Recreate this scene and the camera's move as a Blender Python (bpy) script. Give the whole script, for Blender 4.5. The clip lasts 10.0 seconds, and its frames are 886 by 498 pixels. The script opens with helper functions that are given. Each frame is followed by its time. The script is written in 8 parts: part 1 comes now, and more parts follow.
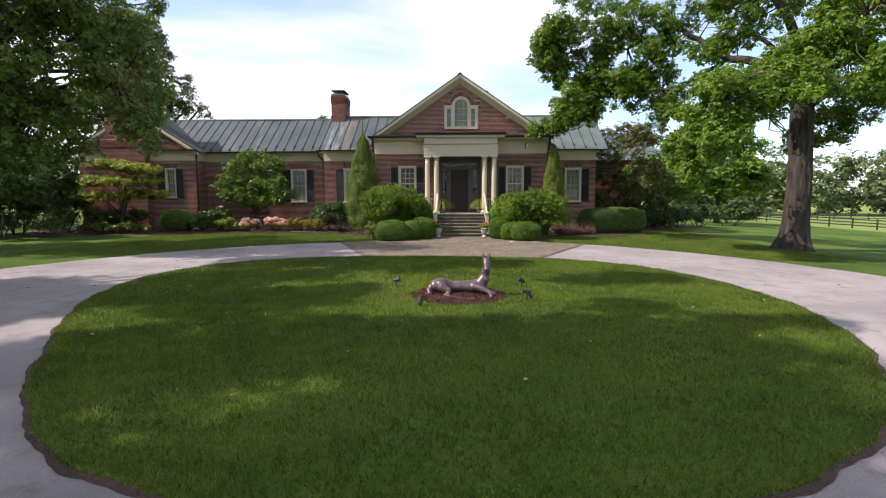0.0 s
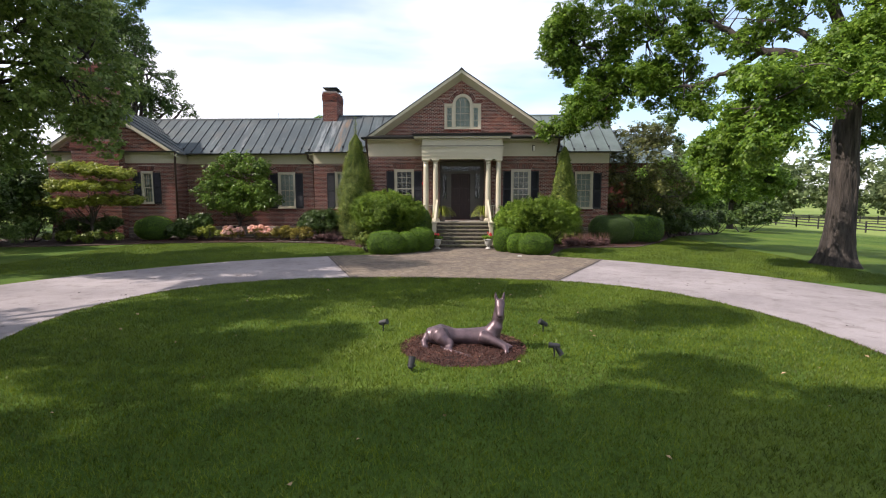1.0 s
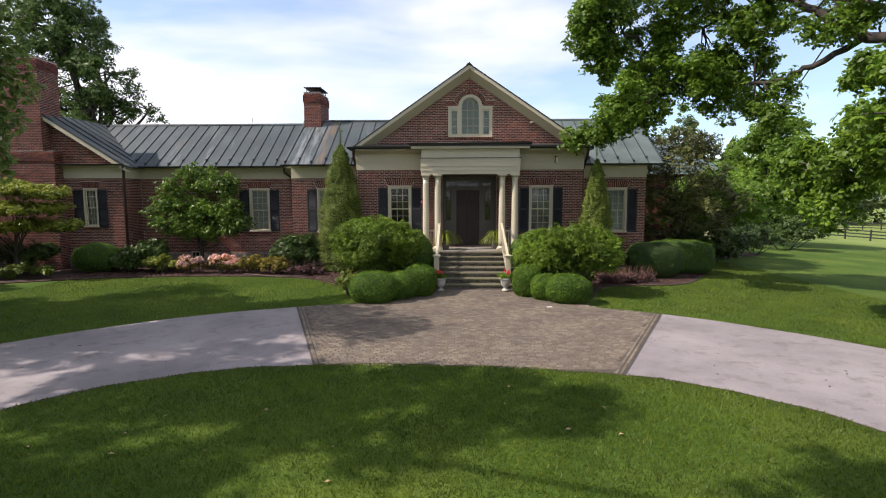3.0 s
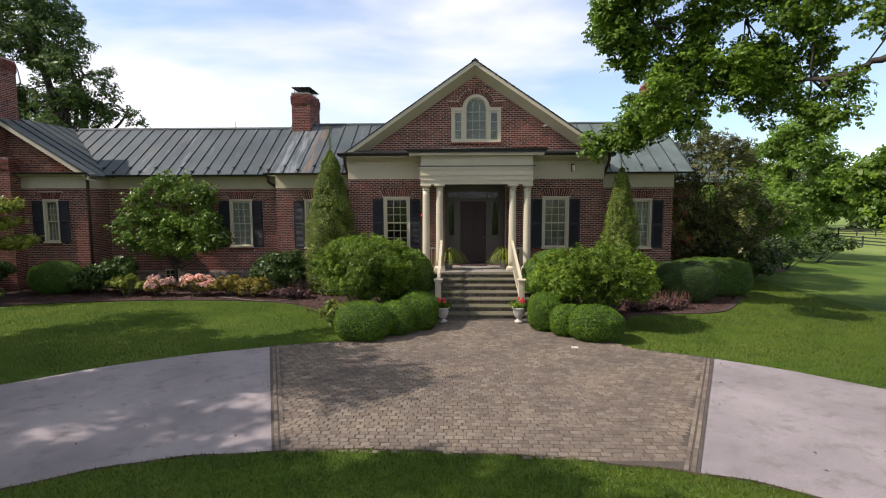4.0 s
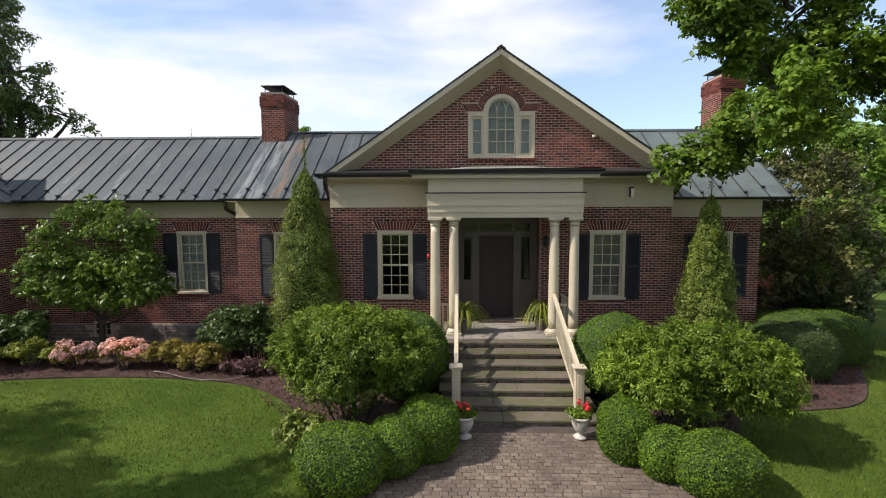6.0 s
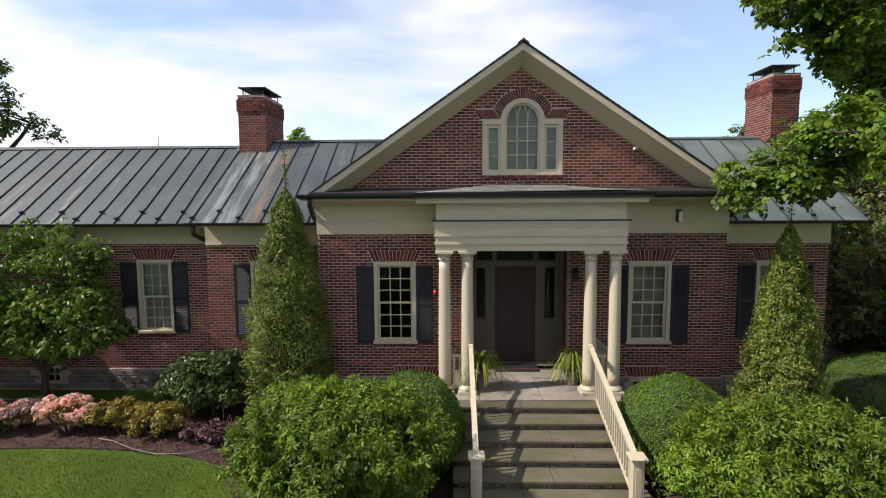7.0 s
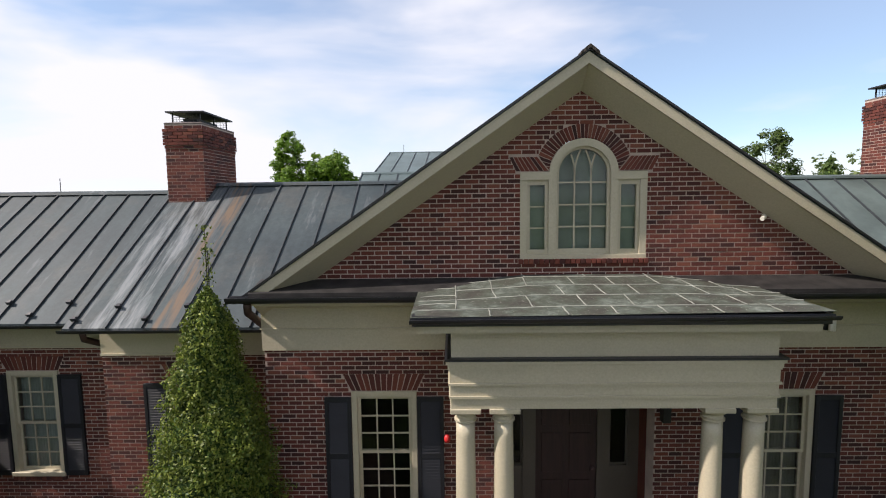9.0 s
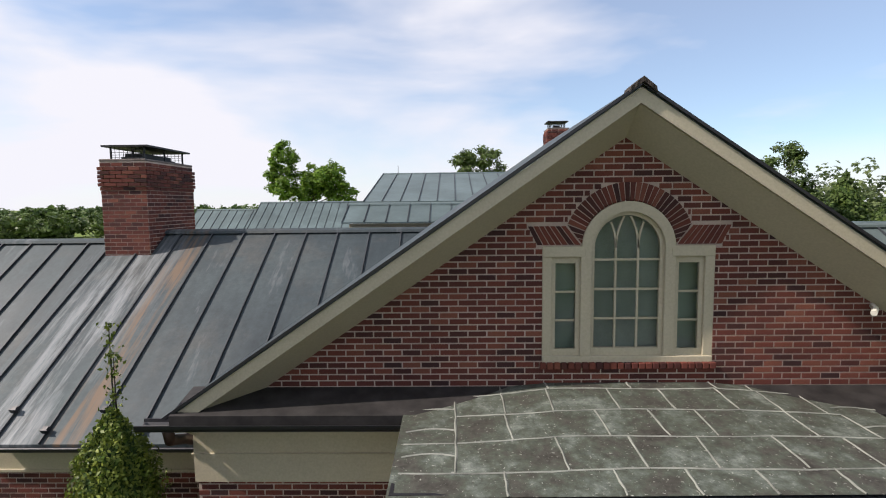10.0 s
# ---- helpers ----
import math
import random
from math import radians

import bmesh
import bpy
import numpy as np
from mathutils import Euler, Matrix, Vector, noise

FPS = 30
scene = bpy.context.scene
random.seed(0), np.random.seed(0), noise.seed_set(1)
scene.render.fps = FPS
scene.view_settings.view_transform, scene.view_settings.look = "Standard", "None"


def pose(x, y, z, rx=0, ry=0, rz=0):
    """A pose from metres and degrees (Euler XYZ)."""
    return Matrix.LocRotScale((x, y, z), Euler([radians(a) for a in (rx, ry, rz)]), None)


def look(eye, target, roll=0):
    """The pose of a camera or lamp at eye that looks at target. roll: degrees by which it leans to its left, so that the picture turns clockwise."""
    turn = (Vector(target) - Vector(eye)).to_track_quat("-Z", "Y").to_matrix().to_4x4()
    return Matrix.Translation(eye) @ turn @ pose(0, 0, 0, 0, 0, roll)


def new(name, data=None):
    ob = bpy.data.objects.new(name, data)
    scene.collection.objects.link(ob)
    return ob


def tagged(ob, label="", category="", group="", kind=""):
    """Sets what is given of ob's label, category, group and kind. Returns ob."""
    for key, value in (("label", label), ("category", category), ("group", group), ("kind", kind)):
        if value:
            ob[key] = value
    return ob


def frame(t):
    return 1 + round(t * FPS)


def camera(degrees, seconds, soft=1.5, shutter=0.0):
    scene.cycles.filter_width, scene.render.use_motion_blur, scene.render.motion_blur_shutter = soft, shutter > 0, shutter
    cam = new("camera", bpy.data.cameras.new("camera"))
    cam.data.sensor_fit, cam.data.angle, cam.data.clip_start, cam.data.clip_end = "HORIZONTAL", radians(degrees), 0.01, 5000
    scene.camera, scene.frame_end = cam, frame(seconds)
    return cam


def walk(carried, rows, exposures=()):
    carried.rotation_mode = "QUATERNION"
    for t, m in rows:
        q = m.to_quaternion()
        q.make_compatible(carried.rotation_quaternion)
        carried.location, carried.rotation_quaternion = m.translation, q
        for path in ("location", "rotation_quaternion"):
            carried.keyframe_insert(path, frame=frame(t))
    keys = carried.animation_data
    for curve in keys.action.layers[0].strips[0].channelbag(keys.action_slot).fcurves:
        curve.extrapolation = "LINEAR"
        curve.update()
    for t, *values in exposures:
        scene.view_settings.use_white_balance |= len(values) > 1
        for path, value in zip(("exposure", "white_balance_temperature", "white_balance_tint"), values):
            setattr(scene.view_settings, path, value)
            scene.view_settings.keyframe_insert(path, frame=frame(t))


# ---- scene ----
cam = camera(82.0, 10.0, 1.05)
PATH = [
    (0, (-0.197, -28.117, 1.891), (-0.253, -26.129, 1.682), -0.1),
    (0.5, (-0.212, -27.011, 2.02), (-0.267, -25.023, 1.809), -0.0),
    (1, (-0.26, -25.845, 2.185), (-0.315, -23.857, 1.977), 0.0),
    (1.5, (-0.332, -24.768, 2.39), (-0.387, -22.779, 2.184), -0.0),
    (2, (-0.411, -23.577, 2.605), (-0.465, -21.588, 2.4), -0.1),
    (2.5, (-0.47, -22.469, 2.809), (-0.525, -20.48, 2.605), -0.1),
    (4, (-0.625, -18.918, 3.295), (-0.687, -16.927, 3.112), -0.1),
    (4.5, (-0.713, -17.752, 3.477), (-0.777, -15.761, 3.3), -0.1),
    (5, (-0.85, -16.501, 3.708), (-0.915, -14.509, 3.532), -0.2),
    (5.5, (-1.01, -15.312, 3.948), (-1.072, -13.321, 3.773), -0.2),
    (7, (-1.527, -11.696, 4.851), (-1.575, -9.705, 4.671), -0.3),
    (7.5, (-1.655, -10.592, 5.144), (-1.702, -8.6, 4.966), -0.5),
    (8, (-1.744, -9.455, 5.533), (-1.791, -7.464, 5.348), -0.5),
    (8.5, (-1.817, -8.415, 5.923), (-1.86, -6.425, 5.732), -0.6),
    (9, (-1.872, -7.365, 6.348), (-1.912, -5.375, 6.153), -0.7),
    (9.5, (-1.871, -6.374, 6.781), (-1.911, -4.384, 6.583), -0.8),
    (10, (-1.858, -5.373, 7.172), (-1.894, -3.381, 6.996), -0.6),
]
EXPOSURES = [(t, stops, 6500, 16) for t, stops in ((0.0, 0.64), (1.0, 0.66), (2.5, 0.50), (4.5, 0.38), (7.5, 0.36), (8.5, 0.26), (10.0, 0.08))]
walk(cam, [(t, look(eye, target, roll)) for t, eye, target, roll in PATH], EXPOSURES)

# ---- sky and sun ----
SUN_WAY = Vector((-4.0, -1.0, 4.1)).normalized()      # from the ground towards the sun
sun = new("sun", bpy.data.lights.new("sun", "SUN"))
sun.data.energy, sun.data.angle, sun.data.color = 5.0, radians(0.6), (1.0, 0.915, 0.81)
sun.matrix_world = look(SUN_WAY * 60, (0, 0, 0))

world = bpy.data.worlds.new("sky")
scene.world = world
world.use_nodes = True
wn, wl = world.node_tree.nodes, world.node_tree.links
wn.clear()
sky = wn.new("ShaderNodeTexSky")
sky.sky_type, sky.sun_disc = "NISHITA", False
sky.sun_elevation = math.asin(SUN_WAY.z)
sky.sun_rotation = math.atan2(SUN_WAY.x, SUN_WAY.y)
sky.air_density, sky.dust_density, sky.ozone_density = 1.0, 0.15, 2.0
sky_level = wn.new("ShaderNodeMix")
sky_level.data_type, sky_level.blend_type = "RGBA", "MULTIPLY"
sky_level.inputs["Factor"].default_value = 1.0
sky_level.inputs["B"].default_value = (0.114, 0.140, 0.150, 1)
wl.new(sky.outputs[0], sky_level.inputs["A"])
coord = wn.new("ShaderNodeTexCoord")
flat = wn.new("ShaderNodeMapping")
flat.inputs["Scale"].default_value = (1.0, 1.0, 3.4)
flat.inputs["Location"].default_value = (0.35, 0.1, 0.2)
wl.new(coord.outputs["Generated"], flat.inputs["Vector"])
puff = wn.new("ShaderNodeTexNoise")
puff.inputs["Scale"].default_value, puff.inputs["Detail"].default_value = 1.7, 5.0
puff.inputs["Roughness"].default_value, puff.inputs["Distortion"].default_value = 0.48, 0.25
wl.new(flat.outputs[0], puff.inputs["Vector"])
cover = wn.new("ShaderNodeValToRGB")
cover.color_ramp.elements[0].position, cover.color_ramp.elements[1].position = 0.395, 0.60
cover.color_ramp.elements[0].color = (0.26, 0.26, 0.26, 1)
wl.new(puff.outputs["Fac"], cover.inputs["Fac"])
cloud = wn.new("ShaderNodeMix")
cloud.data_type = "RGBA"
low = wn.new("ShaderNodeSeparateXYZ")
wl.new(coord.outputs["Generated"], low.inputs[0])
haze = wn.new("ShaderNodeMapRange")
haze.interpolation_type = "SMOOTHSTEP"
haze.inputs["From Min"].default_value, haze.inputs["From Max"].default_value = 0.0, 0.16
haze.inputs["To Min"].default_value, haze.inputs["To Max"].default_value = 0.85, 0.0
wl.new(low.outputs["Z"], haze.inputs["Value"])
veil = wn.new("ShaderNodeMath")
veil.operation = "MAXIMUM"
wl.new(cover.outputs["Color"], veil.inputs[0])
wl.new(haze.outputs["Result"], veil.inputs[1])
wl.new(veil.outputs[0], cloud.inputs["Factor"])
wl.new(sky_level.outputs["Result"], cloud.inputs["A"])
cloud.inputs["B"].default_value = (0.85, 0.873, 0.915, 1)
back = wn.new("ShaderNodeBackground")
back.inputs["Strength"].default_value = 1.0
wl.new(cloud.outputs["Result"], back.inputs["Color"])
world_out = wn.new("ShaderNodeOutputWorld")
wl.new(back.outputs[0], world_out.inputs["Surface"])

# ---- materials ----
class Nodes:
    """A material's node tree, with short calls to add and join nodes."""
    def __init__(self, name, rough=0.6, metal=0.0, spec=0.5):
        self.m = bpy.data.materials.new(name)
        self.m.use_nodes = True
        self.n, self.l = self.m.node_tree.nodes, self.m.node_tree.links
        self.n.clear()
        self.out = self.n.new("ShaderNodeOutputMaterial")
        self.b = self.n.new("ShaderNodeBsdfPrincipled")
        self.b.inputs["Roughness"].default_value = rough
        self.b.inputs["Metallic"].default_value = metal
        self.b.inputs["Specular IOR Level"].default_value = spec
        self.l.new(self.b.outputs[0], self.out.inputs["Surface"])
        self.co = self.n.new("ShaderNodeTexCoord").outputs["Object"]

    def noise(self, scale, detail=4, rough=0.55, stretch=None, world=False):
        t = self.n.new("ShaderNodeTexNoise")
        t.inputs["Scale"].default_value, t.inputs["Detail"].default_value = scale, detail
        t.inputs["Roughness"].default_value = rough
        src = self.co
        if world:
            src = self.n.new("ShaderNodeNewGeometry").outputs["Position"]
        if stretch:
            mp = self.n.new("ShaderNodeMapping")
            mp.inputs["Scale"].default_value = stretch
            self.l.new(src, mp.inputs["Vector"])
            src = mp.outputs[0]
        self.l.new(src, t.inputs["Vector"])
        return t.outputs["Fac"]

    def ramp(self, fac, *stops):
        r = self.n.new("ShaderNodeValToRGB")
        e = r.color_ramp.elements
        while len(e) < len(stops):
            e.new(0.5)
        for k, (p, c) in enumerate(stops):
            e[k].position, e[k].color = p, (*c, 1) if len(c) == 3 else (c[0], c[0], c[0], 1)
        self.l.new(fac, r.inputs["Fac"])
        return r.outputs["Color"]

    def mix(self, fac, a, b, mode="MIX"):
        x = self.n.new("ShaderNodeMix")
        x.data_type, x.blend_type = "RGBA", mode
        for key, v in (("Factor", fac), ("A", a), ("B", b)):
            if hasattr(v, "is_linked"):
                self.l.new(v, x.inputs[key])
            else:
                x.inputs[key].default_value = v if key == "Factor" else (*v, 1)
        return x.outputs["Result"]

    def island(self):
        return self.n.new("ShaderNodeNewGeometry").outputs["Random Per Island"]

    def piece(self):
        return self.n.new("ShaderNodeObjectInfo").outputs["Random"]

    def color(self, v):
        if hasattr(v, "is_linked"):
            self.l.new(v, self.b.inputs["Base Color"])
        else:
            self.b.inputs["Base Color"].default_value = (*v, 1)
        return self

    def rough(self, v):
        self.l.new(v, self.b.inputs["Roughness"])
        return self

    def bump(self, h, strength=0.3, dist=0.01):
        k = self.n.new("ShaderNodeBump")
        k.inputs["Strength"].default_value, k.inputs["Distance"].default_value = strength, dist
        self.l.new(h, k.inputs["Height"])
        self.l.new(k.outputs[0], self.b.inputs["Normal"])
        return self

    def leafy(self, col, share=0.35):
        """Lets light through, as a leaf does."""
        t = self.n.new("ShaderNodeBsdfTranslucent")
        self.l.new(col, t.inputs["Color"])
        s = self.n.new("ShaderNodeMixShader")
        s.inputs["Fac"].default_value = share
        self.l.new(self.b.outputs[0], s.inputs[1])
        self.l.new(t.outputs[0], s.inputs[2])
        self.l.new(s.outputs[0], self.out.inputs["Surface"])
        return self


def leaf_material(name, dark, light, share=0.35, rough=0.46, patch=0.5):
    n = Nodes(name, rough, spec=0.28)
    a = n.ramp(n.island(), (0.0, dark), (1.0, light))
    big = n.ramp(n.noise(patch, 3, world=True), (0.35, (0.72, 0.72, 0.70)), (0.65, (1.15, 1.12, 1.0)))
    c = n.mix(1.0, a, big, "MULTIPLY")
    fine = n.ramp(n.noise(patch * 5, 3, world=True), (0.35, (0.74, 0.76, 0.78)), (0.65, (1.18, 1.16, 1.05)))
    c = n.mix(1.0, c, fine, "MULTIPLY")
    return n.color(c).leafy(c, share).m


def plain(name, col, rough=0.5, metal=0.0, vary=0.12, scale=3.0, grain=60.0, relief=0.15, dist=0.003, stretch=None):
    n = Nodes(name, rough, metal)
    lo, hi = [v * (1 - vary) for v in col], [min(1, v * (1 + vary)) for v in col]
    c = n.ramp(n.noise(scale, 5, stretch=stretch, world=True), (0.3, lo), (0.7, hi))
    g = n.noise(grain, 3, stretch=stretch, world=True)
    c = n.mix(0.5, c, n.ramp(g, (0.3, (0.82, 0.82, 0.82)), (0.7, (1.1, 1.1, 1.1))), "MULTIPLY")
    return n.color(c).bump(g, relief, dist).m


def brick_material(name, single):
    n = Nodes(name, 0.85, spec=0.25)
    pick = n.piece() if single else n.island()
    c = n.ramp(pick, (0.0, (0.046, 0.023, 0.023)), (0.2, (0.088, 0.032, 0.027)), (0.5, (0.128, 0.041, 0.032)), (0.85, (0.164, 0.052, 0.038)), (1.0, (0.214, 0.082, 0.056)))
    blot = n.noise(1.1, 4, world=True)
    c = n.mix(0.7, c, n.ramp(blot, (0.3, (0.72, 0.70, 0.74)), (0.7, (1.22, 1.12, 1.05))), "MULTIPLY")
    g = n.noise(90, 4, world=True)
    c = n.mix(0.6, c, n.ramp(g, (0.3, (0.72, 0.72, 0.72)), (0.7, (1.2, 1.2, 1.2))), "MULTIPLY")
    return n.color(c).bump(g, 0.4, 0.004).m


M = {}
M["brick"] = brick_material("brick", True)
M["brick_run"] = brick_material("brick_run", False)
M["mortar"] = plain("mortar", (0.46, 0.368, 0.312), 0.95, vary=0.2, relief=0.4)
M["cream"] = plain("cream_paint", (0.49, 0.440, 0.322), 0.45, vary=0.05, scale=1.5, grain=40, relief=0.05)
# taupe paint, darkened further to carry the shade of the recessed entrance
M["shaded_taupe"] = plain("shaded_taupe_paint", (0.078, 0.067, 0.053), 0.45, vary=0.06, scale=1.5, grain=40, relief=0.05)
M["black"] = plain("black_paint", (0.020, 0.020, 0.024), 0.38, vary=0.2)
M["shutter"] = plain("shutter_paint", (0.010, 0.011, 0.016), 0.55, vary=0.2)
M["door"] = plain("door_wood", (0.026, 0.010, 0.009), 0.6, vary=0.3, stretch=(8, 8, 0.8))
M["bark"] = plain("bark", (0.040, 0.032, 0.027), 0.95, vary=0.85, scale=6, grain=22, relief=1.0, dist=0.06, stretch=(1.3, 1.3, 0.20))
M["riser"] = plain("riser_stone", (0.115, 0.098, 0.080), 0.9, vary=0.6, scale=7, grain=30, relief=0.7, dist=0.012)
M["drape"] = plain("pale_drape", (0.20, 0.19, 0.165), 0.9, vary=0.35, scale=2.2)
M["bark_dark"] = plain("bark_dark", (0.050, 0.041, 0.035), 0.95, vary=0.4, scale=6, grain=22, relief=0.9, dist=0.03, stretch=(1, 1, 0.25))
M["stone"] = plain("fieldstone", (0.175, 0.150, 0.135), 0.9, vary=0.45, scale=4, grain=30, relief=0.6, dist=0.01)
M["mulch"] = plain("mulch", (0.056, 0.030, 0.024), 0.98, vary=0.5, scale=2.5, grain=38, relief=1.0, dist=0.04)
M["bronze"] = plain("bronze", (0.098, 0.066, 0.074), 0.40, metal=0.45, vary=0.5, scale=6, grain=25, relief=0.1)
M["concrete"] = plain("cast_stone", (0.42, 0.40, 0.36), 0.85, vary=0.25, scale=8)
M["terracotta"] = plain("dark_interior", (0.06, 0.055, 0.05), 0.9)
M["white"] = plain("white_paint", (0.74, 0.71, 0.62), 0.45, vary=0.05)
M["blind"] = plain("window_blind", (0.30, 0.33, 0.30), 0.8, vary=0.05, scale=2)
M["shade_blind"] = plain("green_blind", (0.26, 0.31, 0.27), 0.8, vary=0.12, scale=3)
M["lamp_black"] = plain("lamp_housing", (0.018, 0.018, 0.019), 0.55, metal=0.1)
M["fence"] = plain("fence_paint", (0.018, 0.016, 0.015), 0.7)
M["solder"] = plain("solder", (0.205, 0.215, 0.185), 0.7, vary=0.4, scale=3.5, grain=40)
M["joint"] = plain("paver_joint", (0.062, 0.050, 0.041), 0.95, vary=0.3, scale=4)
M["fallen"] = plain("dry_leaf", (0.30, 0.20, 0.11), 0.8, vary=0.4, scale=20)
M["red"] = plain("red_petal", (0.62, 0.03, 0.03), 0.5)
M["pipe"] = plain("downpipe_paint", (0.060, 0.032, 0.024), 0.5, metal=0.2, vary=0.3, scale=5)
M["rust"] = plain("mesh_wire", (0.06, 0.06, 0.06), 0.6, metal=0.5)


def metal_roof_material():
    n = Nodes("standing_seam_metal", 0.6, metal=0.2)
    a = n.noise(0.55, 6, 0.65, world=True)
    s = n.noise(2.6, 5, 0.6, stretch=(2.2, 0.35, 0.35), world=True)
    c = n.ramp(a, (0.25, (0.021, 0.032, 0.038)), (0.5, (0.035, 0.051, 0.058)), (0.75, (0.062, 0.084, 0.090)))
    c = n.mix(0.55, c, n.ramp(s, (0.35, (0.75, 0.76, 0.78)), (0.68, (1.25, 1.22, 1.18))), "MULTIPLY")
    c = n.mix(n.ramp(n.noise(0.8, 6, 0.72, world=True), (0.50, (0,)), (0.66, (0.35,))), c, (0.092, 0.086, 0.074))
    c = n.mix(0.65, c, n.ramp(n.noise(11, 6, 0.78, world=True), (0.3, (0.66, 0.66, 0.66)), (0.7, (1.34, 1.33, 1.30))), "MULTIPLY")
    pale = n.ramp(n.noise(1.3, 5, 0.7, stretch=(1.6, 0.3, 0.3), world=True), (0.60, (0,)), (0.72, (0.55,)))
    c = n.mix(pale, c, (0.19, 0.205, 0.215))
    # lime and rust runs below the stack
    sep = n.n.new("ShaderNodeSeparateXYZ")
    n.l.new(n.n.new("ShaderNodeNewGeometry").outputs["Position"], sep.inputs[0])
    band = n.n.new("ShaderNodeMapRange")
    band.interpolation_type = "SMOOTHSTEP"
    off = n.n.new("ShaderNodeMath")
    off.operation = "ADD"
    off.inputs[1].default_value = 7.15
    n.l.new(sep.outputs["X"], off.inputs[0])
    size = n.n.new("ShaderNodeMath")
    size.operation = "ABSOLUTE"
    n.l.new(off.outputs[0], size.inputs[0])
    n.l.new(size.outputs[0], band.inputs["Value"])
    band.inputs["From Min"].default_value, band.inputs["From Max"].default_value = 0.15, 1.0
    band.inputs["To Min"].default_value, band.inputs["To Max"].default_value = 1.0, 0.0
    runs = n.noise(3.2, 6, 0.72, stretch=(1.9, 0.18, 0.18), world=True)
    lime = n.mix(1.0, n.ramp(runs, (0.44, (0,)), (0.62, (0.65,))), band.outputs["Result"], "MULTIPLY")
    c = n.mix(lime, c, (0.26, 0.28, 0.29))
    far = n.n.new("ShaderNodeMath")
    far.operation = "ADD"
    far.inputs[1].default_value = 6.42
    n.l.new(sep.outputs["X"], far.inputs[0])
    wide = n.n.new("ShaderNodeMath")
    wide.operation = "ABSOLUTE"
    n.l.new(far.outputs[0], wide.inputs[0])
    stripe = n.n.new("ShaderNodeMapRange")
    stripe.interpolation_type = "SMOOTHSTEP"
    stripe.inputs["From Min"].default_value, stripe.inputs["From Max"].default_value = 0.05, 0.35
    stripe.inputs["To Min"].default_value, stripe.inputs["To Max"].default_value = 1.0, 0.0
    n.l.new(wide.outputs[0], stripe.inputs["Value"])
    rust = n.mix(1.0, n.ramp(n.noise(4.2, 4, 0.6, stretch=(2.3, 0.14, 0.14), world=True), (0.46, (0,)), (0.60, (0.85,))), stripe.outputs["Result"], "MULTIPLY")
    c = n.mix(rust, c, (0.150, 0.098, 0.060))
    n.rough(n.ramp(a, (0.3, (0.52,)), (0.7, (0.72,))))
    return n.color(c).bump(n.noise(5, 3, world=True), 0.15, 0.01).m


def porch_roof_material():
    n = Nodes("weathered_copper_sheet", 0.62, metal=0.25)
    a = n.noise(2.6, 7, 0.74, world=True)
    c = n.ramp(a, (0.30, (0.036, 0.032, 0.028)), (0.42, (0.072, 0.070, 0.060)), (0.50, (0.080, 0.092, 0.072)), (0.58, (0.124, 0.144, 0.124)), (0.70, (0.24, 0.27, 0.24)))
    f = n.noise(14, 6, 0.7, world=True)
    c = n.mix(0.7, c, n.ramp(f, (0.3, (0.5, 0.5, 0.48)), (0.7, (1.5, 1.5, 1.45))), "MULTIPLY")
    spots = n.ramp(n.noise(38, 3, world=True), (0.64, (0,)), (0.70, (0.8,)))
    c = n.mix(spots, c, (0.42, 0.43, 0.38))
    return n.color(c).bump(f, 0.25, 0.01).m


def flag_material(name, col, moss):
    """Worn flagstone: broad blotches, grey-black stains, moss in patches, fine pitting."""
    n = Nodes(name, 0.82, spec=0.3)
    c = n.ramp(n.noise(1.7, 5, 0.65, world=True), (0.3, [v * 0.68 for v in col]), (0.7, [v * 1.30 for v in col]))
    c = n.mix(n.ramp(n.noise(3.4, 6, 0.7, world=True), (0.52, (0,)), (0.66, (0.65,))), c, [v * 0.45 for v in col])
    c = n.mix(n.ramp(n.noise(2.6, 6, 0.72, stretch=(0.6, 1.4, 1.0), world=True), (0.47, (0,)), (0.63, (moss,))), c, (0.088, 0.098, 0.034))
    g = n.noise(45, 4, world=True)
    c = n.mix(0.6, c, n.ramp(g, (0.3, (0.72, 0.72, 0.72)), (0.7, (1.22, 1.22, 1.22))), "MULTIPLY")
    return n.color(c).bump(n.noise(18, 5, 0.7, world=True), 0.45, 0.008).m


def gravel_material():
    n = Nodes("pale_gravel", 0.95, spec=0.2)
    a = n.noise(0.5, 5, 0.6, world=True)
    g = n.noise(70, 5, 0.75, world=True)
    c = n.ramp(a, (0.3, (0.200, 0.178, 0.184)), (0.7, (0.310, 0.280, 0.284)))
    c = n.mix(0.8, c, n.ramp(g, (0.3, (0.62, 0.62, 0.62)), (0.7, (1.28, 1.27, 1.25))), "MULTIPLY")
    w = n.ramp(n.noise(2.2, 6, 0.75, world=True), (0.52, (0,)), (0.66, (0.6,)))
    c = n.mix(w, c, (0.135, 0.115, 0.108))
    return n.color(c).bump(g, 0.7, 0.015).m


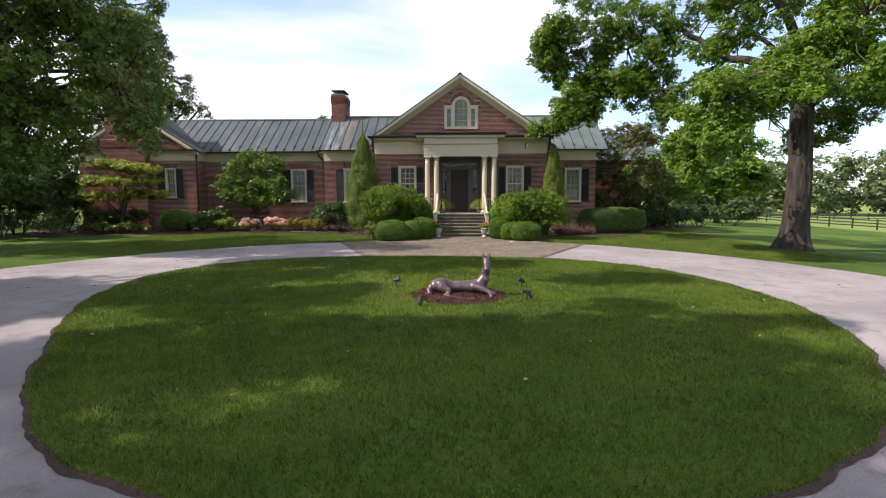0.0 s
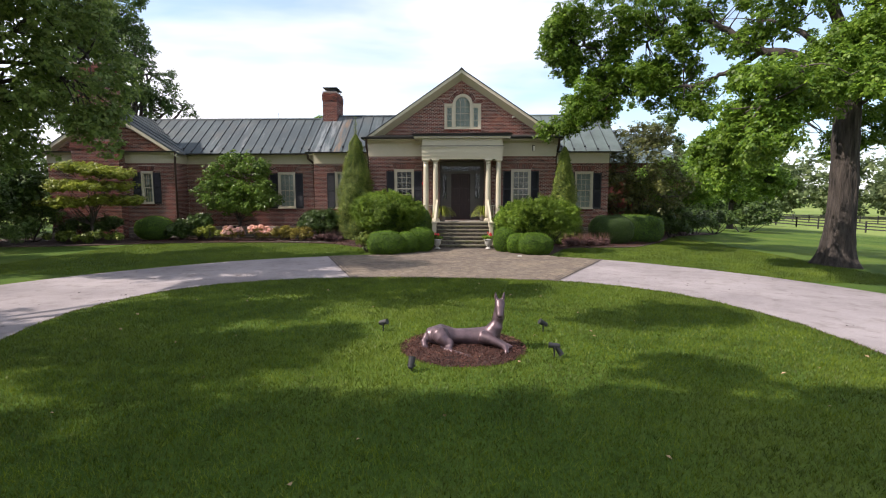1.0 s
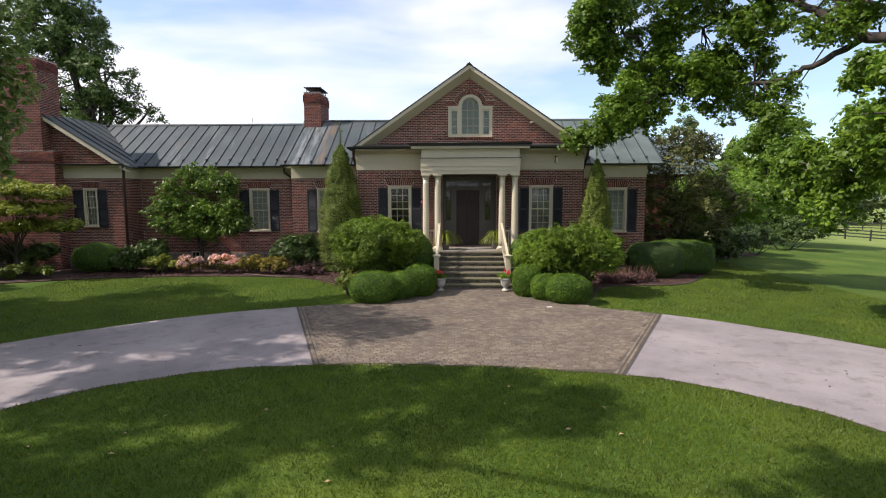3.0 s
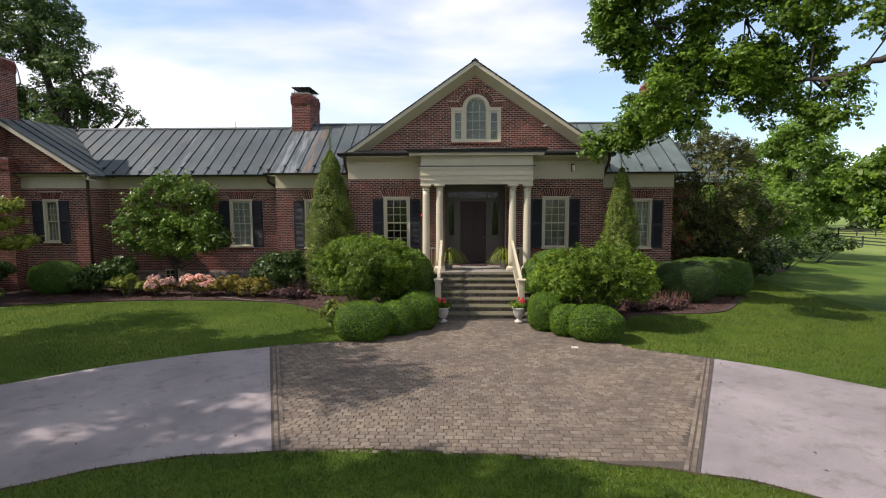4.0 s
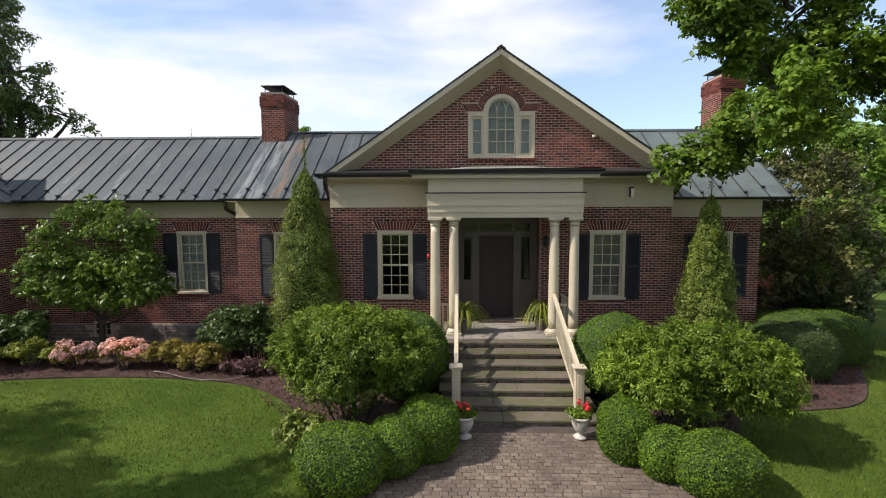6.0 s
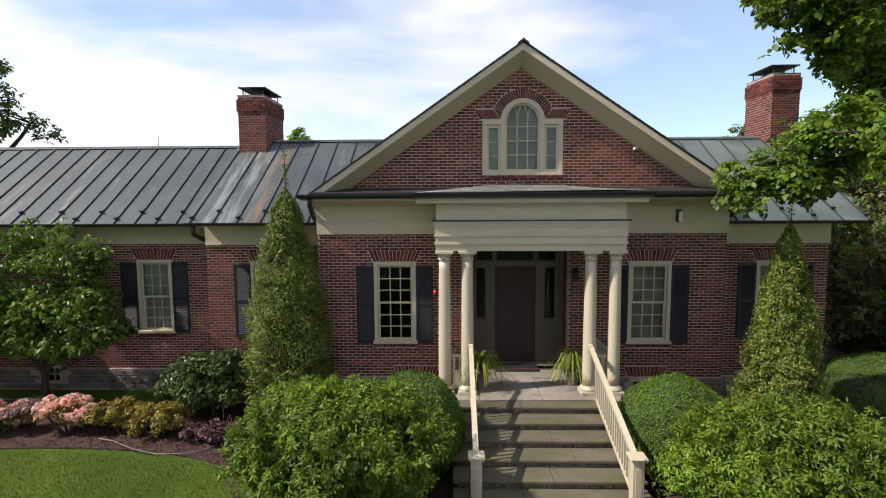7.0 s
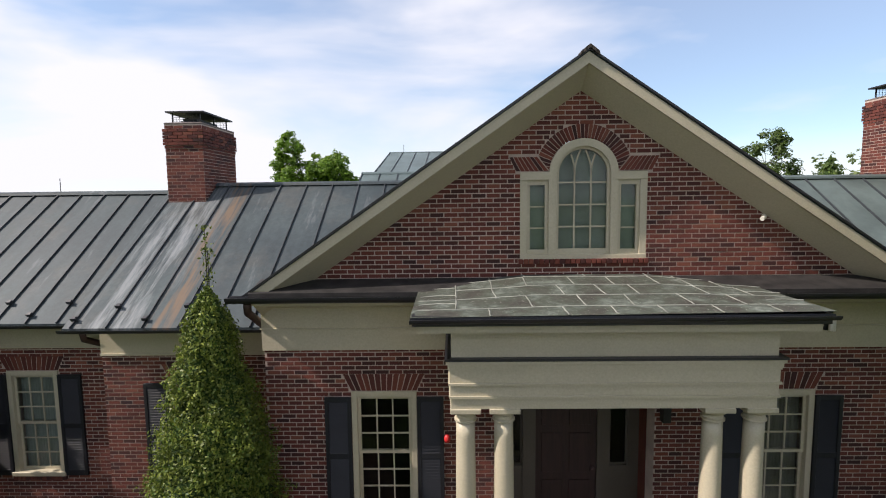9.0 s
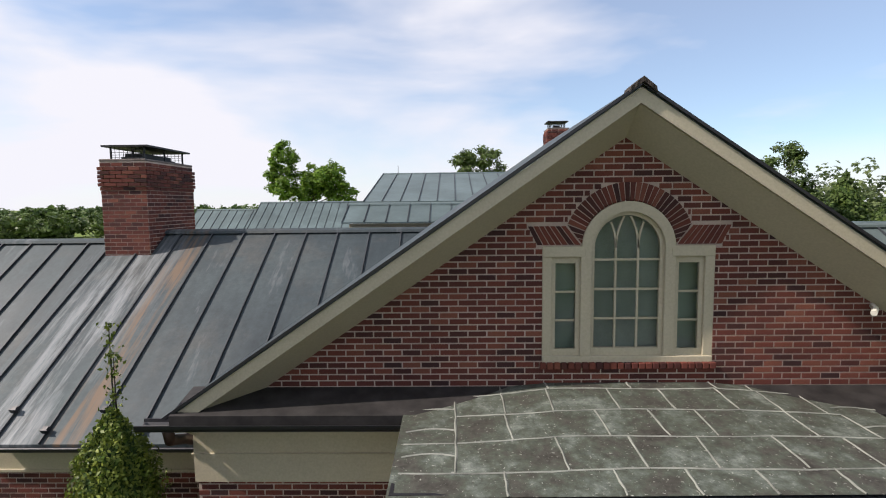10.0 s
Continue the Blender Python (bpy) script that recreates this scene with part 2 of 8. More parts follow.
def paver_material(name, single):
    n = Nodes(name, 0.9, spec=0.25)
    pick = n.piece() if single else n.island()
    c = n.ramp(pick, (0.0, (0.110, 0.089, 0.070)), (0.4, (0.130, 0.107, 0.084)), (0.75, (0.146, 0.122, 0.096)), (1.0, (0.172, 0.146, 0.117)))
    a = n.noise(0.9, 5, 0.65, world=True)
    c = n.mix(0.8, c, n.ramp(a, (0.3, (0.66, 0.64, 0.70)), (0.5, (1.0, 0.98, 0.98)), (0.7, (1.35, 1.30, 1.20))), "MULTIPLY")
    g = n.noise(60, 4, world=True)
    c = n.mix(0.6, c, n.ramp(g, (0.3, (0.75, 0.75, 0.75)), (0.7, (1.2, 1.2, 1.2))), "MULTIPLY")
    return n.color(c).bump(g, 0.5, 0.006).m


def grass_ground_material():
    n = Nodes("turf", 0.95, spec=0.15)
    a = n.noise(0.35, 5, 0.6, world=True)
    g = n.noise(26, 6, 0.75, world=True)
    c = n.ramp(a, (0.3, (0.032, 0.070, 0.008)), (0.5, (0.058, 0.103, 0.014)), (0.72, (0.100, 0.140, 0.022)))
    c = n.mix(0.85, c, n.ramp(g, (0.3, (0.5, 0.5, 0.5)), (0.7, (1.45, 1.42, 1.3))), "MULTIPLY")
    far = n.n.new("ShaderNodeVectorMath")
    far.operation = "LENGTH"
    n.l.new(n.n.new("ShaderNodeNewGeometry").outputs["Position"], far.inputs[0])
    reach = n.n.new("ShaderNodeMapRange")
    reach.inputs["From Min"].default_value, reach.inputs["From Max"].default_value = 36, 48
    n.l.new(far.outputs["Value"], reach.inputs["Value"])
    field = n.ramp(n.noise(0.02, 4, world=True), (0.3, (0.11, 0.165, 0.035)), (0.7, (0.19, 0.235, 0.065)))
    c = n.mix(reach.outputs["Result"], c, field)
    return n.color(c).bump(g, 0.9, 0.03).m


def glass_material():
    n = Nodes("window_glass", 0.03, spec=0.6)
    n.color((0.85, 0.9, 0.88))
    n.b.inputs["Transmission Weight"].default_value = 1.0
    n.b.inputs["IOR"].default_value = 1.30
    return n.m


M["roof"] = metal_roof_material()
M["green_roof"] = plain("patinated_roof", (0.105, 0.138, 0.130), 0.55, metal=0.2, vary=0.28, scale=1.1, grain=9, relief=0.12)
M["rear_roof"] = plain("pale_metal_roof", (0.105, 0.146, 0.146), 0.5, metal=0.3, vary=0.25, scale=0.8, grain=8, relief=0.1)
M["porch_roof"] = porch_roof_material()
M["tread"] = flag_material("step_flagstone", (0.120, 0.104, 0.080), 0.8)
M["flagstone"] = flag_material("flagstone", (0.250, 0.230, 0.198), 0.15)
M["gravel"] = gravel_material()
M["paver"] = paver_material("paver", True)
M["paver_run"] = paver_material("paver_run", False)
M["turf"] = grass_ground_material()
M["glass"] = glass_material()
M["oak_leaf"] = leaf_material("oak_leaf", (0.054, 0.130, 0.013), (0.205, 0.325, 0.042), 0.46)
M["dark_leaf"] = leaf_material("dark_leaf", (0.050, 0.098, 0.027), (0.135, 0.210, 0.062), 0.34)
M["maple_leaf"] = leaf_material("maple_leaf", (0.090, 0.195, 0.024), (0.235, 0.365, 0.060), 0.45)
M["yellow_leaf"] = leaf_material("yellow_green_leaf", (0.150, 0.215, 0.022), (0.340, 0.370, 0.075), 0.40)
M["shrub_leaf"] = leaf_material("shrub_leaf", (0.040, 0.105, 0.009), (0.215, 0.315, 0.034), 0.36, 0.55)
M["box_leaf"] = leaf_material("boxwood_leaf", (0.056, 0.132, 0.009), (0.148, 0.252, 0.021), 0.27, rough=0.7, patch=2.0)
# dark green that paints in the shade between the outer leaves
M["shade_core"] = plain("boxwood_shade", (0.026, 0.056, 0.008), 0.95, vary=0.4, scale=6, grain=40, relief=0.9, dist=0.03)
M["holly_leaf"] = leaf_material("holly_leaf", (0.030, 0.066, 0.016), (0.090, 0.142, 0.036), 0.20, rough=0.40)
M["variegated"] = leaf_material("variegated_leaf", (0.050, 0.105, 0.015), (0.250, 0.300, 0.060), 0.25, patch=1.6)
M["brown_leaf"] = leaf_material("bronze_leaf", (0.056, 0.078, 0.024), (0.170, 0.178, 0.062), 0.30)
M["plum_leaf"] = leaf_material("plum_leaf", (0.050, 0.028, 0.032), (0.190, 0.105, 0.115), 0.20)
M["pink_bloom"] = leaf_material("pink_bloom", (0.70, 0.34, 0.34), (0.85, 0.62, 0.60), 0.30)
M["orange_leaf"] = leaf_material("orange_leaf", (0.125, 0.105, 0.018), (0.31, 0.255, 0.05), 0.30)
M["grass_blade"] = leaf_material("grass_blade", (0.050, 0.094, 0.008), (0.148, 0.196, 0.018), 0.35, patch=0.6)
M["shade_leaf"] = leaf_material("shade_tree_leaf", (0.090, 0.155, 0.038), (0.235, 0.320, 0.090), 0.48)
M["ledge"] = plain("dark_lead", (0.024, 0.022, 0.021), 0.7, metal=0.1, vary=0.6, scale=5, grain=30)
M["seam"] = plain("dark_seam", (0.040, 0.047, 0.053), 0.6, metal=0.2, vary=0.3)
M["chips"] = leaf_material("bark_chip", (0.052, 0.023, 0.020), (0.138, 0.064, 0.056), 0.05, 0.9, 3.0)
M["far_leaf"] = leaf_material("far_leaf", (0.066, 0.114, 0.030), (0.132, 0.192, 0.060), 0.3)
# paler leaf colour with the haze of distance mixed in
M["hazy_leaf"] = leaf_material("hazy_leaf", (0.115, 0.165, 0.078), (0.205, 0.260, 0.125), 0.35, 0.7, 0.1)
M["viburnum_leaf"] = leaf_material("viburnum_leaf", (0.048, 0.110, 0.014), (0.170, 0.265, 0.045), 0.38, 0.42)
M["stalk"] = leaf_material("plum_stalk", (0.10, 0.05, 0.045), (0.21, 0.12, 0.10), 0.1)

# ---- mesh tools ----
def mesh(name, verts, faces, material=None, smooth=False):
    """A mesh from arrays; all faces have the same number of corners, or faces is a list of tuples."""
    me = bpy.data.meshes.new(name)
    if isinstance(faces, np.ndarray):
        verts = np.asarray(verts, np.float32)
        k = faces.shape[1]
        me.vertices.add(len(verts))
        me.vertices.foreach_set("co", verts.ravel())
        me.loops.add(faces.size)
        me.loops.foreach_set("vertex_index", faces.astype(np.int32).ravel())
        me.polygons.add(len(faces))
        me.polygons.foreach_set("loop_start", np.arange(0, faces.size, k, dtype=np.int32))
        me.update(calc_edges=True)
    else:
        me.from_pydata([tuple(v) for v in verts], [], [tuple(f) for f in faces])
        me.update()
    if smooth:
        me.polygons.foreach_set("use_smooth", np.ones(len(me.polygons), bool))
    if material:
        me.materials.append(material)
    return me


def part(name, me, material, parent=None, label=""):
    """Links a mesh or bmesh as one object under its thing or part."""
    if isinstance(me, bmesh.types.BMesh):
        b = me
        me = bpy.data.meshes.new(name)
        b.to_mesh(me)
        b.free()
    if material and not me.materials:
        me.materials.append(material)
    ob = new(name, me)
    ob.parent = parent
    return tagged(ob, label)


def thing(name, label, category, at=(0, 0, 0), group="", turn=0):
    ob = new(name)
    ob.empty_display_size = 0.2
    ob.matrix_world = pose(*at, 0, 0, turn)
    return tagged(ob, label, category, group)


def structure(name, me, material, label="", category=""):
    ob = part(name, me, material)
    return tagged(ob, label, category, "", "structure")


class Solid:
    """Collects boxes, prisms and turned shapes into one mesh."""
    def __init__(self):
        self.v, self.f = [], []

    def add(self, verts, faces):
        o = len(self.v)
        self.v += [tuple(v) for v in verts]
        self.f += [tuple(i + o for i in f) for f in faces]
        return self

    def box(self, x0, x1, y0, y1, z0, z1, bevel=0.0):
        if bevel <= 0:
            v = [(x, y, z) for x in (x0, x1) for y in (y0, y1) for z in (z0, z1)]
            return self.add(v, [(0, 1, 3, 2), (4, 6, 7, 5), (0, 4, 5, 1), (2, 3, 7, 6), (0, 2, 6, 4), (1, 5, 7, 3)])
        b = bmesh.new()
        bmesh.ops.create_cube(b, size=1, matrix=Matrix.Translation(((x0 + x1) / 2, (y0 + y1) / 2, (z0 + z1) / 2)) @ Matrix.Diagonal((x1 - x0, y1 - y0, z1 - z0, 1)))
        bmesh.ops.bevel(b, geom=b.edges[:], offset=bevel, segments=1, affect="EDGES")
        self.bm(b)
        return self

    def bm(self, b, m=None):
        b.verts.index_update()
        self.add([(m @ v.co if m else v.co) for v in b.verts], [[v.index for v in f.verts] for f in b.faces])
        b.free()
        return self

    def prism(self, outline, y0, y1):
        """An outline in x and z, drawn out along y."""
        n = len(outline)
        v = [(x, y0, z) for x, z in outline] + [(x, y1, z) for x, z in outline]
        f = [tuple(range(n)), tuple(range(2 * n - 1, n - 1, -1))] + [(i, i + n, (i + 1) % n + n, (i + 1) % n) for i in range(n)]
        return self.add(v, f)

    def prism_x(self, outline, x0, x1):
        """An outline in y and z, drawn out along x."""
        n = len(outline)
        v = [(x0, y, z) for y, z in outline] + [(x1, y, z) for y, z in outline]
        f = [tuple(range(n)), tuple(range(2 * n - 1, n - 1, -1))] + [(i, (i + 1) % n, (i + 1) % n + n, i + n) for i in range(n)]
        return self.add(v, f)

    def turned(self, profile, at=(0, 0, 0), sides=24):
        """A profile of (radius, z), turned round z."""
        v, f = [], []
        for r, z in profile:
            v += [(at[0] + r * math.cos(2 * math.pi * k / sides), at[1] + r * math.sin(2 * math.pi * k / sides), at[2] + z) for k in range(sides)]
        for i in range(len(profile) - 1):
            f += [(i * sides + k, i * sides + (k + 1) % sides, (i + 1) * sides + (k + 1) % sides, (i + 1) * sides + k) for k in range(sides)]
        f += [tuple(range(sides - 1, -1, -1)), tuple(range((len(profile) - 1) * sides, len(profile) * sides))]
        return self.add(v, f)

    def beam(self, a, b, w, h):
        """A squared bar from a to b, w wide and h deep."""
        a, b = Vector(a), Vector(b)
        d = (b - a).normalized()
        s = d.cross(Vector((0, 0, 1)))
        s = s.normalized() if s.length > 1e-4 else Vector((1, 0, 0))
        u = s.cross(d)
        v = [p + s * (i * w / 2) + u * (j * h / 2) for p in (a, b) for i, j in ((-1, -1), (1, -1), (1, 1), (-1, 1))]
        return self.add(v, [(3, 2, 1, 0), (4, 5, 6, 7), (0, 1, 5, 4), (1, 2, 6, 5), (2, 3, 7, 6), (3, 0, 4, 7)])

    def pipe(self, pts, r, sides=8, taper=None):
        pts = [Vector(p) for p in pts]
        v, f = [], []
        for i, p in enumerate(pts):
            d = (pts[min(i + 1, len(pts) - 1)] - pts[max(i - 1, 0)]).normalized()
            s = d.cross(Vector((0.31, 0.2, 0.93)))
            s = s.normalized() if s.length > 1e-3 else Vector((1, 0, 0))
            u = s.cross(d)
            rr = taper[i] if taper else r
            v += [p + (s * math.cos(2 * math.pi * k / sides) + u * math.sin(2 * math.pi * k / sides)) * rr for k in range(sides)]
        for i in range(len(pts) - 1):
            f += [(i * sides + k, (i + 1) * sides + k, (i + 1) * sides + (k + 1) % sides, i * sides + (k + 1) % sides) for k in range(sides)]
        f += [tuple(range(sides)), tuple(range(len(pts) * sides - 1, (len(pts) - 1) * sides - 1, -1))]
        return self.add(v, f)

    def mesh(self, name, material=None, smooth=False, weld=False):
        me = mesh(name, self.v, self.f, material, smooth)
        b = bmesh.new()
        b.from_mesh(me)
        if weld:
            bmesh.ops.remove_doubles(b, verts=b.verts, dist=1e-4)
        bmesh.ops.recalc_face_normals(b, faces=b.faces)
        b.to_mesh(me)
        b.free()
        return me


def ease(a, b, v):
    k = np.clip((v - a) / (b - a), 0, 1)
    return k * k * (3 - 2 * k)


def ground_z(x, y):
    """The ground falls away gently on the oak's side of the house, and far off all round."""
    x, y = np.asarray(x, float), np.asarray(y, float)
    drop = -0.9 * ease(2, 34, x) - 2.0 * ease(26, 62, x)
    far = np.hypot(x, y)
    return drop - 6.0 * ease(70, 700, far)

# ---- ground ----
LAWN = (-0.75, -18.7, 6.62)           # round lawn: centre and radius
DRIVE_OUT = 11.85


def sheet(xs, ys, lift=0.0, name="ground"):
    gx, gy = np.meshgrid(xs, ys, indexing="ij")
    v = np.stack([gx, gy, ground_z(gx, gy) + lift], -1).reshape(-1, 3)
    a, b = len(xs), len(ys)
    i = np.arange(a * b).reshape(a, b)
    f = np.stack([i[:-1, :-1], i[1:, :-1], i[1:, 1:], i[:-1, 1:]], -1).reshape(-1, 4)
    return mesh(name, v, f, None, True)


def spread(n, reach):
    k = np.linspace(-1, 1, n)
    return np.sign(k) * (np.abs(k) * 60 + np.abs(k) ** 6 * (reach - 60))


def wobble(a, amount, seed):
    """A small uneven swing along an edge, by angle or length."""
    return amount * (np.sin(a * 7 + seed) * 0.5 + np.sin(a * 17 + seed * 2.3) * 0.3 + np.sin(a * 41 + seed * 1.7) * 0.25)


def lawn_edge(a):
    """The lawn's radius by angle: nearly a circle, a little skewed."""
    return 6.591 + 0.238 * np.cos(1 * a) + 0.071 * np.sin(1 * a) + 0.103 * np.cos(2 * a) - 0.327 * np.sin(2 * a) - 0.384 * np.cos(3 * a) + 0.024 * np.sin(3 * a) - 0.074 * np.cos(4 * a) + 0.064 * np.sin(4 * a) - 0.28 * np.exp((np.cos(a) - 1) / 0.15)


def ring(r0, r1, a0, a1, lift, steps, rows, name, seed, amount=0.05):
    """Part of a ring round the lawn's middle; angles from straight ahead, clockwise."""
    a = np.linspace(a0, a1, steps)
    t = np.linspace(0, 1, rows)
    inner, outer = r0 + wobble(a, amount, seed), r1 + wobble(a, amount, seed + 4)
    r = inner[:, None] * (1 - t) + outer[:, None] * t
    x, y = LAWN[0] + r * np.sin(a)[:, None], LAWN[1] + r * np.cos(a)[:, None]
    v = np.stack([x, y, ground_z(x, y) + lift], -1).reshape(-1, 3)
    i = np.arange(steps * rows).reshape(steps, rows)
    f = np.stack([i[:-1, :-1], i[:-1, 1:], i[1:, 1:], i[1:, :-1]], -1).reshape(-1, 4)
    return mesh(name, v, f, None, True)


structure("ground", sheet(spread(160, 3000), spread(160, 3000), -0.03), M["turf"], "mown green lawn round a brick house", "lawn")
structure("road", ring(LAWN[2] - 0.9, DRIVE_OUT, -math.pi, math.pi, 0.0, 300, 12, "road", 1.0), M["gravel"], "pale gravel drive circling the round lawn", "drive")


def dome(name, cx, cy, r, rise, lift, rings=14, steps=160, seed=2.0, amount=0.05):
    a = np.linspace(0, 2 * math.pi, steps, endpoint=False)
    t = np.append(np.linspace(0, 0.994, rings - 1), 1.0)
    rr = ((r if r else lawn_edge(a)) + wobble(a, amount, seed))[:, None] * t
    x, y = cx + rr * np.sin(a)[:, None], cy + rr * np.cos(a)[:, None]
    z = ground_z(x, y) + lift + rise * (1 - t[None, :] ** 2) - 0.06 * (t[None, :] > 0.999)
    v = np.stack([x, y, z], -1).reshape(-1, 3)
    i = np.arange(steps * rings).reshape(steps, rings)
    f = np.stack([i[:, :-1], i[:, 1:], np.roll(i, -1, 0)[:, 1:], np.roll(i, -1, 0)[:, :-1]], -1).reshape(-1, 4)
    return mesh(name, v, f, None, True)


structure("lawn", dome("lawn", LAWN[0], LAWN[1], None, 0.04, 0.02, seed=2.0, amount=0.07), M["turf"], "round mown lawn inside the gravel drive", "lawn")


def lawn_rim():
    """The bare, ragged soil edge between the round lawn and the gravel."""
    a = np.linspace(0, 2 * math.pi, 700, endpoint=False)
    edge = lawn_edge(a) + wobble(a, 0.07, 2.0)
    out = 0.012 + 0.022 * np.abs(np.sin(a * 23 + 1.3 * np.sin(a * 9))) + 0.014 * np.abs(np.sin(a * 71))
    r = np.stack([edge - 0.03, edge + 0.01, edge + out], 1)
    x, y = LAWN[0] + r * np.sin(a)[:, None], LAWN[1] + r * np.cos(a)[:, None]
    v = np.stack([x, y, ground_z(x, y) + np.array([0.02, 0.022, 0.003])], -1).reshape(-1, 3)
    i = np.arange(2100).reshape(700, 3)
    j = np.roll(i, -1, 0)
    f = np.concatenate([np.stack([i[:, k], i[:, k + 1], j[:, k + 1], j[:, k]], -1) for k in (0, 1)])
    return mesh("lawn_rim", v, f, None, True)


structure("lawn_rim", lawn_rim(), M["mulch"], "ragged brown soil edge of the round lawn", "soil")


def bed(name, outline, lift=-0.047):
    """A planting bed from a smooth outline of a few corners."""
    pts = []
    n = len(outline)
    for i in range(n):
        p = [Vector(outline[(i + k) % n]) for k in (-1, 0, 1, 2)]
        for s in range(6):
            t = s / 6
            pts.append(0.5 * ((2 * p[1]) + (p[2] - p[0]) * t + (2 * p[0] - 5 * p[1] + 4 * p[2] - p[3]) * t * t + (3 * p[1] - p[0] - 3 * p[2] + p[3]) * t ** 3))
    b = bmesh.new()
    f = b.faces.new([b.verts.new((q.x, q.y, float(ground_z(q.x, q.y)) + lift)) for q in pts])
    f.normal_update()
    if f.normal.z < 0:
        f.normal_flip()
    low = bmesh.ops.extrude_face_region(b, geom=[f])
    for v in low["geom"]:
        if isinstance(v, bmesh.types.BMVert):
            v.co.z += 0.05
    bmesh.ops.triangulate(b, faces=b.faces)
    bmesh.ops.recalc_face_normals(b, faces=b.faces)
    return structure(name, b, M["mulch"], "dark brown mulch planting bed", "planting bed")


bed("planting_bed", [(-22.0, 0.3), (-22.0, -4.2), (-17.3, -4.0), (-14.1, -2.7), (-9.9, -2.05), (-6.3, -2.5), (-4.3, -4.3), (-3.2, -6.5), (-2.3, -6.8), (-1.45, -5.2), (-1.6, -0.6), (-8.0, 0.3)])
bed("planting_bed_east", [(1.6, -0.6), (1.4, -5.2), (2.2, -6.9), (3.1, -6.9), (4.1, -4.7), (4.7, -3.95), (6.1, -3.65), (7.2, -3.35), (8.1, -2.6), (9.3, -0.9), (10.6, 1.2), (13.2, 5.8), (17.5, 9.5), (16.0, 11.0), (11.0, 6.0), (8.0, 2.0), (4.7, 0.3)])

# ---- house ----
house = thing("brick_house", "one-storey red brick house with cream trim and grey metal roof", "house")
COURSE, LONG, JOINT = 0.0677, 0.2032, 0.0122
GABLE = dict(x=4.72, z0=5.06, apex=8.30, front=-0.56)     # pediment
PITCH = (GABLE["apex"] - GABLE["z0"]) / 4.78


def wall_backing(name, x0, x1, z0, z1, y, holes, thick=0.3, parent=None):
    """A wall of mortar colour with real openings; the bricks stand proud of it."""
    xs = sorted({x0, x1, *[min(max(h[k], x0), x1) for h in holes for k in (0, 1)]})
    zs = sorted({z0, z1, *[min(max(h[k], z0), z1) for h in holes for k in (2, 3)]})
    nx, nz = len(xs), len(zs)
    solid = [[not any(h[0] < (xs[i] + xs[i + 1]) / 2 < h[1] and h[2] < (zs[k] + zs[k + 1]) / 2 < h[3] for h in holes) for k in range(nz - 1)] for i in range(nx - 1)]
    v = [(x, yy, z) for yy in (y, y + thick) for x in xs for z in zs]
    at = lambda i, k, back: back * nx * nz + i * nz + k
    full = lambda i, k: 0 <= i < nx - 1 and 0 <= k < nz - 1 and solid[i][k]
    f = []
    for i in range(nx - 1):
        for k in range(nz - 1):
            if not solid[i][k]:
                continue
            q = [(i, k), (i + 1, k), (i + 1, k + 1), (i, k + 1)]
            f += [tuple(at(*c, 0) for c in q), tuple(at(*c, 1) for c in reversed(q))]
            for (di, dk), e in zip(((0, -1), (1, 0), (0, 1), (-1, 0)), range(4)):
                if not full(i + di, k + dk):
                    p0, p1 = q[e], q[(e + 1) % 4]
                    f.append((at(*p0, 0), at(*p0, 1), at(*p1, 1), at(*p1, 0)))
    s = Solid().add(v, f)
    return part(name, s.mesh(name), M["mortar"], parent or house)


def brick_box(x0, x1, y, z0, z1, proud=0.006, e=0.003):
    """One brick face with eased edges: 8 corners in two layers."""
    f, k = y - proud, y + 0.004
    v = [(x0, k, z0), (x1, k, z0), (x1, k, z1), (x0, k, z1), (x0 + e, f, z0 + e), (x1 - e, f, z0 + e), (x1 - e, f, z1 - e), (x0 + e, f, z1 - e)]
    return v, [(4, 5, 6, 7), (0, 1, 5, 4), (1, 2, 6, 5), (2, 3, 7, 6), (3, 0, 4, 7)]


def lay_bricks(x0, x1, z0, z1, blocked, phase=0.0):
    """Running bond: yields (a, b, low, high). blocked(low, high) gives the stretches without bricks in a course."""
    rows = int(round((z1 - z0) / COURSE))
    for r in range(rows):
        lo, hi = z0 + r * COURSE + JOINT / 2, z0 + (r + 1) * COURSE - JOINT / 2
        free = [(x0, x1)]
        for a, b in blocked(lo, hi):
            free = [s for p, q in free for s in ((p, min(q, a)), (max(p, b), q)) if s[1] - s[0] > 0.02]
        k0 = math.floor((x0 - phase) / LONG) - 1
        for p, q in free:
            for k in range(k0, k0 + int((x1 - x0) / LONG) + 4):
                a = phase + (k + 0.5 * (r % 2)) * LONG
                lo_x, hi_x = max(a + JOINT / 2, p), min(a + LONG - JOINT / 2, q)
                if hi_x - lo_x > 0.025:
                    yield lo_x, hi_x, lo, hi


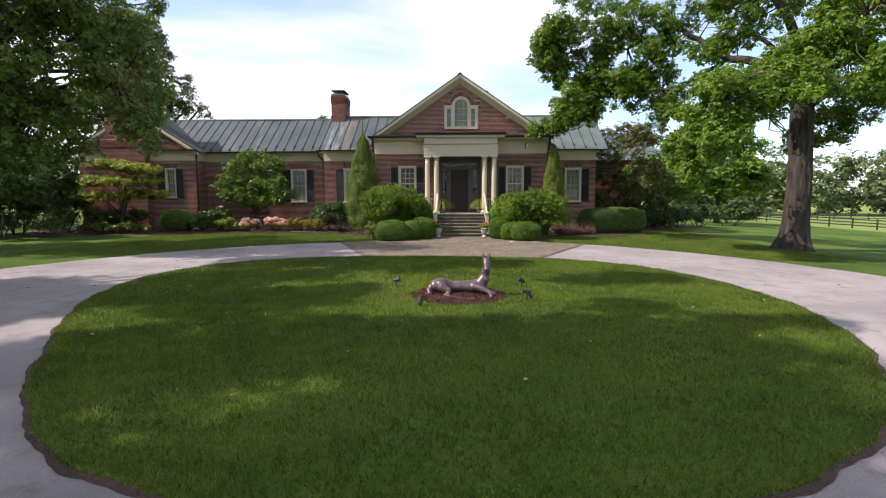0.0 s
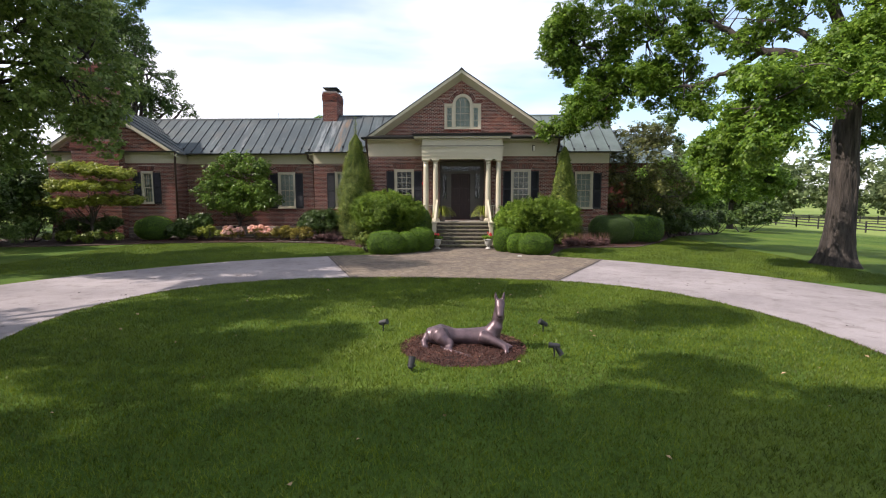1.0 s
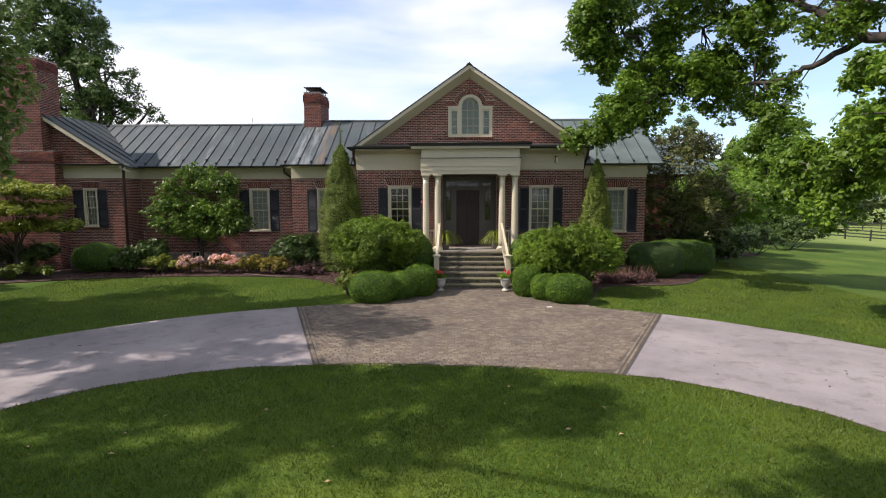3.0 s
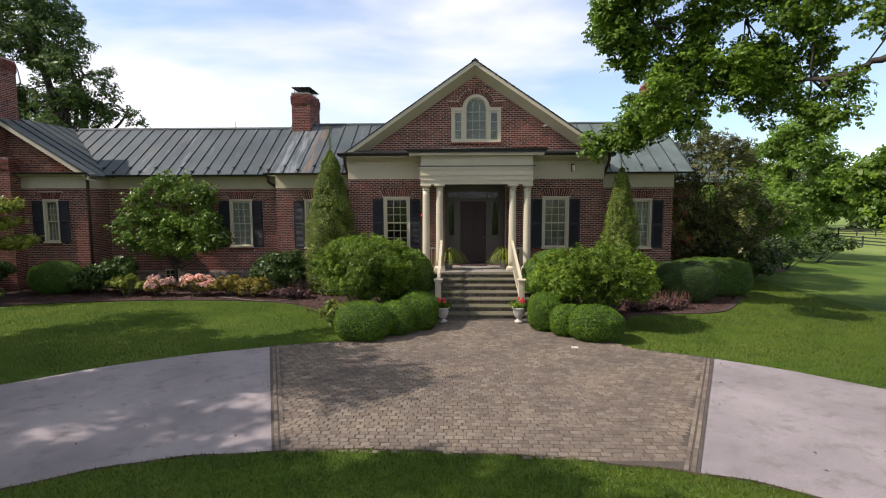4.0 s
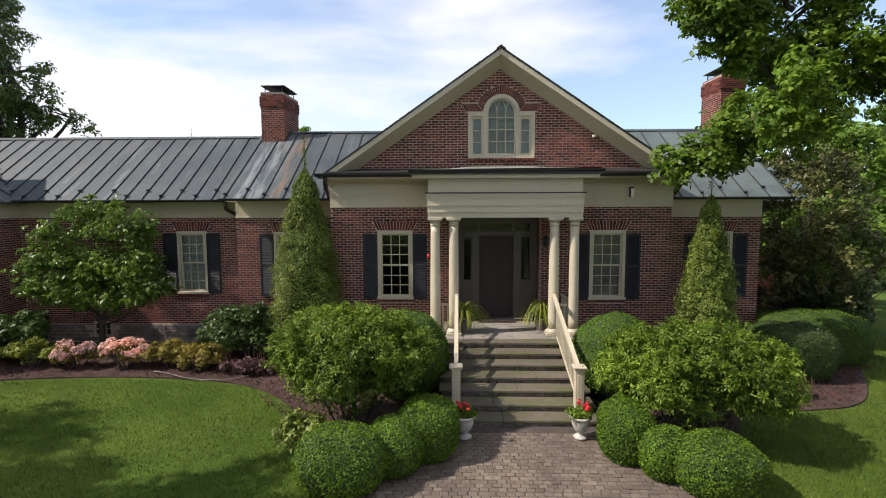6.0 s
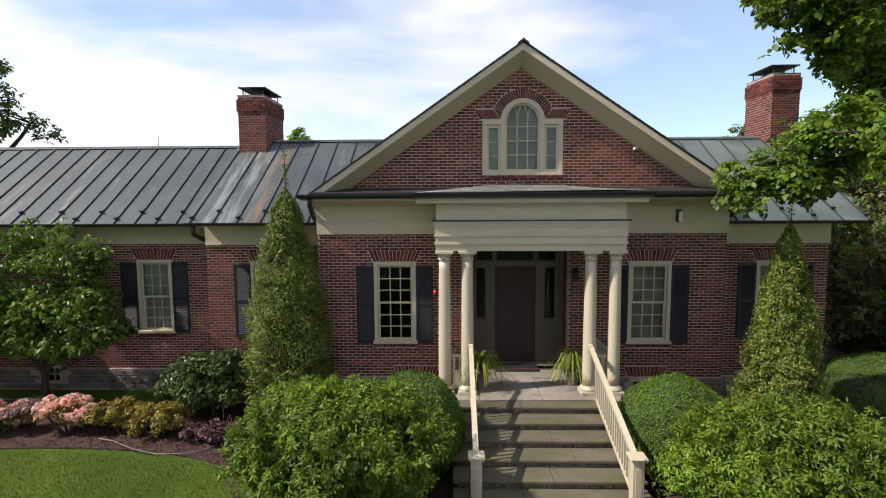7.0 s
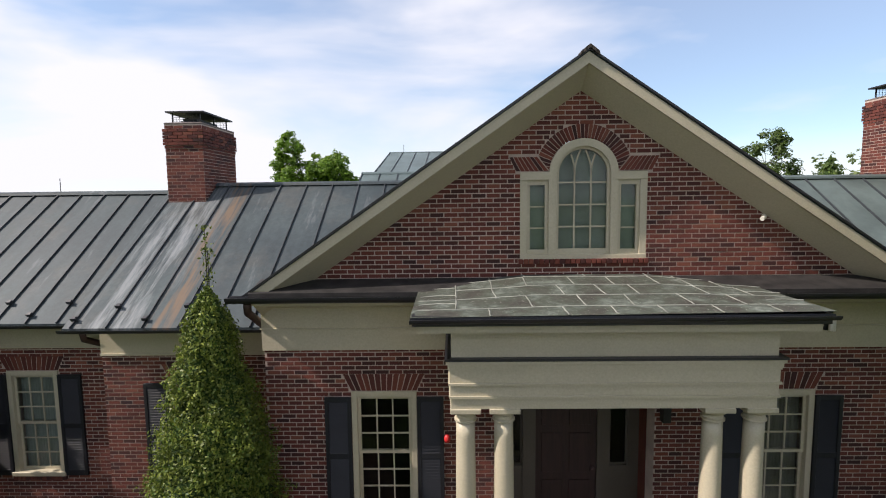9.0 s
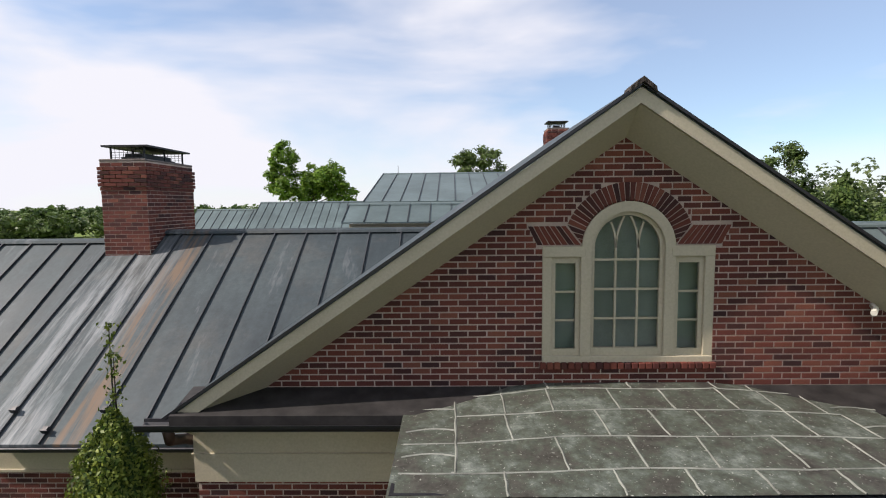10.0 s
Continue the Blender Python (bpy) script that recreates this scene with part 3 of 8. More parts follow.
class Courses:
    """Bricks of one wall: those inside the near stretch become parts of their own, the rest one mesh."""
    def __init__(self, wall, y, near=None, room=290):
        self.wall, self.y, self.near, self.room = wall, y, near, room
        self.rest, self.shared = Solid(), {}

    def put(self, a, b, lo, hi):
        n = self.near
        if n and self.room > 0 and n[0] < (a + b) / 2 < n[1] and n[2] < (lo + hi) / 2 < n[3]:
            w, h = round(b - a, 3), round(hi - lo, 3)
            if (w, h) not in self.shared:
                v, f = brick_box(-w / 2, w / 2, 0, -h / 2, h / 2)
                self.shared[w, h] = mesh("brick", v, f, M["brick"])
            ob = part("brick", self.shared[w, h], None, self.wall)
            ob.location = ((a + b) / 2, self.y, (lo + hi) / 2)
            self.room -= 1
        else:
            self.rest.add(*brick_box(a, b, self.y, lo, hi))

    def wedge(self, quad):
        """A brick of an arch, from four (x, z) corners."""
        c = Vector((sum(p[0] for p in quad) / 4, sum(p[1] for p in quad) / 4))
        inner = [tuple(c + (Vector(p) - c) * 0.94) for p in quad]
        v = [(x, self.y + 0.004, z) for x, z in quad] + [(x, self.y - 0.008, z) for x, z in inner]
        self.rest.add(v, [(4, 5, 6, 7), (0, 1, 5, 4), (1, 2, 6, 5), (2, 3, 7, 6), (3, 0, 4, 7)])

    def done(self):
        ob = part("brickwork", mesh("brickwork", self.rest.v, self.rest.f, M["brick_run"]), None, self.wall)
        return tagged(ob, kind="stuff")


def flat_arch(courses, x0, x1, z0, h=0.27, splay=0.13, count=None):
    n = count or int((x1 - x0) / 0.072)
    for i in range(n):
        t0, t1 = i / n + 0.006, (i + 1) / n - 0.006
        lo = [x0 + (x1 - x0) * t for t in (t0, t1)]
        hi = [x0 - splay + (x1 - x0 + 2 * splay) * t for t in (t0, t1)]
        courses.wedge([(lo[0], z0 + 0.004), (lo[1], z0 + 0.004), (hi[1], z0 + h - 0.005), (hi[0], z0 + h - 0.005)])


def arch_block(x0, x1, z0, h=0.27, splay=0.13):
    def stretch(lo, hi):
        mid = (lo + hi) / 2
        if z0 <= mid < z0 + h:
            k = splay * (mid - z0) / h
            return [(x0 - k - 0.01, x1 + k + 0.01)]
        return []
    return stretch


def window_unit(x0, x1, z0, z1, y, cols, rows, name="window", backing="blind", label="cream double-hung window with small panes"):
    """A sash window set in the wall: casing, sill, two sashes with glazing bars, panes, and what hangs behind it."""
    w = thing(name, label, "window")
    w.parent = house
    del w["category"]
    f = 0.085
    part("jamb", Solid().box(x0, x0 + f, y - 0.03, y + 0.12, z0, z1, 0.006).mesh("jamb"), M["cream"], w)
    part("jamb", Solid().box(x1 - f, x1, y - 0.03, y + 0.12, z0, z1, 0.006).mesh("jamb"), M["cream"], w)
    part("head", Solid().box(x0 + f, x1 - f, y - 0.03, y + 0.12, z1 - f, z1, 0.006).mesh("head"), M["cream"], w)
    part("sill", Solid().box(x0 - 0.03, x1 + 0.03, y - 0.07, y + 0.12, z0 - 0.045, z0 + 0.03, 0.008).mesh("sill"), M["cream"], w)
    part("brick_sill", row_lock(x0 - 0.02, x1 + 0.02, y, z0 - 0.12, z0 - 0.045), M["brick_run"], w)
    a, b, c, d = x0 + f, x1 - f, z0 + 0.03, z1 - f
    mid = (c + d) / 2
    for k, (p, q, yy) in enumerate(((mid - 0.02, d, y + 0.03), (c, mid + 0.02, y + 0.065))):
        s = Solid()
        r = 0.045
        s.box(a, a + r, yy, yy + 0.032, p, q).box(b - r, b, yy, yy + 0.032, p, q)
        s.box(a + r, b - r, yy, yy + 0.032, p, p + r).box(a + r, b - r, yy, yy + 0.032, q - r, q)
        for i in range(1, cols):
            xx = a + r + (b - a - 2 * r) * i / cols
            s.box(xx - 0.010, xx + 0.010, yy + 0.002, yy + 0.028, p + r, q - r)
        for i in range(1, rows):
            zz = p + r + (q - p - 2 * r) * i / rows
            s.box(a + r, b - r, yy + 0.003, yy + 0.027, zz - 0.010, zz + 0.010)
        part("upper_sash" if k == 0 else "lower_sash", s.mesh("sash"), M["cream"], w)
        g = part("pane", Solid().box(a + r, b - r, yy + 0.012, yy + 0.017, p + r, q - r).mesh("pane"), M["glass"], w)
        g.visible_shadow = False
    if backing:
        folds, v, fc = 60, [], []
        for i in range(folds + 1):
            xx = a + (b - a) * i / folds
            v += [(xx, y + 0.17 + 0.012 * math.sin(i * 1.7), c), (xx, y + 0.17 + 0.012 * math.sin(i * 1.7), d)]
            if i:
                fc.append((2 * i - 2, 2 * i, 2 * i + 1, 2 * i - 1))
        part("curtain", mesh("curtain", v, fc, M[backing], True), None, w)
    return w


def row_lock(x0, x1, y, z0, z1):
    """A sill of bricks on edge, tilted out."""
    s = Solid()
    n = max(3, int((x1 - x0) / 0.072))
    for i in range(n):
        a, b = x0 + (x1 - x0) * i / n + 0.005, x0 + (x1 - x0) * (i + 1) / n - 0.005
        s.box(a, b, y - 0.055, y + 0.05, z0, z1 - 0.002, 0.006)
    return s.mesh("brick_sill")


def shutter(x0, x1, z0, z1, y):
    """A louvred shutter: stiles and rails, two fields of slats."""
    w = part("shutter", Solid().box(x0, x0 + 0.055, y - 0.055, y - 0.015, z0, z1, 0.004).box(x1 - 0.055, x1, y - 0.055, y - 0.015, z0, z1, 0.004)
             .box(x0 + 0.055, x1 - 0.055, y - 0.053, y - 0.017, z0, z0 + 0.10).box(x0 + 0.055, x1 - 0.055, y - 0.053, y - 0.017, z1 - 0.07, z1)
             .box(x0 + 0.055, x1 - 0.055, y - 0.053, y - 0.017, (z0 + z1) / 2 - 0.04, (z0 + z1) / 2 + 0.04)
             .box(x0 + 0.05, x1 - 0.05, y - 0.022, y - 0.012, z0 + 0.05, z1 - 0.05).mesh("shutter"), M["shutter"], house, "dark navy louvred wooden shutter")
    half = (x1 - x0 - 0.116) / 2
    if half not in SLATS:
        SLATS[half] = Solid().add([(-half, -0.018, -0.020), (half, -0.018, -0.020), (half, 0.012, 0.020), (-half, 0.012, 0.020), (-half, -0.012, -0.022), (half, -0.012, -0.022), (half, 0.018, 0.016), (-half, 0.018, 0.016)],
                                  [(0, 1, 2, 3), (7, 6, 5, 4), (0, 4, 5, 1), (3, 2, 6, 7)]).mesh("slat", M["shutter"])
    mid = (z0 + z1) / 2
    for lo, hi in ((z0 + 0.10, mid - 0.04), (mid + 0.04, z1 - 0.07)):
        n = int((hi - lo) / 0.045)
        for i in range(n):
            s = part("slat", SLATS[half], None, w)
            s.location = ((x0 + x1) / 2, y - 0.034, lo + (hi - lo) * (i + 0.5) / n)
    return w


SLATS = {}

# main block: front wall with the porch opening and two windows
WIN_L, WIN_R = (-3.42, -2.44, 1.62, 3.50), (2.44, 3.42, 1.62, 3.50)
PORCH = (-1.15, 1.10, 0.95, 3.95)
STONE_TOP, BRICK_TOP = 0.78, 4.14
wall_front = wall_backing("front_wall", -4.70, 4.64, STONE_TOP, BRICK_TOP, 0.0, [WIN_L, WIN_R, PORCH])
c = Courses(wall_front, 0.0)
arches = [arch_block(WIN_L[0], WIN_L[1], WIN_L[3]), arch_block(WIN_R[0], WIN_R[1], WIN_R[3]), arch_block(-2.90, -1.95, STONE_TOP, 0.25, 0.10), arch_block(2.50, 3.30, STONE_TOP, 0.25, 0.10)]


def open_stretches(holes, more=()):
    def stretch(lo, hi):
        out = [(h[0], h[1]) for h in holes if h[2] - 0.13 * (h is not PORCH) < (lo + hi) / 2 < h[3]]
        for m in more:
            out += m(lo, hi)
        return out
    return stretch


for q in lay_bricks(-4.70, 4.64, STONE_TOP, BRICK_TOP, open_stretches([WIN_L, WIN_R, PORCH], arches)):
    c.put(*q)
for w in (WIN_L, WIN_R):
    flat_arch(c, w[0], w[1], w[3])
for a0, a1 in ((-2.90, -1.95), (2.50, 3.30)):
    flat_arch(c, a0, a1, STONE_TOP + 0.004, 0.25, 0.10)
c.done()
window_unit(*WIN_L, 0.0, 3, 3, backing=None)
window_unit(*WIN_R, 0.0, 3, 3, backing="drape")
for w in (WIN_L, WIN_R):
    shutter(w[0] - 0.40, w[0] - 0.005, w[2] - 0.03, w[3] - 0.08, 0.0)
    shutter(w[1] + 0.005, w[1] + 0.40, w[2] - 0.03, w[3] - 0.08, 0.0)

# side and back walls, floors: they close the house
part("side_wall", Solid().box(-4.70, -4.40, 0.30, 4.5, 0.0, 4.6).mesh("side_wall"), M["brick_run"], house)
part("side_wall", Solid().box(4.34, 4.64, 0.30, 4.5, 0.0, 4.6).mesh("side_wall"), M["brick_run"], house)
part("back_wall", Solid().box(-21.3, 8.0, 7.2, 7.5, 0.0, 4.6).mesh("back_wall"), M["brick_run"], house)
for a, b in ((-4.4, 4.34), (-14.3, -4.72), (4.7, 7.2)):
    part("inner_wall", Solid().box(a, b, 3.2, 3.3, 0.0, 4.4).mesh("inner_wall"), M["terracotta"], house)
part("inner_floor", Solid().box(-4.4, 4.34, 0.61, 3.2, 0.85, 0.93).mesh("inner_floor"), M["terracotta"], house)

def cellar_window(x0, x1, z0, z1, y):
    w = thing("cellar_window", "small dark cellar window in the stone base", "window")
    w.parent = house
    del w["category"]
    s = Solid().box(x0, x0 + 0.05, y - 0.05, y, z0, z1).box(x1 - 0.05, x1, y - 0.05, y, z0, z1).box(x0 + 0.05, x1 - 0.05, y - 0.05, y, z0, z0 + 0.05).box(x0 + 0.05, x1 - 0.05, y - 0.05, y, z1 - 0.05, z1)
    for k in (1, 2):
        xx = x0 + (x1 - x0) * k / 3
        s.box(xx - 0.012, xx + 0.012, y - 0.045, y, z0 + 0.05, z1 - 0.05)
    s.box(x0 + 0.05, x1 - 0.05, y - 0.043, y, (z0 + z1) / 2 - 0.012, (z0 + z1) / 2 + 0.012)
    part("frame", s.mesh("frame"), M["cream"], w)
    part("pane", Solid().box(x0 + 0.05, x1 - 0.05, y - 0.030, y - 0.026, z0 + 0.05, z1 - 0.05).mesh("pane"), M["glass"], w)
    # black sheet that stands for the unlit cellar behind the pane
    part("shade", Solid().box(x0 + 0.05, x1 - 0.05, y - 0.012, y - 0.004, z0 + 0.05, z1 - 0.05).mesh("shade"), M["lamp_black"], w)


cellar_window(-2.75, -2.05, 0.36, 0.74, -0.02)
cellar_window(2.55, 3.25, 0.36, 0.74, -0.02)
cellar_window(-12.48, -11.92, 0.18, 0.62, 1.20)
cellar_window(-19.75, -19.1, 0.12, 0.52, 0.06)

# rubble stone plinth below the brick
rng = random.Random(5)
plinth = part("stone_plinth", Solid().box(-4.72, -1.9, -0.02, 0.28, -0.2, STONE_TOP).mesh("stone_plinth"), M["mortar"], house, "grey fieldstone foundation")
part("stone_plinth", Solid().box(1.85, 4.66, -0.02, 0.28, -0.2, STONE_TOP).mesh("stone_plinth"), M["mortar"], house, "grey fieldstone foundation")


def fieldstones(x0, x1, y, top, plinth, gaps=()):
    """Uneven stones laid over a plinth's face, left out where a cellar window sits."""
    s, z = Solid(), 0.0
    while z < top - 0.03:
        h = min(rng.uniform(0.09, 0.17), top - z)
        x = x0
        while x < x1 - 0.05:
            w = min(rng.uniform(0.14, 0.42), x1 - x)
            if not any(p < x + w and x < q and z + h > r for p, q, r in gaps):
                s.box(x + 0.008, x + w - 0.008, y - 0.025 - rng.random() * 0.015, y + 0.01, z + 0.007, z + h - 0.007, 0.012)
            x += w
        z += h
    tagged(part("fieldstone", s.mesh("fieldstone"), M["stone"], plinth), kind="stuff")


fieldstones(-4.72, -1.9, -0.02, STONE_TOP, plinth, [(-2.77, -2.03, 0.34)])
fieldstones(1.85, 4.66, -0.02, STONE_TOP, plinth, [(2.53, 3.27, 0.34)])

# gable wall with its Venetian window
GW = (-0.905, 0.905, 5.48, 6.72)
gable_wall = part("gable_wall", Solid().prism([(-4.5, 5.0), (-0.905, 5.0), (-0.905, 5.0 + (4.5 - 0.905) * PITCH)], 0.0, 0.3)
                  .prism([(0.905, 5.0), (4.5, 5.0), (0.905, 5.0 + (4.5 - 0.905) * PITCH)], 0.0, 0.3)
                  .box(-0.905, 0.905, 0.0, 0.3, 5.0, 5.48)
                  .prism([(-0.905, 6.72), (-0.50, 6.72), (-0.43, 6.97), (-0.25, 7.15), (0, 7.22), (0, 8.05), (-0.905, 7.46)], 0.0, 0.3)
                  .prism([(0.905, 6.72), (0.50, 6.72), (0.43, 6.97), (0.25, 7.15), (0, 7.22), (0, 8.05), (0.905, 7.46)], 0.0, 0.3).mesh("gable_wall"), M["mortar"], house)
c = Courses(gable_wall, 0.0, near=(-2.35, 1.9, 5.05, 6.72))


def gable_block(lo, hi):
    mid = (lo + hi) / 2
    edge = (7.83 - lo) / PITCH + 0.12
    out = [(-9, -edge), (edge, 9)]
    if 5.40 < mid < 6.72:
        out.append((-0.905 - (0.03 if mid < 5.48 else 0), 0.905 + (0.03 if mid < 5.48 else 0)))
    if mid >= 6.72:
        r = 0.712
        if mid - 6.69 < r:
            k = math.sqrt(r * r - (mid - 6.69) ** 2)
            out.append((-k, k))
        if mid < 6.94:
            s = 0.10 * (mid - 6.72) / 0.21
            out.append((-0.97 - s, 0.97 + s))
    return out


for q in lay_bricks(-4.3, 4.3, 5.0, 7.90, gable_block, 0.03):
    c.put(*q)
n = 32
for i in range(n):
    lo, hi = radians(6), radians(174)
    q = []
    for t, inner in (((i + 0.08) / n, True), ((i + 0.08) / n, False), ((i + 0.92) / n, False), ((i + 0.92) / n, True)):
        a = lo + (hi - lo) * t
        skew = 1.2727 * abs(math.cos(a)) - math.sin(a)
        r = 0.495 if inner else max(0.50, min(0.70, 0.5836 / skew if skew > 0 else 0.70) - 0.004)
        q.append((r * math.cos(a), 6.69 + r * math.sin(a)))
    c.wedge(q)
for side in (-1, 1):
    for i in range(7):
        lo = [0.965 - 0.0665 * (i + k) for k in (0.07, 0.93)]
        hi = [1.065 - 0.0575 * (i + k) for k in (0.07, 0.93)]
        c.wedge([(side * x, z) for x, z in ((lo[0], 6.727), (hi[0], 6.93), (hi[1], 6.93), (lo[1], 6.727))])
c.done()


def venetian_window():
    w = thing("arched_window", "cream three-part window with arched middle light", "window")
    w.parent = house
    del w["category"]
    y = 0.02
    x0, x1, z0, z1 = GW
    for a, b in ((x0, x0 + 0.10), (x1 - 0.10, x1)):
        part("jamb", Solid().box(a, b, y - 0.02, y + 0.10, z0, z1 - 0.05, 0.005).mesh("jamb"), M["cream"], w)
    part("sill", Solid().box(x0, x1, y - 0.035, y + 0.10, z0 - 0.02, z0 + 0.05, 0.006).mesh("sill"), M["cream"], w)
    for sx in (-1, 1):
        a, b = sorted((sx * 0.385, sx * 0.50))
        part("mullion", Solid().box(a, b, y - 0.025, y + 0.10, z0 + 0.05, z1 + 0.005, 0.005).mesh("mullion"), M["cream"], w)
        a, b = sorted((sx * 0.45, sx * 0.905))
        part("head", Solid().box(a, b, y - 0.029, y + 0.097, z1 - 0.12, z1 - 0.005, 0.005).mesh("head"), M["cream"], w)
    s, n = Solid(), 28
    for i in range(n):
        a0, a1 = math.pi * i / n, math.pi * (i + 1) / n
        v = [(r * math.cos(a), yy, 6.69 + r * math.sin(a)) for yy in (y - 0.03, y + 0.10) for a in (a0, a1) for r in (0.385, 0.492)]
        s.add(v, [(0, 1, 3, 2), (5, 4, 6, 7), (1, 5, 7, 3), (0, 2, 6, 4)])
    part("arched_head", s.mesh("arched_head", weld=True), M["cream"], w)
    s = Solid()
    for i in range(n):
        a0, a1 = math.pi * i / n, math.pi * (i + 1) / n
        v = [(r * math.cos(a), yy, 6.69 + r * math.sin(a)) for yy in (y + 0.02, y + 0.07) for a in (a0, a1) for r in (0.345, 0.388)]
        s.add(v, [(0, 1, 3, 2), (5, 4, 6, 7), (1, 5, 7, 3), (0, 2, 6, 4)])
    s.box(-0.388, -0.345, y + 0.02, y + 0.07, z0 + 0.05, 6.69).box(0.345, 0.388, y + 0.02, y + 0.07, z0 + 0.05, 6.69).box(-0.345, 0.345, y + 0.02, y + 0.07, z0 + 0.05, z0 + 0.13)
    for xx in (-0.118, 0.118):
        s.box(xx - 0.011, xx + 0.011, y + 0.03, y + 0.06, z0 + 0.13, 6.69)
    for k in range(1, 4):
        zz = z0 + 0.13 + 0.318 * k
        s.box(-0.345, 0.345, y + 0.031, y + 0.059, zz - 0.011, zz + 0.011)
    # crossing tracery in the head
    for cx in (-0.118 - 0.71, -0.118 + 0.71, 0.118 - 0.71, 0.118 + 0.71, -0.355 - 0.0, 0.355 + 0.0):
        for i in range(16):
            pts = []
            for a in (i / 16, (i + 1) / 16):
                ang = a * math.pi / 2
                r = 0.71 if abs(cx) > 0.36 else 0.0
                sx = 1 if cx < 0 else -1
                pts.append((cx + sx * r * math.cos(ang), 6.69 + r * math.sin(ang)))
            if all(math.hypot(p[0], p[1] - 6.69) < 0.36 for p in pts) and r:
                s.beam((pts[0][0], y + 0.045, pts[0][1]), (pts[1][0], y + 0.045, pts[1][1]), 0.028, 0.02)
    part("middle_sash", s.mesh("middle_sash"), M["cream"], w)
    v = [(0, y + 0.05, 6.69)] + [(0.36 * math.cos(math.pi * i / n), y + 0.05, 6.69 + 0.36 * math.sin(math.pi * i / n)) for i in range(n + 1)]
    v += [(-0.36, y + 0.05, z0 + 0.1), (0.36, y + 0.05, z0 + 0.1)]
    f = [(0, i, i + 1) for i in range(1, n + 1)] + [(1, n + 1, n + 2, n + 3)]
    g = part("pane", mesh("pane", v, f), M["glass"], w)
    g.visible_shadow = False
    for sx in (-1, 1):
        a, b = sorted((sx * 0.50, sx * 0.805))
        s = Solid()
        s.box(a, a + 0.045, y + 0.015, y + 0.06, z0 + 0.05, z1 - 0.12).box(b - 0.045, b, y + 0.015, y + 0.06, z0 + 0.05, z1 - 0.12)
        s.box(a + 0.045, b - 0.045, y + 0.015, y + 0.06, z0 + 0.05, z0 + 0.12).box(a + 0.045, b - 0.045, y + 0.015, y + 0.06, z1 - 0.19, z1 - 0.12)
        for k in (1, 2):
            zz = z0 + 0.12 + 0.31 * k
            s.box(a + 0.045, b - 0.045, y + 0.025, y + 0.055, zz - 0.010, zz + 0.010)
        part("side_sash", s.mesh("side_sash"), M["cream"], w)
        g = part("pane", Solid().box(a + 0.045, b - 0.045, y + 0.038, y + 0.043, z0 + 0.12, z1 - 0.19).mesh("pane"), M["glass"], w)
        g.visible_shadow = False
    part("brick_sill", row_lock(GW[0] - 0.03, GW[1] + 0.03, 0.0, 5.40, 5.47), M["brick_run"], w)
    v, f = [], []
    for i in range(61):
        xx = -0.85 + 1.7 * i / 60
        top = 6.6 if abs(xx) > 0.4 else 7.05
        v += [(xx, 0.16, z0 + 0.02), (xx, 0.16, top)]
        if i:
            f.append((2 * i - 2, 2 * i, 2 * i + 1, 2 * i - 1))
    part("blind", mesh("blind", v, f, M["shade_blind"], True), None, w)


venetian_window()

# cornice band over the front wall
part("frieze", Solid().box(-4.72, 4.66, -0.035, 0.3, BRICK_TOP, 4.80).box(-4.735, 4.675, -0.06, -0.03, 4.46, 4.475).mesh("frieze"), M["cream"], house, "cream painted frieze board")
part("cornice", Solid().prism_x([(-0.03, 4.78), (-0.10, 4.80), (-0.20, 4.86), (-0.46, 4.90), (-0.46, 4.96), (0.1, 4.96), (0.1, 4.78)], -4.76, 4.70).mesh("cornice"), M["cream"], house)


def gutter(a, b, r=0.065, name="gutter"):
    """A half-round dark gutter from a to b along x, with a lip."""
    n, v, f = 9, [], []
    for p in (a, b):
        for k in range(n):
            ang = math.pi * k / (n - 1)
            for rr in (r, r - 0.012):
                v.append((p[0], p[1] - rr * math.cos(ang), p[2] - rr * math.sin(ang)))
    m = 2 * n
    for k in range(n - 1):
        f += [(2 * k, 2 * k + 2, m + 2 * k + 2, m + 2 * k), (2 * k + 1, m + 2 * k + 1, m + 2 * k + 3, 2 * k + 3)]
    f += [(0, m, m + 1, 1), (2 * n - 2, 2 * n - 1, m + 2 * n - 1, m + 2 * n - 2)]
    f += [tuple(range(0, m, 2)) + tuple(range(m - 1, 0, -2)), tuple(range(m, 2 * m, 2)) + tuple(range(2 * m - 1, m, -2))]
    return part(name, mesh(name, v, f), M["black"], house, "black half-round metal gutter")


gutter((-4.98, -0.54, 5.045), (4.90, -0.54, 5.045), 0.095)
# flashed ledge above the cornice
part("ledge", Solid().prism_x([(-0.49, 4.965), (-0.49, 5.085), (0.02, 5.205), (0.02, 4.965)], -4.71, 4.65).mesh("ledge"), M["ledge"], house, "dark weathered metal ledge")


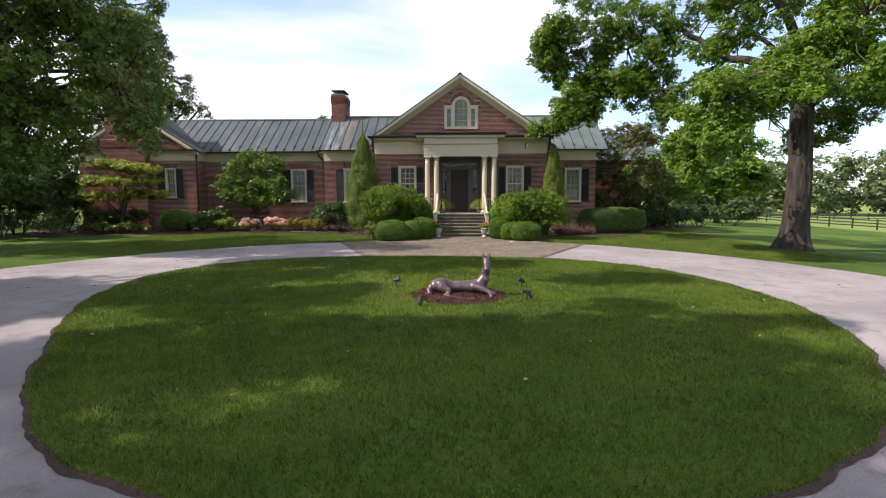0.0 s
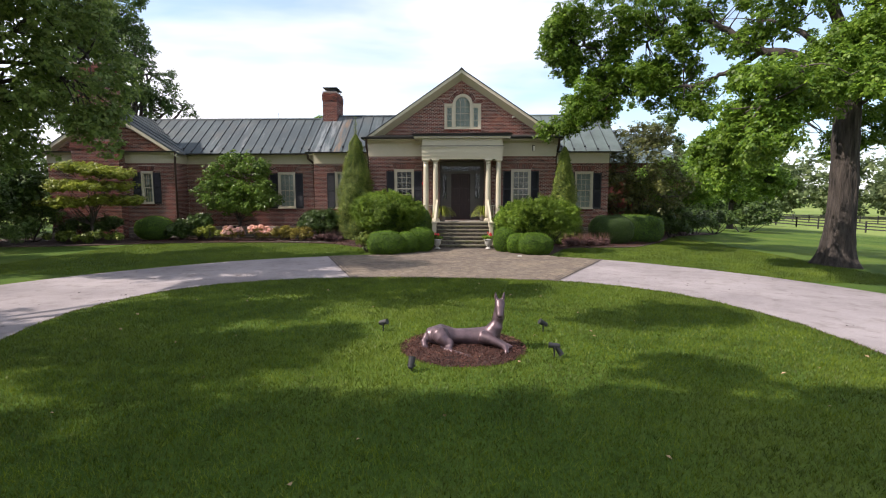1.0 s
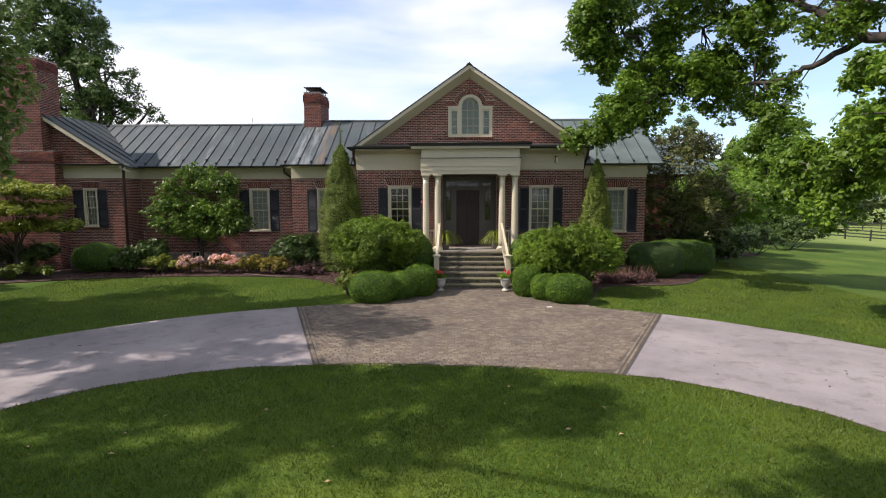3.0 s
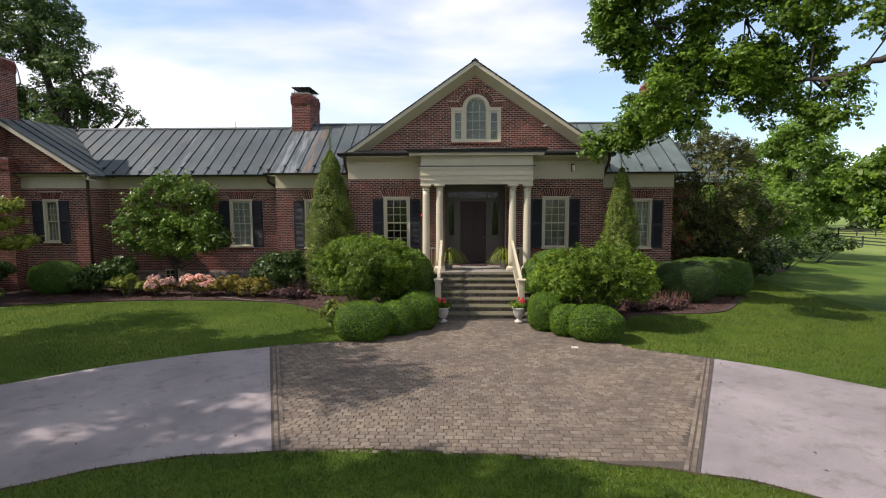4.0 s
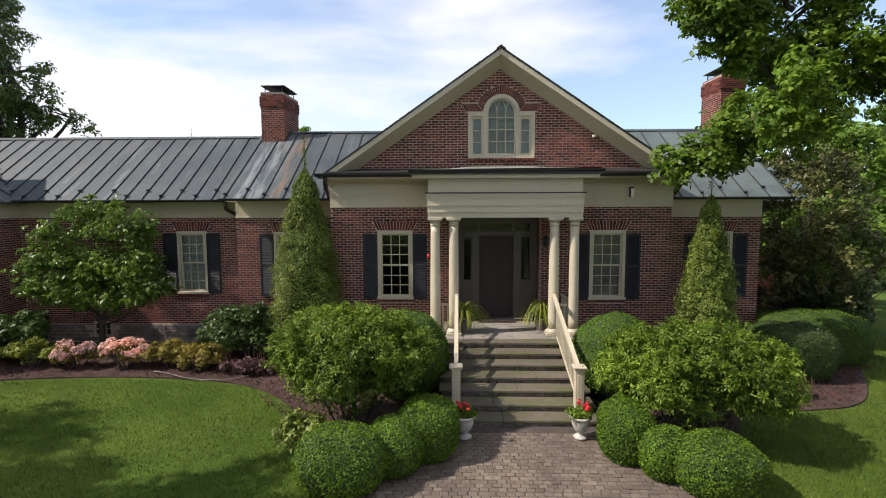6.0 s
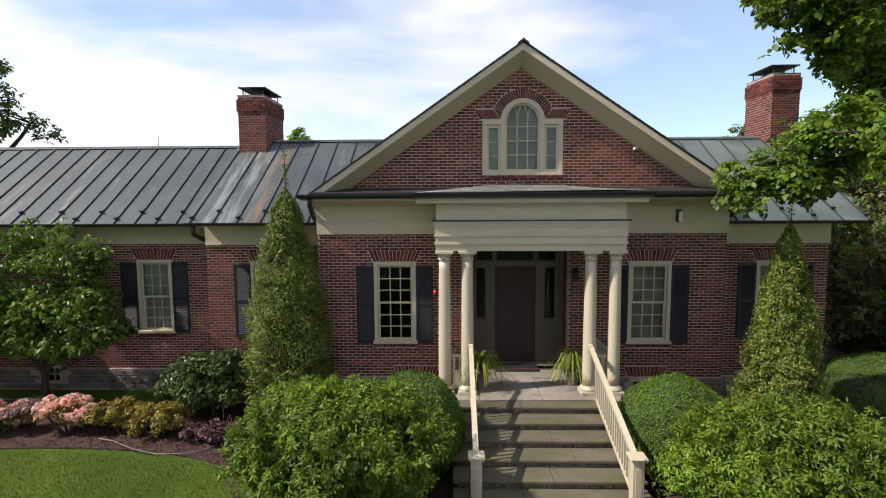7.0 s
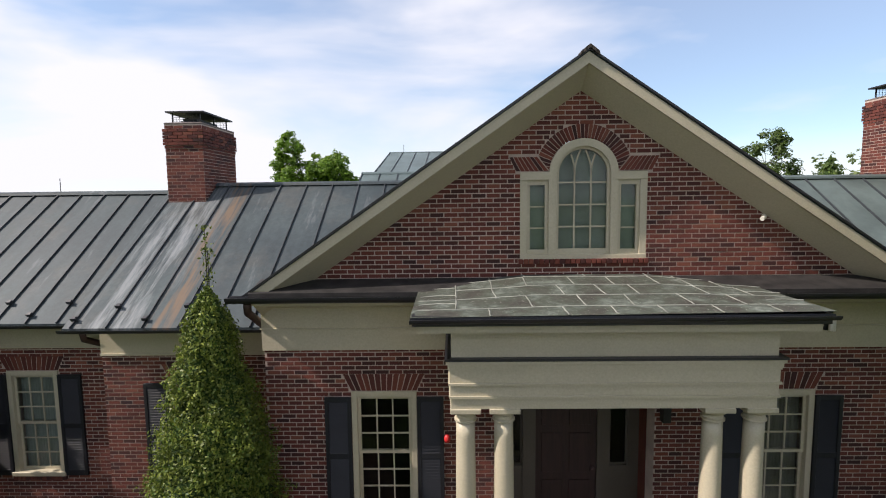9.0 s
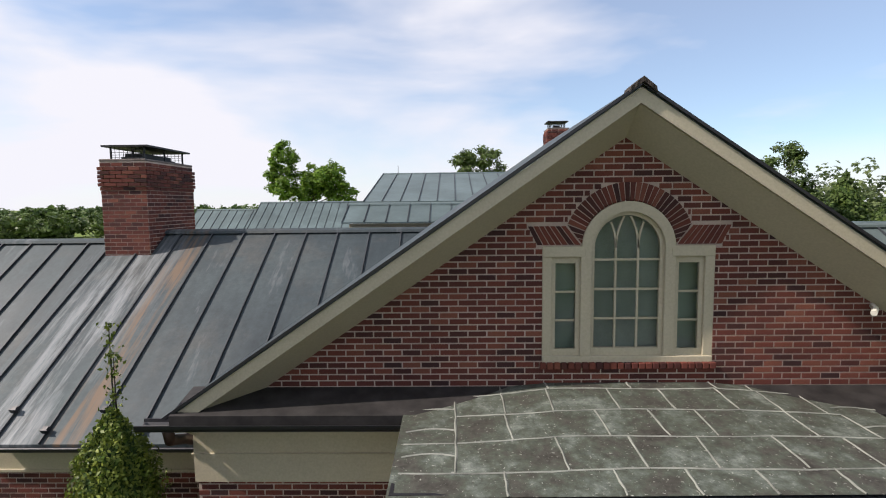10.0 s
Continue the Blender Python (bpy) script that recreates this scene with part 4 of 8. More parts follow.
def slope_roof(name, eave, ridge, x0, x1, pitch_x=0.60, seam_from=None, mat="roof", guards=True):
    """A standing-seam slope from an eave (y, z) to a ridge (y, z)."""
    r = part(name, Solid().prism_x([(eave[0], eave[1] - 0.035), (eave[0], eave[1]), (ridge[0], ridge[1]), (ridge[0], ridge[1] - 0.05)], x0, x1).mesh(name), M[mat], house, "grey standing-seam metal roof with pale streaks")
    d = Vector((0, ridge[0] - eave[0], ridge[1] - eave[1]))
    length = d.length
    ang = math.atan2(d.z, d.y)
    seam = Solid().box(-0.0095, 0.0095, 0, length, 0.0, 0.035).mesh("seam", M["seam"])
    guard = Solid().box(-0.03, 0.03, 0, 0.05, 0.03, 0.08).box(-0.045, 0.045, -0.012, 0.0, 0.02, 0.085).mesh("snow_guard", M["black"])
    k = 0
    x = x0 + 0.02 if seam_from is None else seam_from
    while x < x1:
        s = part("seam", seam, None, r)
        s.matrix_world = Matrix.Translation((x, eave[0], eave[1])) @ pose(0, 0, 0, math.degrees(ang))
        if guards:
            g = part("snow_guard", guard, None, r)
            g.matrix_world = Matrix.Translation((x + 0.0, eave[0] + math.cos(ang) * (0.14, 0.42)[k % 2], eave[1] + math.sin(ang) * (0.14, 0.42)[k % 2])) @ pose(0, 0, 0, math.degrees(ang))
        x += pitch_x
        k += 1
    part("ridge_cap", Solid().prism_x([(ridge[0] - 0.12, ridge[1] - 0.045), (ridge[0] - 0.10, ridge[1] + 0.0), (ridge[0], ridge[1] + 0.035), (ridge[0] + 0.10, ridge[1] + 0.0), (ridge[0] + 0.12, ridge[1] - 0.045)], x0, x1).mesh("ridge_cap"), M[mat], house)
    return r


# long roofs on both sides of the pediment
slope_roof("roof_slope", (0.30, 4.41), (3.81, 6.73), -7.98, 3.2, 0.565, -7.85)
slope_roof("roof_slope", (0.30, 4.41), (3.81, 6.73), 3.2, 8.04, mat="green_roof")
slope_roof("roof_slope", (0.76, 4.38), (3.81, 6.58), -17.58, -7.98, 0.5225, -17.31)
part("rear_roof", Solid().add([(-17.9, 3.81, 6.55), (8.04, 3.81, 6.70), (8.04, 7.6, 4.4), (-17.9, 7.6, 4.4)], [(0, 1, 2, 3)]).mesh("rear_roof"), M["roof"], house)
part("gable_end", Solid().prism_x([(0.75, 4.3), (3.81, 6.55), (7.2, 4.3)], 7.3, 7.5).mesh("gable_end"), M["brick_run"], house)


def range_wall(name, x0, x1, y, wins, top=3.84, eave=(0, 0), phase=0.0, base=0.55):
    """A low range: stone base, brick with windows, cream frieze, soffit and gutter."""
    w = wall_backing(name, x0, x1, base, top, y, wins)
    c = Courses(w, y)
    for q in lay_bricks(x0, x1, base, top, open_stretches(wins, [arch_block(h[0], h[1], h[3]) for h in wins]), phase):
        c.put(*q)
    for h in wins:
        flat_arch(c, h[0], h[1], h[3])
    c.done()
    k = part("stone_plinth", Solid().box(x0, x1, y - 0.04, y + 0.3, -0.2, base).mesh("stone_plinth"), M["mortar"], house)
    fieldstones(x0, x1, y - 0.04, base, k, [(-12.5, -11.9, 0.15)])
    part("frieze", Solid().box(x0, x1, y - 0.03, y + 0.3, top, eave[1] - 0.04).box(x0, x1, y - 0.055, y - 0.03, top, top + 0.03).mesh("frieze"), M["cream"], house)
    part("soffit", Solid().box(x0, x1, eave[0] + 0.02, y + 0.1, eave[1] - 0.075, eave[1] - 0.038).mesh("soffit"), M["cream"], house)
    return w


W3, W4 = (-9.78, -8.86, 1.54, 3.42), (-6.62, -5.70, 1.54, 3.42)
range_wall("left_range_wall", -14.65, -7.72, 1.24, [W3], 3.84, (0.76, 4.38))
range_wall("link_wall", -7.72, -4.70, 0.78, [W4], 3.84, (0.30, 4.41), 0.05)
part("return_wall", Solid().box(-7.72, -7.5, 0.79, 1.54, -0.1, 4.3).mesh("return_wall"), M["brick_run"], house)
W6 = (5.78, 6.72, 1.54, 3.42)
range_wall("right_range_wall", 4.64, 7.50, 0.78, [W6], 3.84, (0.30, 4.41), 0.02)
part("end_wall", Solid().box(7.25, 7.495, 1.08, 7.2, 0.0, 4.35).mesh("end_wall"), M["brick_run"], house)
window_unit(*W3, 1.24, 3, 3, backing="blind")
window_unit(*W4, 0.78, 3, 3, backing="blind")
window_unit(*W6, 0.78, 3, 3, backing="blind")
for w, y in ((W3, 1.24), (W4, 0.78), (W6, 0.78)):
    shutter(w[0] - 0.42, w[0] - 0.005, w[2] - 0.03, w[3] - 0.06, y)
    shutter(w[1] + 0.005, w[1] + 0.42, w[2] - 0.03, w[3] - 0.06, y)
gutter((-14.6, 0.72, 4.37), (-8.0, 0.72, 4.37))
gutter((-8.0, 0.26, 4.40), (-4.75, 0.26, 4.40))
gutter((4.72, 0.26, 4.40), (8.06, 0.26, 4.40))

# left wing with its front gable and stack
W5 = (-16.47, -15.84, 1.80, 3.43)
wing = wall_backing("wing_wall", -21.3, -14.65, 0.55, 3.84, 0.10, [W5])
c = Courses(wing, 0.10)
for q in lay_bricks(-21.3, -14.65, 0.55, 3.84, open_stretches([W5], [arch_block(W5[0], W5[1], W5[3])])):
    c.put(*q)
flat_arch(c, W5[0], W5[1], W5[3])
WS, WX, WZ = 0.63, -17.98, 6.56


def wing_block(lo, hi):
    e = (WZ - 0.32 - (lo + hi) / 2) / WS
    return [(-99, WX - e), (WX + e, 99)]


for q in lay_bricks(-21.3, -14.65, 4.40, 6.4, wing_block):
    c.put(*q)
c.done()
part("gable_wall", Solid().prism([(-21.3, 4.4), (-14.65, 4.4), (WX, WZ - 0.12)], 0.104, 0.4).mesh("gable_wall"), M["mortar"], house)
k = part("stone_plinth", Solid().box(-21.3, -14.65, 0.06, 0.4, -0.2, 0.55).mesh("stone_plinth"), M["mortar"], house)
fieldstones(-21.3, -14.65, 0.06, 0.55, k, [(-19.77, -19.08, 0.10)])
window_unit(*W5, 0.10, 3, 3, backing="blind")
shutter(W5[0] - 0.40, W5[0] - 0.005, W5[2] - 0.03, W5[3] - 0.06, 0.10)
shutter(W5[1] + 0.005, W5[1] + 0.40, W5[2] - 0.03, W5[3] - 0.06, 0.10)
corner = part("corner_wall", Solid().box(-14.90, -14.652, 0.41, 3.0, 0.0, 4.35).mesh("corner_wall"), M["mortar"], house)
s = Solid()
for a, b, lo, hi in lay_bricks(0.11, 1.235, 0.55, 3.84, lambda lo, hi: []):
    v, f = brick_box(a, b, 0.0, lo, hi)
    s.add([(-14.652 - y, x, z) for x, y, z in v], [tuple(reversed(k)) for k in f])
tagged(part("brickwork", mesh("brickwork", s.v, s.f, M["brick_run"]), None, corner), kind="stuff")
part("side_wall", Solid().box(-21.3, -21.0, 0.41, 7.2, 0.0, 4.35).mesh("side_wall"), M["brick_run"], house)
part("frieze", Solid().box(-21.32, -14.63, 0.06, 0.3, 3.84, 4.30).box(-14.63, -14.60, 0.06, 1.2, 3.84, 4.30).mesh("frieze"), M["cream"], house)
part("cornice", Solid().prism_x([(0.06, 4.28), (-0.22, 4.34), (-0.22, 4.42), (0.2, 4.42), (0.2, 4.28)], -21.5, -14.45).mesh("cornice"), M["cream"], house)
gutter((-21.5, -0.27, 4.42), (-14.4, -0.27, 4.42))
s = Solid()
for sx in (-1, 1):
    ex = WX + sx * 3.62
    s.prism([(WX, WZ), (WX, WZ + 0.05), (ex, WZ - 3.62 * WS + 0.05), (ex, WZ - 3.62 * WS)], -0.26, 7.4)
wing_roof = part("wing_roof", s.mesh("wing_roof"), M["roof"], house, "grey standing-seam metal roof over the wing")
ang = math.atan(WS)
seam = Solid().box(0, 3.62 / math.cos(ang), -0.012, 0.012, 0.045, 0.085).mesh("seam", M["seam"])
for i in range(12):
    o = part("seam", seam, None, wing_roof)
    o.matrix_world = Matrix.Translation((WX, -0.24 + i * 0.60, WZ)) @ pose(0, 0, 0, 0, math.degrees(ang))
for sx in (-1, 1):
    ex = WX + sx * 3.60
    part("rake_board", Solid().prism([(WX, WZ - 0.005), (ex, WZ - 3.60 * WS - 0.005), (ex, WZ - 3.60 * WS - 0.17), (WX, WZ - 0.17)], -0.24, -0.19).mesh("rake_board"), M["cream"], house)
    part("rake_soffit", Solid().prism([(WX, WZ - 0.16), (ex, WZ - 3.60 * WS - 0.16), (ex, WZ - 3.60 * WS - 0.19), (WX, WZ - 0.19)], -0.188, 0.12).mesh("rake_soffit"), M["cream"], house)

# pediment roof and rakes: a thin dark edge, a plain board, and a soffit that slopes back to the brickwork
RF, RT, RX = -0.43, 8.295, -0.06                 # face of the rake board, ridge height
s = Solid()
for sx in (-1, 1):
    ex = sx * 4.92
    s.prism([(RX, RT - 0.04), (ex, RT - 0.04 - 4.92 * PITCH), (ex, RT - 4.92 * PITCH), (RX, RT)], RF, 4.6)
part("pediment_roof", s.mesh("pediment_roof"), M["roof"], house, "grey metal pediment roof with dark edge")
for sx in (-1, 1):
    ex, dz = sx * 4.94, 4.94 * PITCH
    part("drip_edge", Solid().prism([(RX, RT - 0.025), (ex, RT - 0.025 - dz), (ex, RT + 0.008 - dz), (RX, RT + 0.008)], RF - 0.03, RF - 0.002).mesh("drip_edge"), M["black"], house)
    part("rake_board", Solid().prism([(RX, RT - 0.042), (ex * 0.99, RT - 0.042 - dz * 0.99), (ex * 0.955, RT - 0.19 - dz * 0.955), (RX, RT - 0.19)], RF, RF + 0.04).mesh("rake_board"), M["cream"], house, "cream raking cornice of the pediment")
    k = 4.70
    low = [(RX, RF + 0.042, 8.10), (sx * k, RF + 0.042, 8.10 - k * PITCH), (sx * k, -0.008, 7.835 - k * PITCH), (RX, -0.008, 7.835)]
    top = [(x, y, z + 0.05) for x, y, z in low]
    part("rake_soffit", Solid().add(low + top, [(0, 1, 2, 3), (4, 7, 6, 5), (0, 4, 5, 1), (1, 5, 6, 2), (2, 6, 7, 3), (3, 7, 4, 0)]).mesh("rake_soffit"), M["cream"], house)
part("finial_cap", Solid().prism([(RX - 0.13, RT - 0.10), (RX, RT - 0.005), (RX + 0.13, RT - 0.10), (RX + 0.12, RT - 0.05), (RX, RT + 0.045), (RX - 0.12, RT - 0.05)], RF - 0.06, RF + 0.12).mesh("finial_cap"), M["bark_dark"], house, "rusty metal ridge end cap")


# chimneys
def chimney(name, x0, x1, y0, y1, z0, z1, cap=True, label="red brick chimney stack with corbelled top"):
    ch = thing(name, label, "chimney")
    ch.parent = house
    del ch["category"]
    part("core", Solid().box(x0 - 0.001, x1 + 0.001, y0 - 0.001, y1 + 0.001, z0, z1 - 0.02).mesh("core"), M["mortar"], ch)
    s = Solid()
    rows = int((z1 - z0) / COURSE)
    for r in range(rows):
        lo, hi = z0 + r * COURSE + 0.006, z0 + (r + 1) * COURSE - 0.006
        grow = 0.03 if rows - 6 <= r < rows - 1 else 0.012 if r == rows - 7 else 0.0
        a, b, cc, d = x0 - grow, x1 + grow, y0 - grow, y1 + grow
        nx, ny = max(2, round((b - a) / LONG)), max(2, round((d - cc) / LONG))
        for wide, n, flip in ((b - a, nx, 0), (d - cc, ny, 1)):
            off = 0.5 * (r % 2)
            step = wide / n
            for k in range(n + 1):
                p, q = max(0, (k - off) * step + 0.007), min(wide, (k + 1 - off) * step - 0.007)
                if q - p < 0.02:
                    continue
                if not flip:
                    s.box(a + p, a + q, cc - 0.006, cc + 0.06, lo, hi)
                    s.box(a + p, a + q, d - 0.06, d + 0.006, lo, hi)
                else:
                    s.box(b - 0.06, b + 0.006, cc + p, cc + q, lo, hi)
                    s.box(a - 0.006, a + 0.06, cc + p, cc + q, lo, hi)
    tagged(part("brickwork", s.mesh("brickwork"), M["brick_run"], ch), kind="stuff")
    part("crown", Solid().box(x0 - 0.01, x1 + 0.01, y0 - 0.01, y1 + 0.01, z1 - 0.03, z1 + 0.008, 0.01).mesh("crown"), M["stone"], ch)
    if cap:
        xm, ym = (x0 + x1) / 2, (y0 + y1) / 2
        part("flue", Solid().box(x0 + 0.25, x1 - 0.2, y0 + 0.2, y1 - 0.25, z1, z1 + 0.06).mesh("flue"), M["lamp_black"], ch)
        w, d = (x1 - x0) / 2 - 0.04, (y1 - y0) / 2 - 0.1
        leg = Solid().box(-0.012, 0.012, -0.012, 0.012, 0, 0.22).mesh("cap_leg", M["lamp_black"])
        for px in (-1, 1):
            for py in (-1, 0, 1):
                part("cap_leg", leg, None, ch).location = (xm + px * (w - 0.06), ym + py * (d - 0.06), z1)
        s = Solid()
        for k in range(1, 8):
            for py in (-1, 1):
                xx = xm + (w - 0.06) * (k / 4 - 1)
                s.box(xx - 0.003, xx + 0.003, ym + py * (d - 0.06) - 0.003, ym + py * (d - 0.06) + 0.003, z1, z1 + 0.22)
        for k in range(1, 5):
            for py in (-1, 1):
                zz = z1 + 0.044 * k
                s.box(xm - w + 0.06, xm + w - 0.06, ym + py * (d - 0.06) - 0.003, ym + py * (d - 0.06) + 0.003, zz - 0.003, zz + 0.003)
        tagged(part("cap_mesh", s.mesh("cap_mesh"), M["rust"], ch), kind="stuff")
        part("flue_tile", Solid().box(xm - w + 0.20, xm + w - 0.20, ym - d + 0.22, ym + d - 0.22, z1, z1 + 0.13).mesh("flue_tile"), M["lamp_black"], ch)
        part("rain_cap", Solid().box(xm - w - 0.05, xm + w + 0.05, ym - d - 0.03, ym + d + 0.03, z1 + 0.22, z1 + 0.25).mesh("rain_cap"), M["lamp_black"], ch, "black sheet metal rain cap")
    return ch


chimney("chimney", -7.81, -7.03, 3.24, 4.80, 6.1, 7.98)
chimney("chimney", 7.43, 8.20, 3.24, 4.55, 5.2, 8.44)
chimney("wing_chimney", -19.40, -17.72, -0.35, 0.75, 4.9, 8.75, cap=False, label="broad red brick end chimney")
chimney("wing_chimney", -19.65, -17.25, -0.40, 0.095, 0.0, 4.95, cap=False, label="broad red brick end chimney")

# rear ranges seen over the roof
part("rear_range", Solid().box(-4.6, 3.0, 8.2, 10.8, 3.0, 6.66).mesh("rear_range"), M["cream"], house)
part("rear_range", Solid().box(-4.6, 6.0, 10.9, 17.0, 3.0, 7.2).mesh("rear_range"), M["cream"], house)
part("rear_range", Solid().box(-19.4, -6.2, 28.0, 33.0, -0.2, 5.1).mesh("rear_range"), M["brick_run"], house)
slope_roof("rear_slope", (7.9, 6.72), (8.96, 7.20), -4.75, 1.0, 0.57, mat="rear_roof", guards=False)
slope_roof("rear_slope", (10.5, 7.27), (15.3, 8.40), -4.62, 6.0, 0.57, mat="rear_roof", guards=False)
slope_roof("rear_slope", (27.5, 5.15), (31.0, 7.42), -15.5, -6.0, 0.57, mat="rear_roof", guards=False)
slope_roof("rear_slope", (27.5, 5.15), (30.2, 6.95), -19.7, -15.5, 0.57, mat="rear_roof", guards=False)
chimney("chimney", 1.5, 2.2, 12.6, 13.4, 7.0, 9.75)

# hipped rear wing beyond the small trees
part("rear_wing", Solid().box(8.2, 14.4, 8.2, 13.5, -0.6, 4.3).mesh("rear_wing"), M["brick_run"], house, "brick rear wing")
part("rear_wing_roof", Solid().add([(7.9, 7.9, 4.3), (14.7, 7.9, 4.3), (14.7, 13.8, 4.3), (7.9, 13.8, 4.3), (10.6, 10.8, 6.5), (12.6, 10.8, 6.5)], [(0, 1, 5, 4), (1, 2, 5), (2, 3, 4, 5), (3, 0, 4), (3, 2, 1, 0)]).mesh("rear_wing_roof"), M["rear_roof"], house, "pale grey hipped metal roof")

# porch: columns, entablature, roof
RX0, RX1, RY, RZ = -2.36, 2.28, -1.86, 5.07
COLS = (-1.745, -1.285, 1.205, 1.695)


def column(x, y):
    k = thing("column", "cream round wooden column with moulded capital", "column")
    k.parent = house
    del k["category"]
    k.location = (x, y, 0.95)
    part("plinth", Solid().box(-0.19, 0.19, -0.19, 0.19, 0.0, 0.07, 0.008).mesh("plinth"), M["cream"], k)
    part("base", Solid().turned([(0.185, 0.07), (0.19, 0.09), (0.185, 0.125), (0.155, 0.14), (0.15, 0.155), (0.14, 0.17)], sides=32).mesh("base", smooth=True), M["cream"], k)
    shaft = [(0.132 - 0.020 * (t ** 1.8), 0.17 + 2.58 * t) for t in [i / 14 for i in range(15)]]
    part("shaft", Solid().turned(shaft, sides=40).mesh("shaft", smooth=True), M["cream"], k)
    part("capital", Solid().turned([(0.112, 2.75), (0.135, 2.755), (0.135, 2.775), (0.115, 2.785), (0.115, 2.83), (0.15, 2.855), (0.165, 2.885)], sides=32).box(-0.18, 0.18, -0.18, 0.18, 2.885, 2.945, 0.006).mesh("capital"), M["cream"], k)


for x in COLS:
    column(x, -1.44)
PY0, PY1 = -1.60, -1.26
X0, X1 = -1.915, 1.855
for name, lo, hi, g in (("architrave", 3.895, 4.025, 0.0), ("moulding", 4.025, 4.055, 0.024), ("fascia_band", 4.055, 4.185, 0.008), ("moulding", 4.185, 4.212, 0.032), ("fascia_band", 4.212, 4.36, 0.014), ("moulding", 4.36, 4.385, 0.026), ("moulding", 4.385, 4.445, 0.036), ("moulding", 4.445, 4.482, 0.058)):
    u = [(X0 - g, -0.01), (X0 - g, PY0 - g), (X1 + g, PY0 - g), (X1 + g, -0.01), (X1 - 0.36, -0.01), (X1 - 0.36, PY1), (X0 + 0.36, PY1), (X0 + 0.36, -0.01)]
    n = len(u)
    part(name, Solid().add([(x, y, lo) for x, y in u] + [(x, y, hi) for x, y in u], [tuple(range(n)), tuple(range(2 * n - 1, n - 1, -1))] + [(i, (i + 1) % n, (i + 1) % n + n, i + n) for i in range(n)]).mesh(name), M["cream"], house, "cream moulded porch beam over the columns" if name == "architrave" else "")
part("drip_band", Solid().box(X0 - 0.07, X1 + 0.07, PY0 - 0.07, -0.01, 4.484, 4.514).mesh("drip_band"), M["black"], house)
part("porch_frieze", Solid().box(X0 + 0.005, X1 - 0.005, PY0 + 0.005, -0.037, 4.516, 4.845).mesh("porch_frieze"), M["cream"], house)
part("porch_soffit", Solid().box(RX0 + 0.08, RX1 - 0.08, RY + 0.09, -0.47, 4.847, 4.938).mesh("porch_soffit"), M["cream"], house)
part("porch_ceiling", Solid().box(X0 + 0.36, X1 - 0.36, PY1, 0.6, 3.90, 3.94).mesh("porch_ceiling"), M["shaded_taupe"], house)

# porch roof of soldered sheets


def porch_z(x, y):
    """Height of the porch roof: level along the front, crowned along the wall."""
    t = (y - RY) / (0.0 - RY)
    crown = 5.24 - 0.14 * max(0.0, min(1.0, (abs(x) - 0.85) / 1.4))
    return RZ + 0.02 * (x / 2.3) * (1 - t) + (crown - RZ) * t


s = Solid()
nx, ny = 40, 12
for i in range(nx + 1):
    for k in range(ny + 1):
        x, y = RX0 + (RX1 - RX0) * i / nx, RY + (0.0 - RY) * k / ny
        s.v.append((x, y, porch_z(x, y)))
for i in range(nx):
    for k in range(ny):
        a = i * (ny + 1) + k
        s.f.append((a, a + ny + 1, a + ny + 2, a + 1))
porch_roof = part("porch_roof", mesh("porch_roof", s.v, s.f), M["porch_roof"], house, "mossy grey-green soldered sheet metal porch roof")
rng = random.Random(8)
# joints of the sheets: the distance of each row from the eave, and where it is cut across
ROWS = [(0.0, 0.31, (-1.46, -0.61, -0.06, 0.47, 1.08, 1.72)), (0.31, 0.78, (-1.84, -0.97, -0.34, 0.24, 0.88, 1.50)), (0.78, 1.25, (-1.84, -1.37, -0.50, 0.0, 0.44, 1.30, 1.84)),
        (1.25, 1.70, (-1.84, -1.36, -0.89, -0.26, 0.27, 0.86, 1.30, 1.72)), (1.70, 1.86, (-2.24, -1.84, -1.36, -0.88, 0.0, 0.87, 1.27, 1.66, 2.06))]


def solder_strip(pts, w):
    """A raised, uneven line of solder along points on the porch roof."""
    v, f = [], []
    for i, (x, y) in enumerate(pts):
        p, q = pts[max(i - 1, 0)], pts[min(i + 1, len(pts) - 1)]
        d = Vector((q[0] - p[0], q[1] - p[1])).normalized()
        k = w * rng.uniform(0.75, 1.3)
        for o, h in ((-k, 0.003), (0.0, 0.011), (k, 0.003)):
            xx, yy = x - d.y * o, y + d.x * o
            v.append((xx, yy, porch_z(xx, yy) + h))
        if i:
            f += [(3 * i - 3, 3 * i, 3 * i + 1, 3 * i - 2), (3 * i - 2, 3 * i + 1, 3 * i + 2, 3 * i - 1)]
    part("solder_seam", mesh("solder_seam", v, f), M["solder"], porch_roof)


for r, (lo, hi, cuts) in enumerate(ROWS):
    for x in cuts:
        lean = rng.uniform(-0.02, 0.03)
        solder_strip([(x + lean * (1 - t) + rng.uniform(-0.006, 0.006), RY + lo + (hi - lo) * t) for t in (0, 0.25, 0.5, 0.75, 1)], 0.011)
    if r:
        swing = rng.uniform(0, 6)
        a, b = (-1.84, 1.84) if r > 2 else (RX0 + 0.06, RX1 - 0.06)
        solder_strip([(a + (b - a) * i / 30, RY + lo + 0.016 * math.sin(i * 0.42 + swing) + rng.uniform(-0.005, 0.005)) for i in range(31)], 0.009)
for side in (-1, 1):
    for y in (-1.30, -0.86, -0.44):
        solder_strip([(side * (1.85 + 0.45 * t), y + 0.05 * math.sin(t * 3)) for t in (0, 0.25, 0.5, 0.75, 1)], 0.012)
